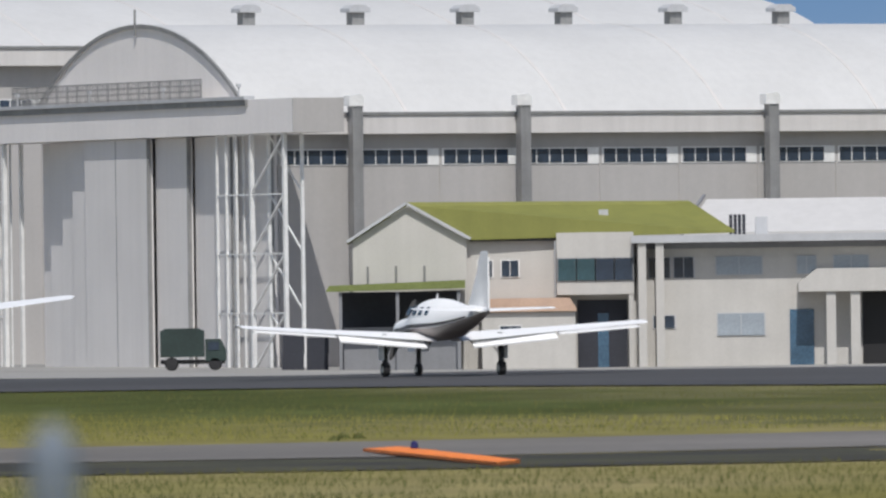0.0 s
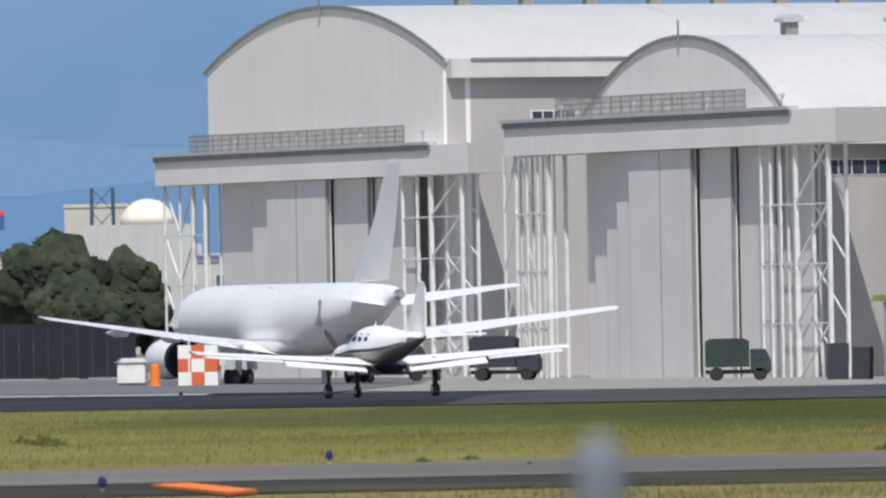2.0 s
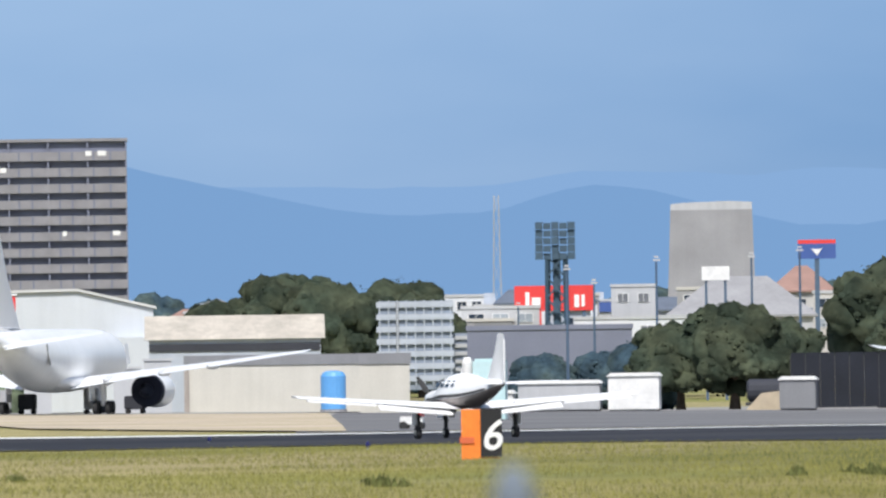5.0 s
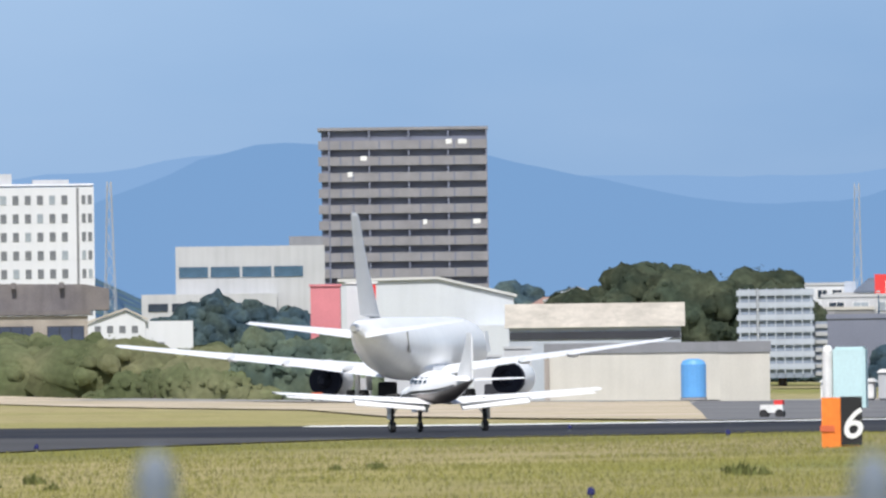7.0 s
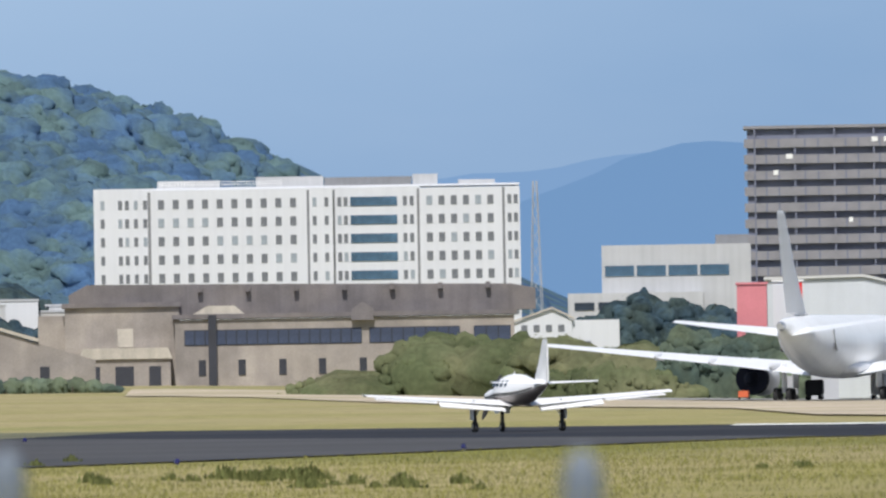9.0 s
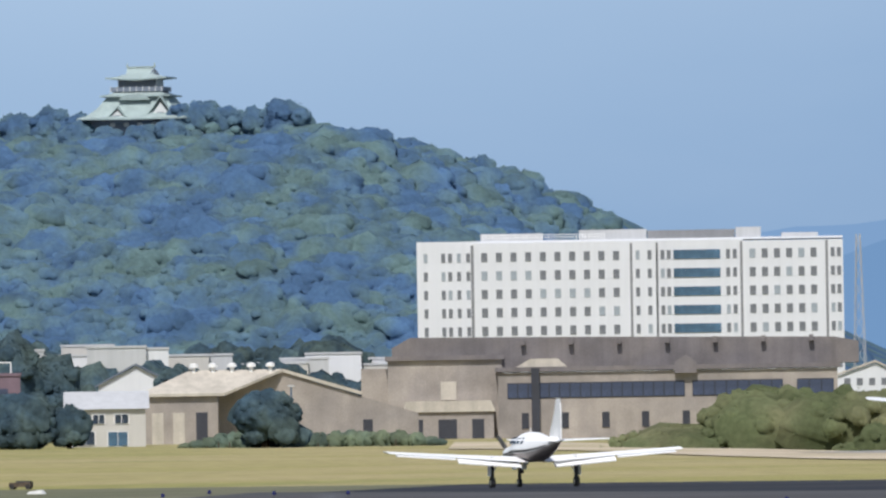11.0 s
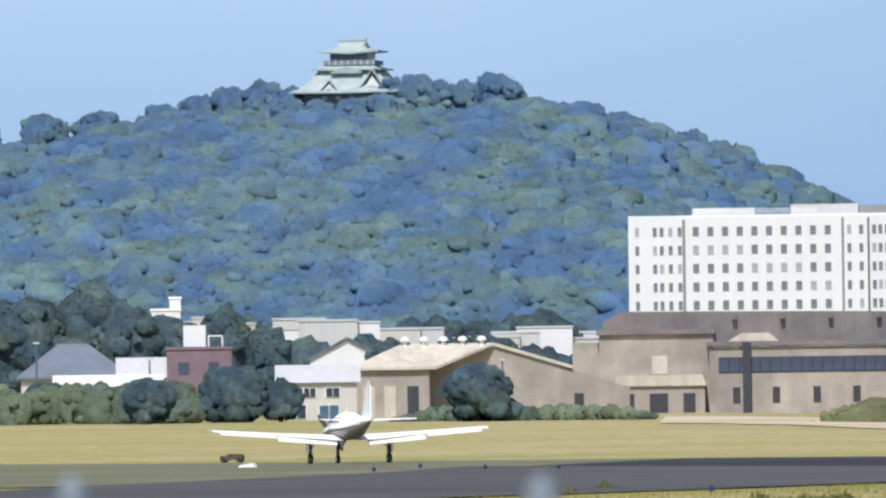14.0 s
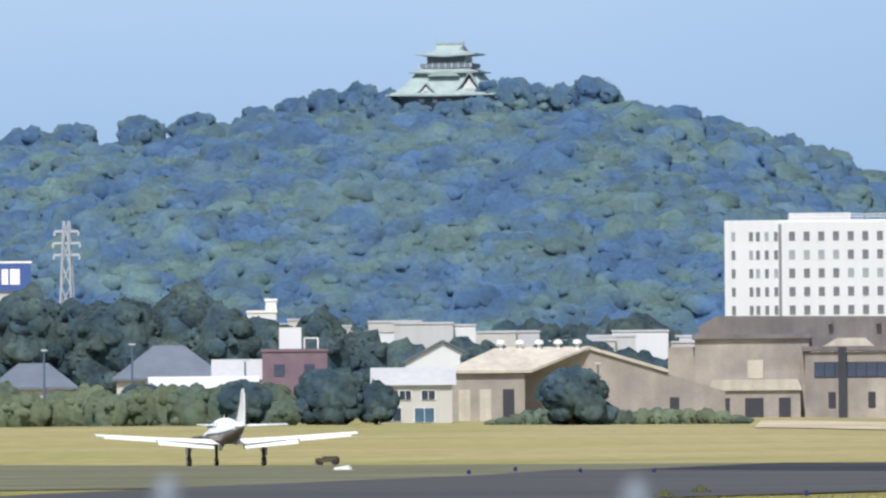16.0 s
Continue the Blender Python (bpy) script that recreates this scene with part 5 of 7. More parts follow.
def taxi_light(x, y):
    t = thing("edge_light", pose(x, y, ground_z(x, y)), "small dark blue taxiway edge light on a short stem", "light", "edge lights")
    part("stem", fix(tube(bmesh.new(), [(0, 0.07), (0.03, 0.035), (0.1, 0.035)], "z", 8)), DUCT, t)
    part("lens", fix(tube(bmesh.new(), [(0.1, 0.075), (0.14, 0.085), (0.22, 0.07), (0.26, 0.03)], "z", 10)), LAMPBLUE, t)


def field_things():
    for x, y in ((-0.6, 243), (-13.4, 256.7), (-15.3, 218), (-31.0, 246), (-106.4, 480), (-103.9, 489), (-99.9, 484), (-67.5, 348), (-66.2, 388), (-30, 470), (-46, 400), (-60, 470), (-110, 505), (-92, 345)):
        taxi_light(x, y)
    for pts in (((-1.6, 245.5), (-0.9, 247.5), (1.3, 223.0), (0.9, 219.0)), ((-14.6, 220.0), (-14.1, 222.5), (-12.1, 209.0), (-12.4, 206.0))):
        bm = bmesh.new()
        ring_loft(bm, [[(x, y, ground_z(x, y) + 0.03) for x, y in pts], [(x, y, ground_z(x, y) + 0.09) for x, y in pts]])
        o = part("marking_panel", fix(bm), ORANGE)
        tagged(o, "bright orange ground marker panel lying on the grass", "marker", "orange ground markers")
    t = thing("equipment_cart", pose(-142.6, 611, ground_z(-142.6, 611)), "dark rusty equipment cart in the grass", "cart")
    part("box", boxes((-0.55, 0.55, -0.3, 0.3, 0.12, 0.34)), BARK, t)
    part("lid", boxes((-0.2, 0.5, -0.25, 0.25, 0.344, 0.42)), SHADOWGREY, t)
    for wx in (-0.4, 0.4):
        part("wheel", fix(tube(bmesh.new(), [(-0.32, 0.13), (0.32, 0.13)], "y", 12, (wx, 0, 0.13))), TYRE, t)
    t = thing("marker_board", pose(-126.5, 545, ground_z(-126.5, 545)), "low white wedge-shaped marker board in the grass", "marker")
    part("wedge", fix(prism(bmesh.new(), [(-0.4, 0), (0.4, 0), (0.25, 0.22), (-0.3, 0.14)], -0.3, 0.3)), STEELWHITE, t)
    # fence posts close by
    for k in range(-1, 6):
        x, y = -(0.031 + 0.0858 * k) * 19.4, (1 + 0.129 * k) * 19.4
        f = thing("fence_post", pose(x, y, 1.1), "grey galvanised fence post with a rounded top", "post", "fence posts")
        part("shaft", fix(tube(bmesh.new(), [(0, 0.04), (1.62, 0.04)], "z", 12)), POSTPAINT, f)
        part("cap", fix(tube(bmesh.new(), [(1.624, 0.043), (1.68, 0.038), (1.72, 0.015)], "z", 12)), POSTPAINT, f)


offices()
apron_things()
field_things()

# ---------------------------------------------------------------- sheds and stores by the second jet
def stores():
    t = block("store_shed", -143.7, -124.0, 1110, ground_z(-134, 1110), 3.8, 14, BEIGE, "long beige store shed with a grey fascia", "shed", 0.9, GREYWALL)
    part("corner_post", boxes((-9.95, -9.5, -0.2, -0.004, 0, 4.2)), TAN, t)
    k = thing("water_tank", pose(-130.05, 1105, ground_z(-130, 1105)), "bright blue cylindrical water tank by the shed", "tank")
    part("shell", fix(tube(bmesh.new(), [(0.3, 1.05), (0.34, 1.12), (3.2, 1.12), (3.55, 0.9), (3.7, 0.4)], "z", 20)), BLUETANK, k, smooth=False)
    part("stand", fix(tube(bmesh.new(), [(0, 1.2), (0.296, 1.2)], "z", 12)), CONCRETE, k)
    w = thing("warehouse", pose(-160, 1180, -1.3, 0, 0, bearing(-160, 1180)), "large white gable warehouse behind the parked jet", "building")
    part("wall", fix(prism(bmesh.new(), [(-12, 0), (4.2, 0), (4.2, 9.6), (-2.9, 11.3), (-12, 11.2)], 0, 18)), WAREWALL, w)
    part("roof", fix(prism(bmesh.new(), [(-12.3, 11.22), (-2.9, 11.35), (4.5, 9.6), (4.5, 9.85), (-2.9, 11.6), (-12.3, 11.5)], -0.3, 18.4)), ROOFWHITE, w)
    part("annex", boxes((0.4, 4.4, -4, -0.004, 0, 7.0)), WAREWALL, w)
    # dark slab on the wall, coloured like the shade in an opening
    part("opening_shade", boxes((-1.5, 0.35, -0.2, -0.004, 3.0, 5.4)), SHADOWGREY, w)
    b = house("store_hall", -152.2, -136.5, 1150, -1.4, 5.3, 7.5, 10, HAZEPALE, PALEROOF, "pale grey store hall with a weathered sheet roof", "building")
    part("clerestory", boxes((-7.8, 7.8, -0.1, -0.004, 5.6, 6.3)), SHADOWGREY, b)
    # pieces under the jet
    p = block("red_container", -167.6, -164.9, 1130, -1.2, 9.45, 4, PINK, "faded red container stack", "container", 0.2, PINK)
    p = block("sign_block", -164.6, -161.9, 1132, -1.2, 9.65, 3, WHITEWALL, "white block with a red mark", "building", 0.2, STEELWHITE)
    part("red_mark", boxes((0.7, 1.3, -0.05, -0.004, 8.6, 10.6)), RED, p)
    for x, h in ((-155.5, 4.5), (-147.6, 4.3), (-144.9, 5.0)):
        block("storage_unit", x - 1.2, x + 1.2, 1100, -1.4, -1.4 + h, 5, LIGHTGREY, "pale storage unit standing on the apron", "storage unit", 0.2)
    block("low_store", -122.6, -118.4, 1061, ground_z(-120, 1061), 3.75, 8, BEIGE, "beige low store with a grey fascia", "shed", 0.9, GREYWALL)


def light_mast(x, y, top, label="tall grey floodlight mast", heads=2):
    z = ground_z(x, y)
    t = thing("light_mast", pose(x, y, z), label, "lamp post", "light masts")
    part("pole", fix(tube(bmesh.new(), [(0, 0.16), (top - z - 0.6, 0.09)], "z", 8)), BLUESTEEL, t)
    for k in range(heads):
        part("lamp_head", boxes((-0.3 + k * 0.1, 0.35 - k * 0.15, -0.15, 0.15, top - z - 0.55 + 0.3 * k, top - z - 0.38 + 0.3 * k)), LIGHTGREY, t)


def lattice(name, x, y, z0, z1, w0, w1, bays, label, category, material, thick=0.18, arms=()):
    t = thing(name, pose(x, y, z0), label, category)
    h = z1 - z0
    for sx in (-1, 1):
        for sy in (-1, 1):
            part("leg", fix(beam(bmesh.new(), (sx * w0 / 2, sy * w0 / 2, 0), (sx * w1 / 2, sy * w1 / 2, h), thick)), material, t)
    for k in range(bays):
        a, b = k / bays, (k + 1) / bays
        wa, wb = w0 + (w1 - w0) * a, w0 + (w1 - w0) * b
        part("brace", fix(beam(bmesh.new(), (-wa / 2, -wa / 2, h * a), (wb / 2, -wb / 2, h * b), thick * 0.6)), material, t)
        part("brace", fix(beam(bmesh.new(), (wa / 2, -wa / 2, h * a), (-wb / 2, -wb / 2, h * b), thick * 0.6)), material, t)
    for z, half in arms:
        part("cross_arm", fix(beam(bmesh.new(), (-half, 0, z - z0), (half, 0, z - z0), thick * 1.6)), material, t)
        for s in (-1, 1):
            part("insulator", boxes((s * half - 0.2, s * half + 0.2, -0.2, 0.2, z - z0 - 0.9, z - z0 - 0.1)), material, t)
    return t


def hip(name, x0, x1, y, z0, eave, top, depth, ridge_half, wall, roof, label, category):
    """A house under a hipped roof."""
    cx, w = (x0 + x1) / 2, (x1 - x0) / 2
    t = thing(name, pose(cx, y, z0, 0, 0, bearing(cx, y)), label, category)
    part("wall", boxes((-w, w, 0, depth, 0, eave - z0)), wall, t)
    def ring(a, b0, b1, z):
        return [(-a, b0, z), (a, b0, z), (a, b1, z), (-a, b1, z)]
    e = eave - z0
    part("roof", fix(ring_loft(bmesh.new(), [ring(w + 0.5, -0.5, depth + 0.5, e + 0.004), ring(w + 0.5, -0.5, depth + 0.5, e + 0.25), ring(ridge_half, depth / 2 - 0.15, depth / 2 + 0.15, top - z0)])), roof, t)
    for k in range(3):
        pane_ob("window", t, (k - 1) * w * 0.6, 0, e - 1.5, w * 0.25, 1.1, GLASS, 0.06)
    return t


def town():
    # round concrete building
    t = thing("concrete_tower", pose(-166.2, 1900, 0, 0, 0, bearing(-166.2, 1900)), "bulky bare concrete tower block in the town", "building")
    part("body", fix(prism(bmesh.new(), [(-7.0, 0), (7.0, 0), (6.3, 25.2), (-6.0, 25.2)], 0, 14)), CONCRETE, t)
    part("crown", fix(prism(bmesh.new(), [(-6.0, 25.204), (6.3, 25.204), (6.25, 26.3), (3, 26.5), (-4, 26.3), (-5.95, 26.1)], 0.02, 14)), LIGHTGREY, t)
    # floodlight tower of a sports ground
    l = lattice("floodlight_tower", -158.4, 1588, 0, 16.1, 2.6, 2.2, 6, "blue-grey floodlight tower of a sports ground", "tower", DARKSTEEL, 0.4)
    part("column", boxes((-0.45, 0.45, -0.45, 0.45, 0, 16.6)), DARKSTEEL, l)
    for i in range(5):
        for j in range(5):
            part("lamp_panel", boxes((-2.5 + i * 1.02, -2.5 + i * 1.02 + 0.9, -1.6 + 0.1 * ((i * 3 + j) % 4), -1.1, 15.6 + j * 0.95, 15.6 + j * 0.95 + 0.9 - 0.12 * (i % 2))), DARKSTEEL, l)
    # red sign with bars
    s = thing("shop_sign", pose(-160.0, 1600, 0, 0, 0, bearing(-160.0, 1600)), "large red shop sign with white lettering bars", "sign")
    part("board", boxes((-5.0, 5.0, 0, 0.6, 9.2, 12.4)), RED, s)
    part("board", boxes((-4.4, -1.6, -0.02, 0.58, 7.4, 9.196)), RED, s)
    for x0, x1, z0, z1 in ((-3.6, -3.1, 9.8, 11.6), (-2.8, -1.7, 9.6, 10.9), (2.6, 3.2, 9.6, 11.2), (3.5, 3.9, 9.7, 11.2)):
        part("bar", boxes((x0, x1, -0.1, -0.03, z0, z1)), LETTERWHITE, s)
    for x in (-3.8, 3.8):
        part("leg", boxes((x - 0.2, x + 0.2, 0.1, 0.5, 0, 9.19)), BLUESTEEL, s)
    b = thing("roof_sign", pose(-126.5, 1600, 0, 0, 0, bearing(-126.5, 1600)), "navy and red roof sign with a white emblem shape", "sign")
    part("board", boxes((-2.4, 2.4, 0, 0.5, 15.3, 17.2)), NAVY, b)
    part("board", boxes((-2.4, 2.4, 0, 0.5, 17.204, 17.7)), RED, b)
    part("emblem", fix(prism(bmesh.new(), [(-0.7, 16.6), (0, 15.7), (0.7, 16.6), (0.2, 16.5), (-0.2, 16.5)], -0.06, -0.004)), LETTERWHITE, b)
    part("mast", boxes((-0.3, 0.3, 0.1, 0.4, 0, 15.29)), BLUESTEEL, b)
    lattice("radio_mast", -303.0, 2900, 0, 41, 2.4, 1.0, 8, "faint pale lattice radio mast on the horizon", "mast", LIGHTGREY, 0.12)
    # houses and blocks of the town
    hip("gym_hall", -127.2, -111.2, 1400, 0, 7.4, 12.0, 18, 3.0, LIGHTGREY, ROOFGREY, "hall with a broad grey hipped roof", "building")
    hip("terracotta_house", -140.6, -132.4, 1700, 0, 11.6, 15.2, 10, 0.8, CREAM, TERRACOTTA, "house with a faded terracotta roof", "house")
    block("white_flat_block", -156.5, -150.6, 1640, 0, 12.7, 8, LIGHTGREY, "white flat-roofed block behind the red sign", "building", 0.4, LIGHTGREY, [(-155, 10.9, 1.4, 1.1, GLASSWIN), (-152.3, 10.9, 1.4, 1.1, GLASSWIN)])
    block("white_flat_block", -127.0, -118.5, 1350, 0, 7.6, 8, WHITEWALL, "white low hall before the grey roof", "building", 0.4, LIGHTGREY, [(-125, 6, 1.4, 1.0, GLASSWIN), (-122.5, 6, 1.4, 1.0, GLASSWIN), (-120, 6, 1.4, 1.0, GLASSWIN)])
    block("brown_store", -139.0, -122.0, 1300, 0, 6.6, 12, APART, "long low brown-grey store building", "building", 0.5, APART)
    g = thing("gridded_block", pose(-148.5, 1350, 0, 0, 0, bearing(-148.5, 1350)), "white apartment slab with stacked balconies", "building")
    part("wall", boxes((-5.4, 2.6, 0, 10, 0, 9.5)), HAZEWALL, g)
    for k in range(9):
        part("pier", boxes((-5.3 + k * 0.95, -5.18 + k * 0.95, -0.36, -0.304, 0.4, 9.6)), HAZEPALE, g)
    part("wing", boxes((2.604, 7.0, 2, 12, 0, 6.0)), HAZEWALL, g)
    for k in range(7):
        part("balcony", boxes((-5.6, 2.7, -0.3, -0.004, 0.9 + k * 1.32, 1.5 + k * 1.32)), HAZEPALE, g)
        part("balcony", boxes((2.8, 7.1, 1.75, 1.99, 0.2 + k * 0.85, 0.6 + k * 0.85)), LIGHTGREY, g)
    part("divider", boxes((-3.5, -3.2, -0.35, -0.004, 0.6, 9.5)), GREYWALL, g)
    # dome and pale blocks behind the trees
    d = thing("radar_dome", pose(-86.1, 1300, 0, 0, 0, bearing(-86.1, 1300)), "pale cream radar dome on a grey block", "dome")
    part("base", boxes((-6.5, 4.5, -3, 6, 0, 13.3)), LIGHTGREY, d)
    part("shell", fix(tube(bmesh.new(), [(13.304, 2.85), (14.2, 2.7), (15.1, 2.1), (15.7, 1.3), (15.95, 0.3)], "z", 24)), DOME, d, smooth=True)
    block("beige_block", -99.0, -92.2, 1360, 0, 16.1, 10, CREAM, "beige town block with roof plant", "building", 0.4, CREAM)
    lattice("gantry_tower", -92.8, 1330, 0, 17.5, 2.6, 2.2, 7, "dark steel lattice gantry tower", "tower", BLUESTEEL, 0.2)
    block("white_depot", -88.0, -70.0, 1330, 0, 9.8, 14, LIGHTGREY, "white depot with grey upper storey", "building", 0.4, GREYWALL, [(-84.5, 7.5, 3, 1.2, GLASSBLUE), (-79.5, 7.5, 3, 1.2, GLASSBLUE), (-74.5, 7.5, 3, 1.2, GLASSBLUE)])
    block("pale_depot", -77.5, -66.0, 1225, -1, 5.2, 10, WHITEWALL, "white low depot behind the apron", "building", 0.3)
    f = thing("dark_screen_fence", pose(-81.5, 1102, -1.6, 0, 0, bearing(-81.5, 1102)), "dark screen fence along the apron edge", "fence")
    for k in range(12):
        part("panel", boxes((-8.0 + k * 1.28, -8.0 + k * 1.28 + 1.22, 0, 0.12, 0.1, 4.9)), SCREEN, f)
        part("post", boxes((-8.06 + k * 1.28, -8.0 + k * 1.28 - 0.004, -0.05, 0.17, 0, 4.6)), DARKGAP, f)
    c = thing("dark_tank_car", pose(-90.0, 1090, -1.5, 0, 0, bearing(-90.0, 1090)), "dark parked tanker by the fence", "truck")
    part("tank", fix(tube(bmesh.new(), [(-2.4, 0.7), (-2.2, 1.0), (2.2, 1.0), (2.4, 0.7)], "x", 14, (0, 0, 1.6))), SHADOWGREY, c)
    part("chassis", boxes((-2.5, 2.5, -0.8, 0.8, 0.3, 0.6)), DARKGAP, c)
    o = thing("sand_heap", pose(-88.3, 1075, ground_z(-88, 1075)), "low heap of tan sand", "heap")
    part("sand", fix(prism(bmesh.new(), [(-3.0, 0), (3.0, 0), (2.0, 1.3), (0.4, 1.7), (-1.6, 1.5)], 0, 2)), SAND, o)
    rng = random.Random(5)
    mats = (LIGHTGREY, CREAM, ROOFGREY, WHITEWALL, GREYWALL, LIGHTGREY)
    for k in range(34):
        x = -182 + k * 3.1 + rng.uniform(-1, 1)
        y = 1500 + rng.uniform(0, 320)
        w, h = rng.uniform(5, 11), rng.uniform(7.5, 12.6)
        x *= y / 1600
        win = [(x + (i - 1) * w / 3.2, h - 1.6 - j * 2.6, w / 5, 1.1, GLASS if rng.random() < 0.7 else BLIND) for i in range(3) for j in range(2)]
        block("town_block", x - w / 2, x + w / 2, y, 0, h, 9, mats[k % 6], "pale town building with a flat roof" if k % 6 in (0, 1, 3) else "grey town building with a flat roof", "building", 0.4, LIGHTGREY if k % 2 else CREAM, win)
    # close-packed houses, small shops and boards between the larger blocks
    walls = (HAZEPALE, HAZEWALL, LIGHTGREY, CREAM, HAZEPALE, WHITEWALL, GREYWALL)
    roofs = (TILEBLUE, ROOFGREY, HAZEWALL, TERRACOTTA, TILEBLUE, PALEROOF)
    for k in range(64):
        az, y = radians(3.4 + 4.0 * k / 64 + rng.uniform(-0.05, 0.05)), rng.uniform(1620, 1960)
        x, w = -y * math.tan(az), rng.uniform(2.4, 4.6)
        top_z = 3.0 + rng.uniform(5.0, 9.4) * y / 1650
        wall, kind = walls[k * 5 % 7], k % 5
        glass = [(x + (i - 0.5) * w * 0.9, top_z - 2.9, w * 0.3, 1.0, GLASS if k % 3 else BLIND) for i in range(2)]
        if kind in (0, 3):
            hip("town_house", x - w, x + w, y, 0, top_z - 2.0, top_z, 8, w * 0.4, wall, roofs[k % 6], "town house under a hipped tile roof", "house")
        elif kind == 1:
            house("town_house", x - w, x + w, y, 0, top_z - 1.8, top_z, 8, wall, roofs[k % 6], "town house with a gable towards the airfield", "house", gable=True, windows=glass)
        else:
            b = block("town_shop", x - w, x + w, y, 0, top_z, 8, wall, "small flat-roofed town building with roof plant", "building", 0.3, LIGHTGREY, glass)
            part("roof_plant", boxes((-w * 0.5, w * 0.1, 2, 4, top_z + 0.004, top_z + rng.uniform(0.6, 1.6))), HAZEPALE, b)
            if k % 4 == 2:
                part("signboard", boxes((-w * 0.3, w * 0.8, -0.3, -0.004, top_z - 1.9, top_z - 0.5)), (NAVY, BLUETANK, RED, CHECKWHITE)[k // 4 % 4], b, "painted signboard without readable writing")
    for x, y, z in ((-105.6, 1150, 12.4), (-113.8, 1150, 11.7), (-96.9, 1150, 12.6), (-92.5, 1150, 13.1), (-121, 1250, 11.0), (-144, 1400, 9.5)):
        light_mast(x, y, z)
    bb = thing("billboard", pose(-102.8, 1180, -1.0, 0, 0, bearing(-102.8, 1180)), "white billboard panel on two dark posts", "sign")
    part("panel", boxes((-1.3, 1.3, -0.1, 0.1, 11.2, 12.5)), STEELWHITE, bb)
    for s in (-0.9, 0.9):
        part("post", boxes((s - 0.12, s + 0.12, 0.104, 0.3, 0, 12.0)), BLUESTEEL, bb)


def far_blocks():
    # dark apartment tower
    t = thing("apartment_tower", pose(-295.6, 2100, 0, 0, 0, bearing(-295.6, 2100)), "dark brown-grey apartment tower with stacked balconies", "building")
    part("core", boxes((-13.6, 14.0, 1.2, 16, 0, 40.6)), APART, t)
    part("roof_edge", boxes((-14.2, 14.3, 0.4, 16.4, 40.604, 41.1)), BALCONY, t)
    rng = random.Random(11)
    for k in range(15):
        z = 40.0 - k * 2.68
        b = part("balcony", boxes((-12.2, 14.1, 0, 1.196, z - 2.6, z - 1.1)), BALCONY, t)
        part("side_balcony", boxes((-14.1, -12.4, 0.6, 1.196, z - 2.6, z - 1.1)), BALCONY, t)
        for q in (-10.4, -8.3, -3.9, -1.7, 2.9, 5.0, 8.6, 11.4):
            pane_ob("joint_shade_strip", b, q, 0.0, z - 1.85, 0.28, 1.4, APART, 0.03)
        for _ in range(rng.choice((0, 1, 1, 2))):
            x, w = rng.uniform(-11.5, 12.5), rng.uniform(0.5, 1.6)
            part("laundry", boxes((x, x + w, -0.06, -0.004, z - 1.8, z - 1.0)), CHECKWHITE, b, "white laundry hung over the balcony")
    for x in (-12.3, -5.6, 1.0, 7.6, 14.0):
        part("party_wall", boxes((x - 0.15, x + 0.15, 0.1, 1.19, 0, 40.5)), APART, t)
    # long white building with punched windows
    w = thing("white_building", pose(-440, 2400, 0, 0, 0, bearing(-440, 2400)), "long white five-storey building with small dark windows", "building")
    top = 36.4
    part("left_wing", boxes((-40.3, -29.8, 1.5, 18, 0, top)), WHITEWALL, w)
    part("main_wall", boxes((-29.85, 1.3, 0, 18, 0, top)), WHITEWALL, w)
    part("bay", boxes((1.2, 5.7, -1.2, 18, 0, top)), WHITEWALL, w)
    part("glass_bay", boxes((5.6, 22.5, 0.4, 18, 0, top)), WHITEWALL, w)
    part("right_wall", boxes((22.4, 38.9, 0, 18, 0, top - 0.3)), WHITEWALL, w)
    part("end_pier", boxes((38.81, 41.7, -0.8, 18, 0, top - 0.3)), WHITEWALL, w)
    part("parapet", boxes((-40.3, 41.7, 1.6, 18.0, top + 0.004, top + 0.4)), WHITEWALL, w)
    # grey strips imitate the shade in the recesses between facade sections
    for x, y in ((-29.6, -0.03), (1.0, -0.03), (5.85, 0.37), (22.2, 0.37), (38.6, -0.03)):
        part("joint_shade_strip", boxes((x - 0.28, x + 0.28, y, y + 0.026, 0, top - 0.4)), GREYWALL, w)
    bm = bmesh.new()
    for k in range(40):
        beam(bm, (-27.5 + 0.6 * k, 2.2, top + 0.4), (-27.5 + 0.6 * k, 2.2, top + 1.5), 0.1)
    for z in (1.0, 1.5):
        beam(bm, (-27.5, 2.2, top + z), (-4.1, 2.2, top + z), 0.12)
    part("roof_rail", fix(bm), STEELWHITE, w)
    for x0, x1, h in ((-28, -16, 1.4), (-9, 4, 1.9), (4.2, 21, 1.6), (21.2, 26, 2.0), (30, 37, 0.8)):
        part("roof_plant", boxes((x0, x1, 4, 12, top + 0.454, top + h + 0.4)), GREYWALL if x0 == 4.2 else LIGHTGREY, w)
    for j in range(9):
        z = top - 2.75 - j * 3.55
        xs = [(-38.6, 1.5), (-35.2, 1.5), (-33.9, 1.5), (-32.2, 1.5), (-30.4, 1.5)] + [(-27.3 + 2.82 * i, 0) for i in range(10)] + [(2.2, -1.2), (4.5, -1.2)] + [(7.0, 0.4), (8.2, 0.4), (19.6, 0.4), (20.9, 0.4)] + \
             [(24.3 + 2.35 * i, 0) for i in range(6)] + [(39.7, -0.8), (40.9, -0.8)]
        for x, y in xs:
            pane_ob("window", w, x, y - 0.03, z, 1.15 if y == 0 else 0.75, 1.75, BLIND if (int(x * 7) + j) % 5 == 0 else GLASSWIN, 0.05)
        pane_ob("strip_window", w, 13.6, 0.36, z, 9.0, 1.75, GLASSBLUE, 0.1)
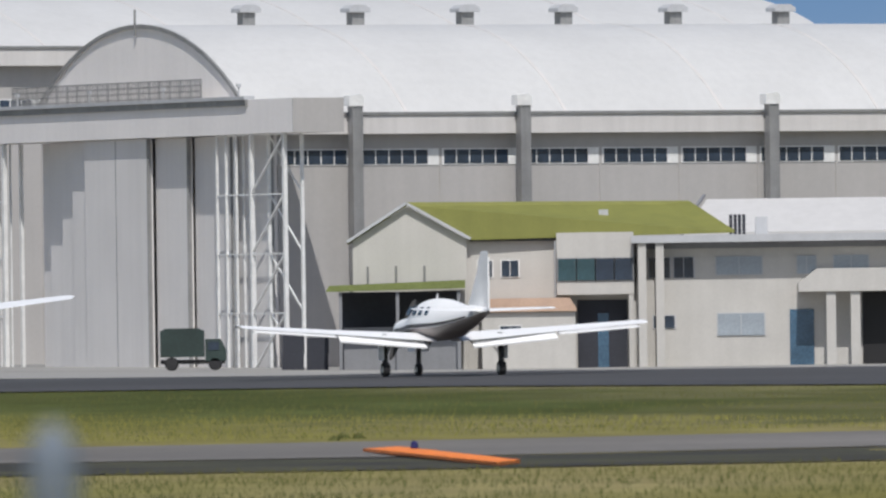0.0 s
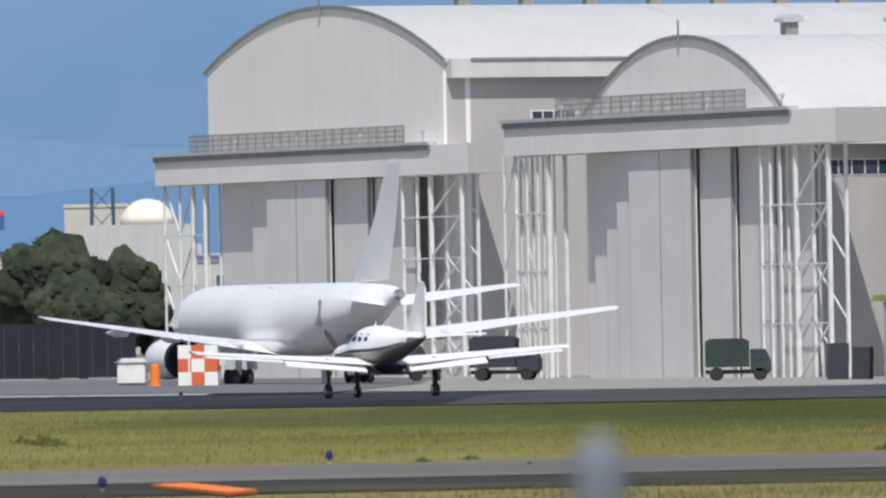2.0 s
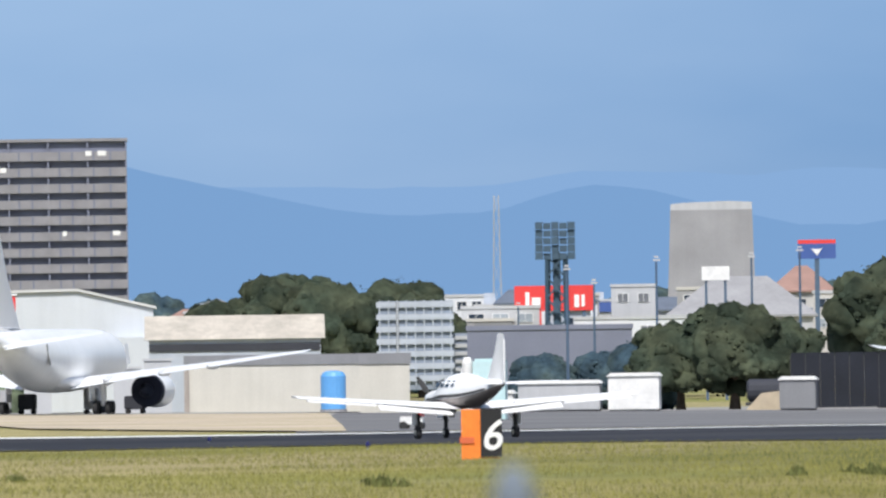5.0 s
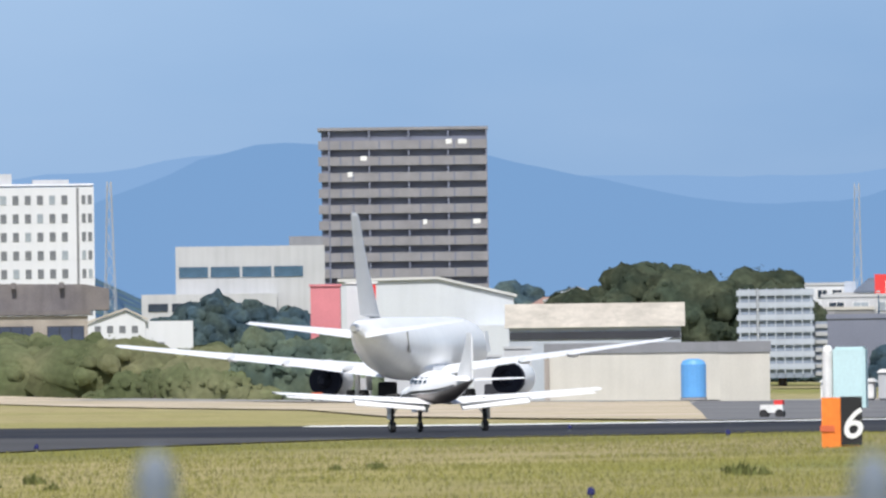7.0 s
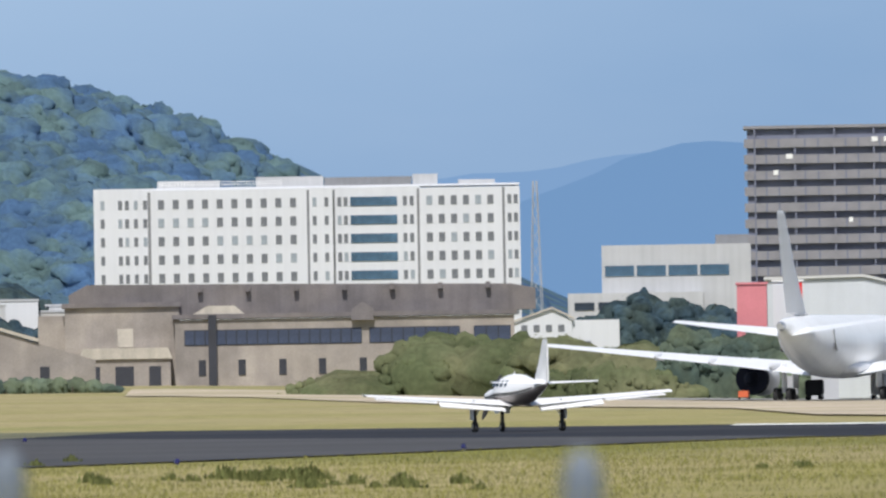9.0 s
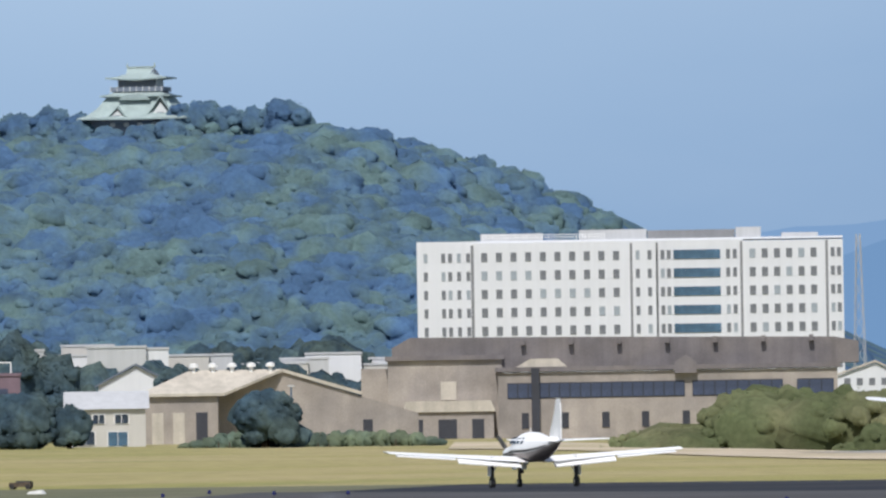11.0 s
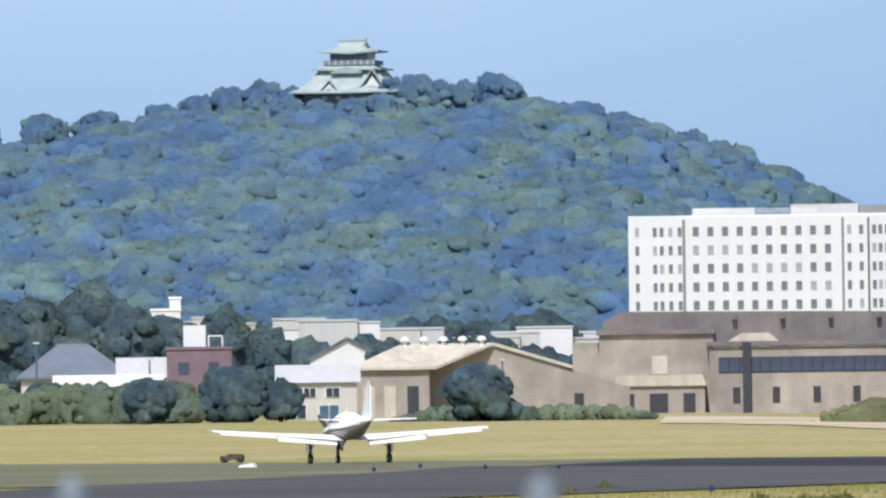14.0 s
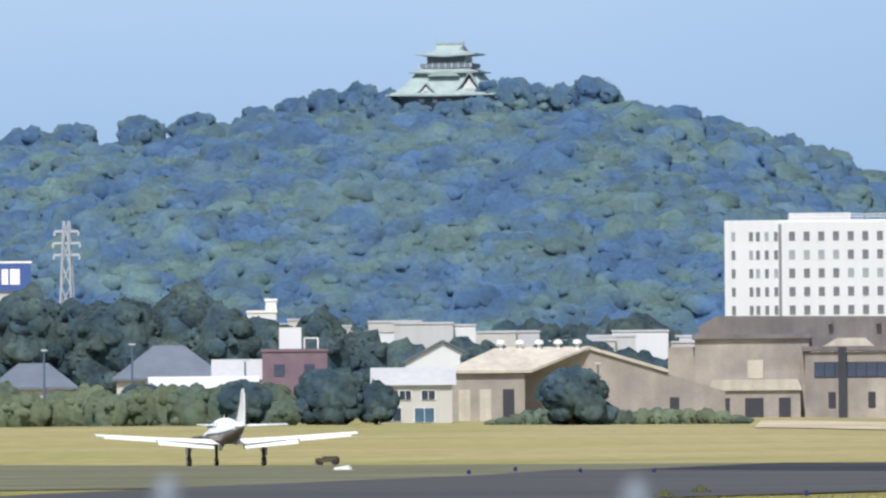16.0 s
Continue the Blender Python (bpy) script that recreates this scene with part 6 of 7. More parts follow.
    # grey block beside the tower
    g = thing("grey_block", pose(-291, 1900, 0, 0, 0, bearing(-291, 1900)), "pale grey office block with a ribbon window", "building")
    part("wall", boxes((-11.3, 11.3, 0, 14, 0, 19.8)), LIGHTGREY, g)
    part("penthouse", boxes((6.0, 11.0, 3, 10, 19.804, 21.2)), GREYWALL, g)
    part("lower_wing", boxes((-16.5, 4, -3, -0.004, 0, 12.6)), LIGHTGREY, g)
    for k in range(4):
        pane_ob("ribbon_window", g, -8.6 + k * 4.8, -0.02, 15.9, 4.4, 1.6, GLASSBLUE, 0.1)
    for k in range(5):
        pane_ob("ribbon_window", g, -14 + k * 3.6, -3.02, 10.6, 3.0, 1.2, GLASS, 0.1)
    lattice("radio_mast", -378.3, 2300, 0, 35.5, 2.6, 0.7, 12, "pale lattice radio mast beside the white building", "mast", LIGHTGREY, 0.12)
    lattice("power_pylon", -612, 2400, 0, 38.4, 3.8, 1.0, 9, "white steel power pylon with three cross arms", "pylon", HAZEPALE, 0.34, ((31.8, 2.6), (34.1, 2.7), (36.4, 2.4)))
    s = thing("roadside_store", pose(-494.5, 1900, 0, 0, 0, bearing(-494.5, 1900)), "dark topped store with white lettering bars", "building")
    part("wall", boxes((-7, 4.5, 0, 12, 0, 20.3)), LIGHTGREY, s)
    part("sign_band", boxes((-7.2, 4.1, -0.3, -0.004, 20.304, 24.6)), NAVY, s)
    part("trim", boxes((-7.2, 4.3, -0.35, -0.304, 24.604, 24.9)), LETTERWHITE, s)
    for x0, x1 in ((-3.4, -2.2), (-1.9, -0.8), (-0.4, 0.6), (0.9, 2.4)):
        part("bar", boxes((x0, x1, -0.4, -0.31, 21.3, 23.7)), LETTERWHITE, s)
    for x in (-6.0, -1.2):
        part("mast", boxes((x - 0.12, x + 0.12, 1, 1.3, 24.0, 29.2)), LIGHTGREY, s)


GLASSWIN = mat("grey_window_glass", (0.16, 0.17, 0.19), 0.3, vary=0.25, scale=0.3)


def factory():
    # tan factory with a dark window band
    t = thing("tan_factory", pose(-243, 1350, 0.2, 0, 0, bearing(-243, 1350)), "weathered tan factory with a dark window band", "factory")
    part("wall", boxes((-18.5, 18.2, 0, 20, 0, 7.5)), TAN, t)
    part("cornice", boxes((-18.8, 18.5, -0.35, 20, 7.604, 8.1)), TANROOF, t)
    part("roof", fix(prism(bmesh.new(), [(-30, 8.104), (20.6, 8.104), (20.6, 10.4), (18, 10.9), (-8, 11.3), (-28, 11.5), (-30, 10.4)], 3, 20)), TANROOF, t)
    for k in range(7):
        part("roof_vent", boxes((-16 + k * 5.2, -15.5 + k * 5.2, 2.2, 2.996, 10.5, 11.15)), TANROOF, t)
    part("roof_light", fix(prism(bmesh.new(), [(-16.5, 8.12), (-11, 8.12), (-12, 9.0), (-15, 9.0)], 0.5, 2.9)), PALEROOF, t)
    for x, ww in ((-7.9, 19.2), (7.4, 9.8), (15.8, 4.0)):
        f = part("window_band", boxes((x - ww / 2, x + ww / 2, -0.06, -0.004, 4.7, 6.4)), SHADOWGREY, t)
        n = int(ww / 1.1)
        for k in range(n):
            pane_ob("pane", f, x - ww / 2 + ww * (k + 0.5) / n, -0.064, 5.55, ww / n - 0.12, 1.5, FACTORYGLASS, 0.03)
    for x in (-15.6, -11.3, -6.9, -2.6, 1.8):
        pane_ob("slot_window", t, x, -0.004, 2.3, 0.8, 1.7, SHADOWGREY, 0.08)
    part("downpipe", boxes((-14.9, -14.0, -0.7, -0.11, 0, 8.0)), SHADOWGREY, t, "dark grey downpipe shaft")
    part("dormer", fix(prism(bmesh.new(), [(0.6, 7.2), (3.0, 7.2), (3.0, 8.4), (1.8, 9.2), (0.6, 8.4)], -0.8, 2)), TANROOF, t)
    a = thing("factory_annex", pose(-268, 1348, 0.2, 0, 0, bearing(-268, 1348)), "tan factory annex with a pale porch roof", "factory")
    part("wall", boxes((-5.5, 6.9, 0.02, 16, 0, 9.0)), TAN, a)
    part("cornice", boxes((-5.8, 7.1, -0.4, 16, 9.004, 9.5)), TANROOF, a)
    part("side_bay", boxes((-8.4, -5.51, 1, 16, 0, 8.2)), TAN, a)
    part("porch_roof", fix(prism(bmesh.new(), [(-4.0, 3.4), (6.1, 3.4), (5.6, 4.6), (-3.6, 4.6)], -2.6, -0.004)), PALEROOF, a)
    part("porch_wall", boxes((-3.8, 5.9, -2.3, -2.0, 0, 3.39)), TAN, a)
    for x, ww in ((-2.4, 1.3), (0.9, 2.0), (4.2, 1.3)):
        # dark slabs on the porch wall hold the shade of its openings
        part("opening_shade", boxes((x - ww / 2, x + ww / 2, -2.36, -2.304, 0, 2.6)), SHADOWGREY, a)
    part("panel_joint", boxes((0.2, 1.9, -0.08, -0.004, 4.7, 6.7)), PALEROOF, a)
    # gabled store with roof vents
    g = thing("gabled_store", pose(-276, 1300, 0.35, 0, 0, bearing(-276, 1300)), "tan gabled store with a pale roof and round vents", "building")
    part("front_wall", boxes((-13.6, -5.9, -9, 8, 0, 5.5)), TAN, g)
    part("gable_wall", fix(prism(bmesh.new(), [(-5.85, 0), (15, 0), (15, 3.2), (8.5, 5.2), (0.8, 7.7), (-5.85, 5.5)], -4, 0)), TAN, g)
    bm = bmesh.new()
    ring_loft(bm, [[(-14.2, -9.5, 5.3), (-5.2, -9.5, 5.3), (0.9, -4.3, 7.75), (-8.8, -4.3, 7.75)], [(-14.2, -9.5, 5.6), (-5.2, -9.5, 5.6), (0.9, -4.3, 8.0), (-8.8, -4.3, 8.0)]])
    part("roof", fix(bm), PALEROOF, g)
    part("roof", fix(prism(bmesh.new(), [(0.8, 7.7), (9, 5.2), (9.2, 5.5), (0.8, 8.05)], -4.3, 6)), PALEROOF, g)
    for k in range(5):
        v = part("roof_vent", fix(tube(bmesh.new(), [(0, 0.22), (0.5, 0.22), (0.55, 0.5), (0.9, 0.42), (1.0, 0.1)], "z", 12)), STEELWHITE, g)
        v.location = (-8.4 + k * 2.0, -4.6, 7.75)
    for x in (-12.2, -10.0, -7.6):
        part("stain_door", boxes((x - 0.6, x + 0.6, -9.06, -9.004, 0, 3.6)), SHADOWGREY if x == -7.6 else PALEROOF, g)
    # dark pane painted as the shade of an opening
    pane_ob("opening_shade", g, 9.7, -4.0, 1.6, 1.0, 2.0, SHADOWGREY, 0.06)
    # cream villa
    v = thing("cream_villa", pose(-230.4, 1420, 0, 0, 0, bearing(-230.4, 1420)), "white two-storey villa with a low gable", "house")
    part("wall", fix(prism(bmesh.new(), [(-6.2, 0), (0.8, 0), (0.8, 7.3), (-1.4, 8.4), (-6.2, 6.8)], 0, 8)), WHITEWALL, v)
    part("wing", boxes((0.81, 6.2, 0.4, 8, 0, 7.2)), WHITEWALL, v)
    part("roof", fix(prism(bmesh.new(), [(-6.5, 6.8), (-1.4, 8.5), (1.1, 7.3), (1.1, 7.5), (-1.4, 8.75), (-6.5, 7.0)], -0.3, 8)), PALEROOF, v)
    for k in range(4):
        pane_ob("window", v, -4.6 + k * 1.4, 0, 6.3, 0.7, 0.8, GLASSWIN, 0.05)
        pane_ob("window", v, -5.2 + k * 2.6, 0, 4.4, 0.7, 0.8, GLASSWIN, 0.05)


def village():
    z = 0.5
    house("cottage", -284.4, -276.6, 1240, z, 4.4, 6.2, 9, CREAM, LIGHTGREY, "cream cottage with a pale grey sheet roof", "house", windows=((-283.2, 3.4, 1.0, 0.9, GLASS), (-281.3, 3.4, 1.2, 0.9, GLASS), (-279.0, 3.4, 1.4, 0.9, GLASS), (-282.6, 1.5, 1.8, 1.3, GLASS), (-279.4, 1.4, 2.0, 1.4, GLASSBLUE)))
    house("white_house", -322.0, -313.4, 1420, z, 7.3, 9.6, 10, WHITEWALL, TILEBLUE, "white house with a shallow grey gable", "house", gable=True)
    b = block("brick_house", -303.1, -296.4, 1270, z, 8.3, 8, BRICKRED, "red brick house with white roof structures", "house", 0.3, BRICKRED)
    for x, zz in ((-1.6, 5.6), (1.5, 5.6), (-1.6, 2.8), (1.5, 2.8)):
        pane_ob("window", b, x, -0.004, zz, 1.1, 1.2, FACTORYGLASS, 0.05)
    part("roof_room", boxes((-1.6, 0.7, 1, 4, 7.804, 10.0)), WHITEWALL, b)
    part("roof_frame", fix(beam(beam(beam(bmesh.new(), (1.0, 1, 7.8), (1.0, 1, 8.9), 0.15), (2.4, 1, 7.8), (2.4, 1, 8.9), 0.15), (1.0, 1, 8.9), (2.4, 1, 8.9), 0.15)), STEELWHITE, b)
    house("long_house", -307.3, -296.9, 1240, z, 4.3, 5.5, 8, CREAM, WHITEWALL, "low house with a bright white roof", "house")
    hip("tiled_house", -323.5, -312.5, 1290, z, 5.2, 8.9, 9, 1.6, CREAM, TILEBLUE, "house with a blue-grey hipped tile roof", "house")
    hip("tiled_house", -339.5, -331.0, 1300, z, 4.4, 7.2, 9, 1.6, CREAM, TILEBLUE, "house with a dark blue-grey hipped roof", "house")
    house("small_house", -308.6, -303.2, 1272, z, 5.2, 7.3, 7, WHITEWALL, LIGHTGREY, "small white house among shrubs", "house")
    block("white_block", -374.3, -370.6, 1560, z, 14.4, 6, WHITEWALL, "small white block above the trees", "building", 0.3, STEELWHITE)
    block("white_block", -372.4, -371.0, 1562, z, 15.9, 3, WHITEWALL, "slim white stair tower", "building", 0.3, STEELWHITE)
    rng = random.Random(3)
    for k in range(16):
        x = -371 + k * 4.0 + rng.uniform(-1.5, 1.5)
        y = 1690 + rng.uniform(0, 20) + 3 * k
        block("town_block", x * y / 1560 - rng.uniform(2.5, 6), x * y / 1560 + 3, y, z, rng.uniform(12.2, 14.6) if k < 7 else rng.uniform(10.5, 12.6), 8, (WHITEWALL, CREAM, LIGHTGREY)[k % 3], "pale house block at the foot of the hill", "building", 0.3, LIGHTGREY)
    for x, y, t in ((-322.5, 1255, 8.8), (-312.0, 1250, 9.3), (-299, 1245, 7.5), (-270, 1280, 7.0)):
        light_mast(x, y, t, "thin utility pole among houses", 1)


def castle():
    z0 = 93.0
    t = thing("castle_keep", pose(-865, 3880, z0), "Japanese castle keep with verdigris green tiled roofs", "castle")
    def roof(name, z, w, d, w2, d2, h, sag=0.25):
        """A flared hipped roof: wide eaves at z, narrow top at z + h."""
        bm = bmesh.new()
        rings = []
        for f in (0.0, 0.25, 0.6, 1.0):
            g = f ** 0.8
            ww, dd = w + (w2 - w) * g, d + (d2 - d) * g
            hh = h * f ** 1.5
            ring = []
            for sx, sy in ((-1, -1), (0, -1), (1, -1), (1, 1), (0, 1), (-1, 1)):
                lift = sag * (1 - f) * (1 if sx else 0)
                ring.append((sx * ww, sy * dd, z + hh + lift))
            rings.append(ring)
        ring_loft(bm, [[(x, y, q - 0.45) for x, y, q in rings[0]]] + rings)
        return part(name, fix(bm), COPPER, t)
    part("base_storey", boxes((-15.6, 11.0, -9, 9, -1.5, 4.9)), CASTLEDARK, t)
    part("stone_base", fix(prism(bmesh.new(), [(-14, -8), (14, -8), (12, -1.504), (-12, -1.504)], -11, 11)), CONCRETE, t)
    for k in range(5):
        part("plaster_band", boxes((-8 + k * 4.4, -6.4 + k * 4.4, -9.1, -9.004, 2.6, 3.8)), CASTLEWALL, t)
    roof("lower_roof", 5.0, 17.6, 14.0, 9.5, 7, 6.8)
    part("mid_storey", boxes((-8.6, 8.6, -6.6, 6.6, 5, 13.0)), CASTLEWALL, t)
    # pointed gables on the lower roof, the large one with a flared verge
    for x, w, h, y0 in ((-5.0, 3.6, 3.4, -12.4), (8.6, 5.4, 6.6, -11.4)):
        bm = bmesh.new()
        for sx in (-1, 1):
            ring_loft(bm, [[(x + sx * w * f, y, 5.6 + h * (1 - f) ** 1.35 + d) for f in (0.0, 0.2, 0.45, 0.75, 1.0) for d in (0.0,)] + [(x + sx * w * f, y, 5.1 + h * (1 - f) ** 1.35) for f in (1.0, 0.75, 0.45, 0.2, 0.0)] for y in (y0, -5.5)])
        d = part("gable", fix(bm), COPPER, t)
        part("gable_face", fix(prism(bmesh.new(), [(x - w * 0.62, 5.2), (x + w * 0.62, 5.2), (x, 5.2 + h * 0.72)], y0 + 0.5, y0 + 0.9)), CASTLEWALL, d)
        part("gable_lattice", boxes((x - w * 0.22, x + w * 0.22, y0 + 0.4, y0 + 0.496, 5.4, 5.4 + h * 0.22)), CASTLEDARK, d)
    part("curved_gable", fix(prism(bmesh.new(), [(-5 + 10 * i / 10, 11.2 + 1.7 * math.sin(math.pi * i / 10)) for i in range(11)] + [(5, 10.9), (-5, 10.9)], -9.6, -6)), COPPER, t)
    # low wing beside the keep
    part("annex_wall", boxes((11.1, 16.8, -7, 5, -1.5, 4.9)), CASTLEDARK, t)
    part("annex_roof", fix(ring_loft(bmesh.new(), [[(10.5, -8.6, 5.2), (18.6, -8.6, 5.5), (18.6, 6.4, 5.5), (10.5, 6.4, 5.2)], [(10.5, -8.6, 5.6), (18.6, -8.6, 5.9), (18.6, 6.4, 5.9), (10.5, 6.4, 5.6)], [(11.0, -1.6, 7.3), (16.6, -1.6, 7.2), (16.6, -0.8, 7.2), (11.0, -0.8, 7.3)]])), COPPER, t)
    for x in (12.0, 13.6, 15.2, 16.6):
        part("annex_post", boxes((x - 0.12, x + 0.12, -7.2, -7.004, -1.5, 5.0)), CASTLEWALL, t)
    # windows of the middle storey
    for k in range(5):
        part("slit_window", boxes((-6.6 + k * 3.2, -5.8 + k * 3.2, -6.7, -6.604, 8.6, 9.9)), CASTLEDARK, t)
    roof("middle_roof", 12.2, 11.2, 9.0, 7.0, 5.4, 1.5)
    part("top_rail", boxes((-8.4, 8.4, -6.4, 6.4, 13.6, 15.0)), CASTLEDARK, t)
    part("top_storey", boxes((-6.2, 6.2, -4.8, 4.8, 13.7, 17.6)), CASTLEWALL, t)
    part("top_opening", boxes((-6.0, 6.0, -4.9, -4.804, 14.6, 17.2)), CASTLEDARK, t)
    for k in range(9):
        part("rail_post", boxes((-8.3 + k * 2.05, -8.1 + k * 2.05, -6.55, -6.404, 13.6, 15.25)), CASTLEWALL, t)
    roof("top_roof", 17.4, 9.8, 7.6, 4.6, 3.0, 1.7, 0.7)
    upper = part("upper_roof", fix(ring_loft(bmesh.new(), [[(x, -3.2, 18.9), (x, -1.6, 19.7), (x, 0, 21.2), (x, 1.6, 19.7), (x, 3.2, 18.9)] for x in (-4.2, 4.6)])), COPPER, t)
    end = part("gable_end", fix(prism(bmesh.new(), [(-2.3, 18.95), (2.3, 18.95), (0, 20.9)], -0.2, 0.2)), CASTLEDARK, upper)
    end.matrix_local = pose(4.62, -0.9, 0, 0, 0, 62)
    part("ridge", boxes((-4.4, 4.7, -0.4, 0.4, 21.1, 21.6)), COPPER, t)
    for x in (-4.2, 4.5):
        part("ridge_finial", fix(tube(bmesh.new(), [(21.604, 0.4), (22.1, 0.3), (22.7, 0.05)], "z", 6, (x, 0, 0))), COPPER, t)


def hill_z(x, y):
    """The wooded hill: a ridge with its crest near y = 3880."""
    crest = np.interp(x, (-1500, -1300, -1160, -1010, -987, -945, -924, -908, -808, -780, -756, -738, -726, -713, -690, -650, -600), (20, 45, 74, 79, 79, 82, 88, 90, 88, 86, 78, 72, 67, 59, 46, 22, 4))
    f = (y - 3560) / 320
    shape = math.sin(min(1, max(0, f)) * math.pi / 2) ** 0.8 if y < 3880 else max(0, 1 - ((y - 3880) / 400) ** 2)
    return crest * shape + 9 * noise.noise((x * 0.016, y * 0.016, 1.7)) * shape * min(1, (3880 - y) / 90 if y < 3880 else 0)


def build_hill():
    """The hill and its forest canopy: one uneven sheet of rounded crowns, with loose leaf clumps all over it."""
    bm = bmesh.new()
    xs, ys = np.linspace(-1500, -600, 80), np.linspace(3555, 4200, 36)
    rows = [[bm.verts.new((x, y, hill_z(x, y) + 0.8)) for x in xs] for y in ys]
    for a, b in zip(rows, rows[1:]):
        for i in range(len(a) - 1):
            bm.faces.new((a[i], a[i + 1], b[i + 1], b[i]))
    h = part("ground_hill", fix(bm), HAZYHILLLEAF, smooth=True)
    tagged(h, "steep wooded hill above the town", "hill", kind="structure")
    rng = np.random.default_rng(4)
    # crowns side by side over the slope, each of one large and six smaller uneven lobes
    placed, lobes = {}, []
    for _ in range(14000):
        x, y = rng.uniform(-1060, -640), rng.uniform(3562, 3886)
        r = rng.choice((3.6, 5.0, 6.6, 8.4, 10.5), p=(0.22, 0.24, 0.24, 0.18, 0.12))
        land = hill_z(x, y)
        if land < 1.5 or (abs(x + 865) < 17 and y > 3862):
            continue
        cell = (int(x // 11), int(y // 11))
        near = [c for i in (-1, 0, 1) for j in (-1, 0, 1) for c in placed.get((cell[0] + i, cell[1] + j), ())]
        if any((x - a) ** 2 + (0.8 * (y - b)) ** 2 < (0.48 * (r + q)) ** 2 for a, b, q in near):
            continue
        placed.setdefault(cell, []).append((x, y, r))
        z = land - 0.25 * r + rng.uniform(-0.8, 0.8)
        lobes.append((x, y, z, r, 0.8 * r))
        for _ in range(6):
            a, q, f = rng.uniform(0, 6.28), r * rng.uniform(0.25, 0.5), rng.uniform(0.25, 0.75)
            lobes.append((x + f * r * math.cos(a), y + f * r * math.sin(a), z + 0.8 * r * math.sqrt(1 - f * f) - 0.45 * q, q, 0.72 * q))
    verts, quads, norms = clumps(lobes, rng, 0.65, 12, 5)
    tagged(fast_mesh("hill_forest", verts, np.zeros((0, 3), int), quads, norms, HAZYHILLLEAF), "dense broadleaf forest covering the hill", "forest", kind="stuff")
    # single trees that stand up from the crest
    crest_a = ((-851, 102.5, 15), (-843, 103.4, 15), (-835, 101.4, 14), (-827, 100.8, 13), (-816.5, 103.0, 21), (-884, 100.0, 17), (-893, 101.6, 18))
    crest_b = ((-902, 100.2, 18), (-912, 98.0, 18), (-924, 95.5, 15), (-945, 94.0, 18), (-963, 93.0, 19), (-985, 90.5, 22), (-1000, 90.0, 24), (-756, 84.0, 17), (-733, 73.0, 16))
    for k, (x, top_z, wide) in enumerate(crest_a + crest_b):
        foot = top_z - wide * 0.85
        tree(x, 3872, top_z - foot, wide, 100 + k, HAZYHILLLEAF, "dark tree standing above the hill crest", low=0.0, lobes_n=26, count=3500, size=1.0, z=foot)
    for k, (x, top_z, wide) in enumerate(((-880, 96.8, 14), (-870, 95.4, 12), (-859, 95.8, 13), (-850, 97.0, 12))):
        tree(x, 3853, wide * 0.85, wide, 130 + k, HAZYHILLLEAF, "dark tree below the castle walls", low=0.0, lobes_n=22, count=2000, size=1.0, z=top_z - wide * 0.85)


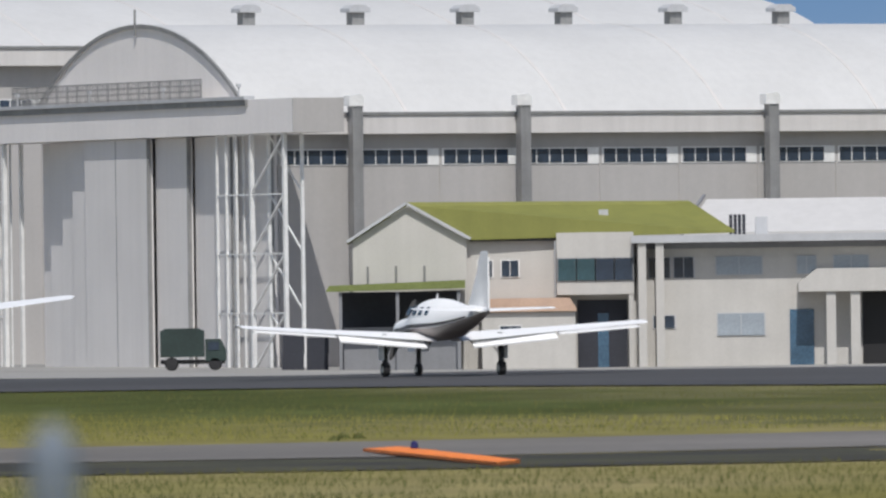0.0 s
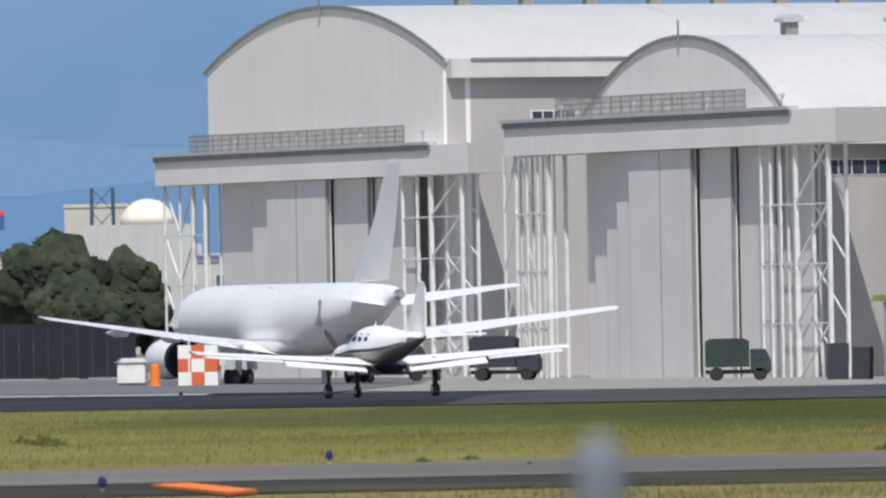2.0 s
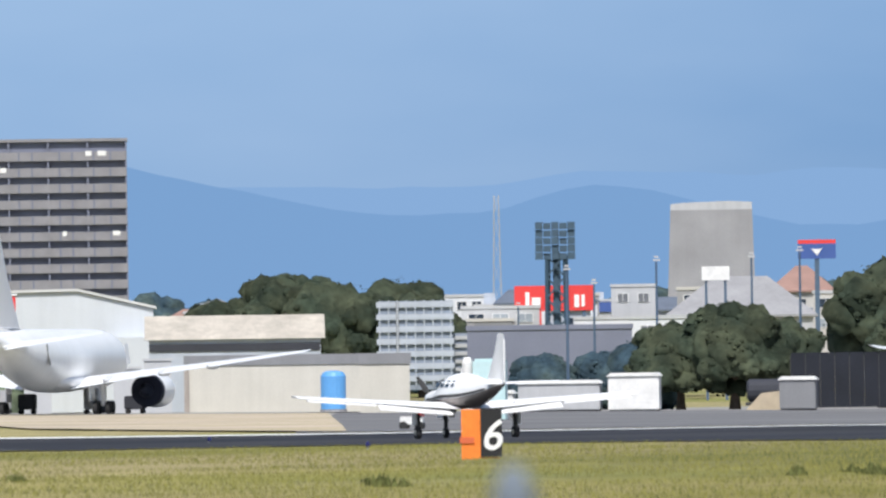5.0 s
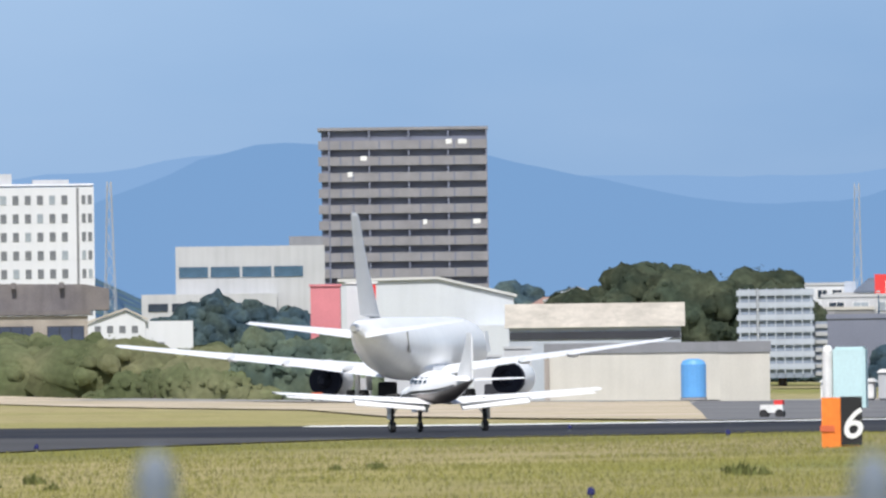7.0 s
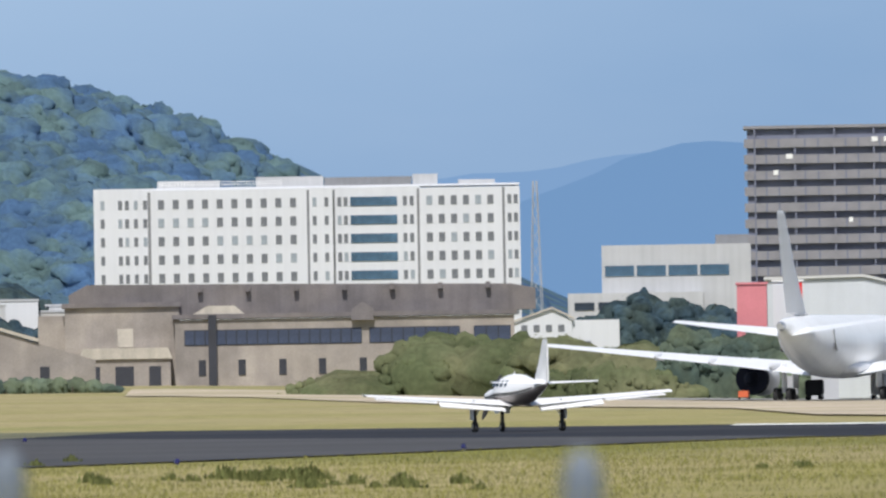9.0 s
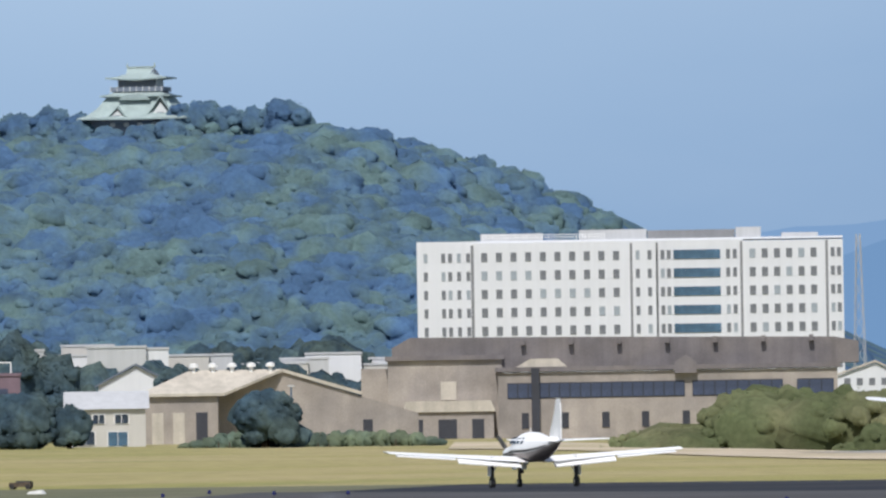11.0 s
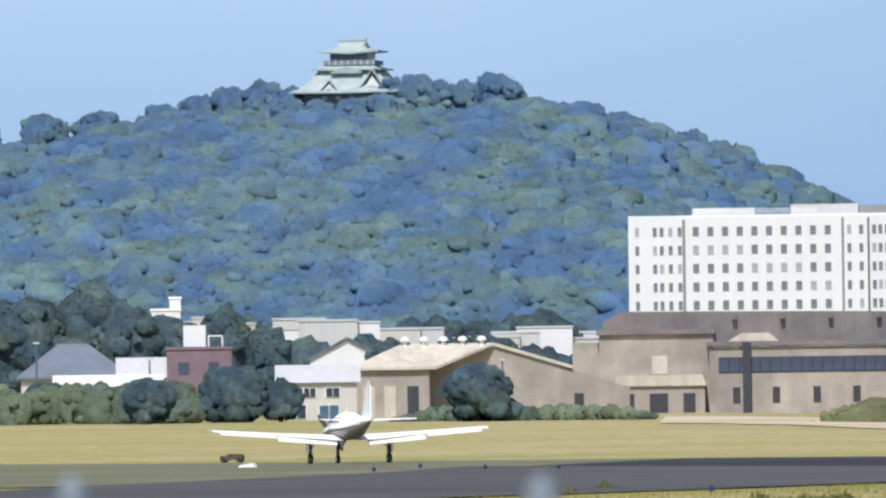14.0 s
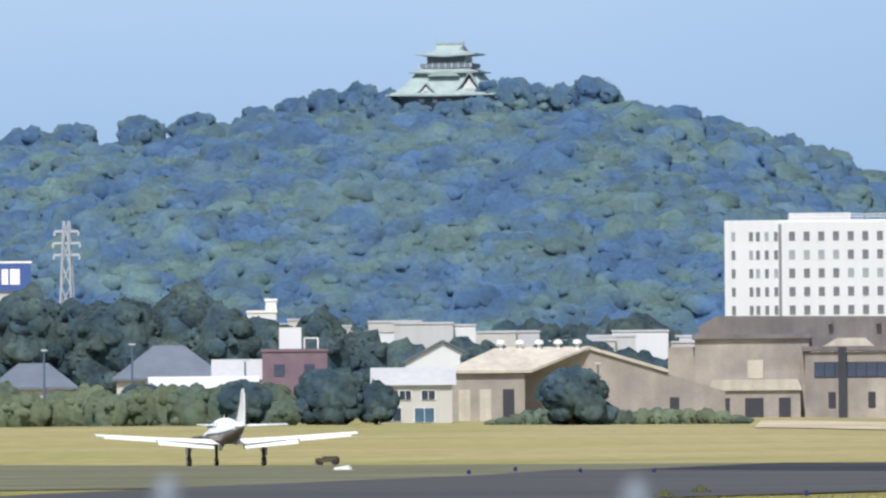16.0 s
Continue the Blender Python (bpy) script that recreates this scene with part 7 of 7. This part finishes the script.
def greenery():
    apron_trees = [(-85.0, 1150, 13.2, 12.5, LEAF), (-78.5, 1155, 11.6, 9.0, LEAF), (-81.5, 1140, 9.5, 8.5, LEAF), (-96.0, 1120, 9.5, 11.0, LEAF), (-101.0, 1122, 7.8, 9.5, LEAF), (-92.0, 1125, 8.0, 8.0, LEAF), (-105.0, 1130, 6.6, 8.0, HAZYLEAF)]
    park_trees = [(-177.4, 1412, 11.0, 14.5, LEAF), (-171.8, 1418, 13.8, 14.5, LEAF), (-165.5, 1412, 12.9, 14.5, LEAF), (-159.9, 1421, 13.4, 13.5, LEAF), (-155.9, 1410, 11.8, 10.5, LEAF), (-117, 1160, 5.0, 8, HAZYLEAF), (-112.0, 1165, 5.2, 8, HAZYLEAF)]
    village_trees = [(-342.5, 1350, 13.0, 11, HAZYLEAF), (-337.5, 1345, 13.8, 11, HAZYLEAF), (-331, 1350, 14.6, 12, HAZYLEAF), (-325.5, 1345, 12.4, 9, HAZYLEAF), (-347.5, 1345, 14.4, 12, HAZYLEAF), (-354, 1345, 13.2, 12, HAZYLEAF), (-318.5, 1360, 11.8, 9, HAZYLEAF), (-314.5, 1365, 9.8, 7, HAZYLEAF), (-308, 1400, 8.5, 7, HAZYLEAF)]
    field_trees = [(-283.5, 1180, 4.4, 6.4, HAZYLEAF), (-281.0, 1205, 5.4, 8.5, HAZYLEAF), (-277.0, 1208, 4.2, 5.5, HAZYLEAF), (-288, 1210, 4.0, 6, HAZYHEDGE), (-349, 1460, 11.5, 11, HAZYLEAF), (-343, 1465, 9.5, 9, HAZYLEAF), (-302, 1215, 4.2, 5.5, HAZYLEAF), (-251.5, 1180, 5.4, 8.6, HAZYLEAF)]
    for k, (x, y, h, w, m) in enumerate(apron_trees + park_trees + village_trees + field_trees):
        low = 0.02 if h < 7 else 0.15
        tree(x, y, h, w, k + 1, m, "broad dark green tree with a dense rounded crown" if h > 7 else "low rounded green tree at the field edge", low=low, count=12000 if h > 7 else 6500, size=0.56 if h > 7 else 0.4)
    hedge("shrub_bank", -209.5, -168.5, 1150, 6.3, 8, 31, "long green overgrown bank behind the field", BANK, 26000, 0.45, 0.15, z=-1.4, lumps=5)
    hedge("shrub_bank", -186, -170, 1120, 3.2, 4, 32, "low green scrub before the bank", BANK, 7000, 0.42, z=-1.2)
    hedge("shrub_bank", -172.5, -160.5, 1124, 6.6, 4, 39, "green scrub before the red container", HAZYHEDGE, 8000, 0.45, 0.6, z=-1.2)
    hedge("hedgerow", -345, -283, 1195, 3.7, 6, 33, "uneven green hedgerow along the field edge", HAZYHEDGE, 24000, 0.4, 0.6)
    hedge("hedgerow", -262, -236, 1190, 1.5, 4, 34, "low green scrub before the factory", HAZYHEDGE, 7000, 0.3, 0.4)
    hedge("hedgerow", -196, -160, 1500, 8.0, 8, 35, "dark trees behind the grey block", HAZYLEAF, 7000, 0.5, 0.5)
    hedge("hedgerow", -274, -253, 1700, 10.0, 8, 36, "dark trees between the town blocks", HAZYLEAF, 7000, 0.55, 0.5)
    hedge("tree_belt", -402, -332, 1650, 10.6, 8, 40, "dark trees before the house blocks", HAZYLEAF, 14000, 0.5, 0.7, z=0.0)
    hedge("tree_belt", -480, -350, 1760, 12.6, 14, 37, "belt of dark trees at the foot of the hill", HAZYLEAF, 26000, 0.6, 0.6)
    hedge("tree_belt", -330, -120, 2050, 13.0, 14, 38, "far belt of dark trees behind the town", HAZYLEAF, 26000, 0.65, 0.6)


def grass_detail():
    """Tall blades and weeds along the strips nearest to the camera."""
    rng = np.random.default_rng(9)
    def blades(name, n, area, size, material, label, dry=False):
        verts, faces = [], []
        while len(faces) < n:
            az, d = rng.uniform(-2.6, 15.4), rng.uniform(*area)
            x, y = -d * math.sin(radians(az)), d * math.cos(radians(az))
            if dry and d + 1.25 * x > 298 and x > -24:
                continue
            if keep(x, y) and noise.noise((x * 0.12, y * 0.12, 5)) > rng.uniform(-0.6, 0.4):
                z = ground_z(x, y)
                h, w = size * rng.uniform(0.5, 1.3), size * rng.uniform(0.12, 0.3)
                lean = rng.normal(size=2) * h * 0.3
                k = len(verts)
                verts += [(x - w / 2, y, z), (x + w / 2, y, z), (x + lean[0], y + lean[1], z + h)]
                faces.append((k, k + 1, k + 2))
        up = np.tile((0.0, 0.0, 1.0), (len(verts), 1)) + rng.normal(size=(len(verts), 3)) * 0.15
        tagged(fast_mesh(name, verts, faces, np.zeros((0, 4), int), up, material), label, "grass", kind="stuff")
    def keep(x, y):
        # not on the road, the soil strip or the runway
        road = y - (244 - 0.0 + 0.64 * x) if x < 9 else y - (244 + 0.6 * (x - 9))
        if -26 < road < 22:
            return False
        near = np.interp(-x, (-75, -42, -12, 16, 30, 47, 62, 66.5, 72.5, 80, 110), (292, 322, 352, 374, 392, 424, 436, 385, 350, 325, 300))
        return y < near - 2
    blades("grass_tufts", 32000, (170, 436), 0.1, BLADE, "uneven green and yellow grass tufts")
    blades("dry_grass_tufts", 40000, (235, 436), 0.11, STRAW, "dry yellow grass heads above the turf", True)
    rng2 = random.Random(8)
    spots = []
    # loose groups of low weeds: bearing, distance, number, spread along the strip
    for az, d, n, wide in ((4.4, 294, 5, 0.22), (6.6, 290, 3, 0.2), (0.5, 268, 3, 0.12), (2.3, 258, 3, 0.3), (10.9, 312, 18, 0.6), (10.0, 292, 12, 0.4), (8.2, 318, 3, 0.3), (11.7, 370, 2, 0.3)):
        for _ in range(n):
            spots.append((az + rng2.uniform(-wide, wide), d + rng2.gauss(0, 5), rng2.uniform(0.2, 0.42) * (0.45 if d < 275 else 1.0)))
    for az, d, s in spots:
        x, y = -d * math.sin(radians(az)), d * math.cos(radians(az))
        t = thing("weed_clump", pose(x, y, ground_z(x, y)), "small green clump of weeds in the grass", "weed", "weed clumps")
        verts, faces = [], []
        for _ in range(46):
            a = rng2.uniform(0, 6.28)
            px, py = rng2.gauss(0, s * 0.5), rng2.gauss(0, s * 0.8)
            h = s * rng2.uniform(0.25, 1.0) * math.exp(-(px / (s * 1.1)) ** 2)
            r = s * rng2.uniform(0.04, 0.1)
            k = len(verts)
            verts += [(px - r, py, h * 0.1), (px + r, py + r, h * 0.2), (px + r * math.cos(a), py, h), (px - r * 1.4, py - r, h * 0.6)]
            faces += [(k, k + 1, k + 2), (k, k + 2, k + 3)]
        mesh_ob("leaves", verts, faces, WEED, t)
        part("stem", boxes((-0.01, 0.01, -0.01, 0.01, 0, s * 0.4)), WEED, t)


stores()
town()
far_blocks()
factory()
village()
castle()
build_hill()
greenery()
grass_detail()


# ---------------------------------------------------------------- what moves
def motions():
    # seconds, place of the main wheels, heading to the left of north
    way = [(0.0, -0.03, 389.0, 18.0), (1.5, -15.06, 409.7, 21.3), (3.5, -35.0, 443.6, 22.9), (5.0, -49.3, 460.4, 24.0), (7.3, -69.7, 489.0, 24.8),
           (9.0, -85.7, 515.9, 25.2), (10.2, -95.6, 526.4, 25.8), (12.5, -114.9, 552.2, 25.6), (14.5, -132.8, 581.0, 25.2), (16.0, -146.4, 605.5, 25.0)]
    rows = []
    for k in range(33):
        t = k / 2
        x, y, h = (float(np.interp(t, [w[0] for w in way], [w[i] for w in way])) for i in (1, 2, 3))
        p = pose(x, y, 0, 0, 0, h)
        q = p @ Vector((0, 0.45, 0))
        rows.append((t, pose(q.x, q.y, ground_z(x, y) + 0.03, 0, 0, h)))
    walk(PLANE, rows)
    walk(PROP, [(k / 10, pose(0, 3.6, 1.42, 0, 60 * k + 25, 0)) for k in range(161)])
    for w in WHEELS:
        c = w.location.copy()
        walk(w, [(k / 10, pose(*c, -70 * k, 0, 0)) for k in range(161)])


motions()
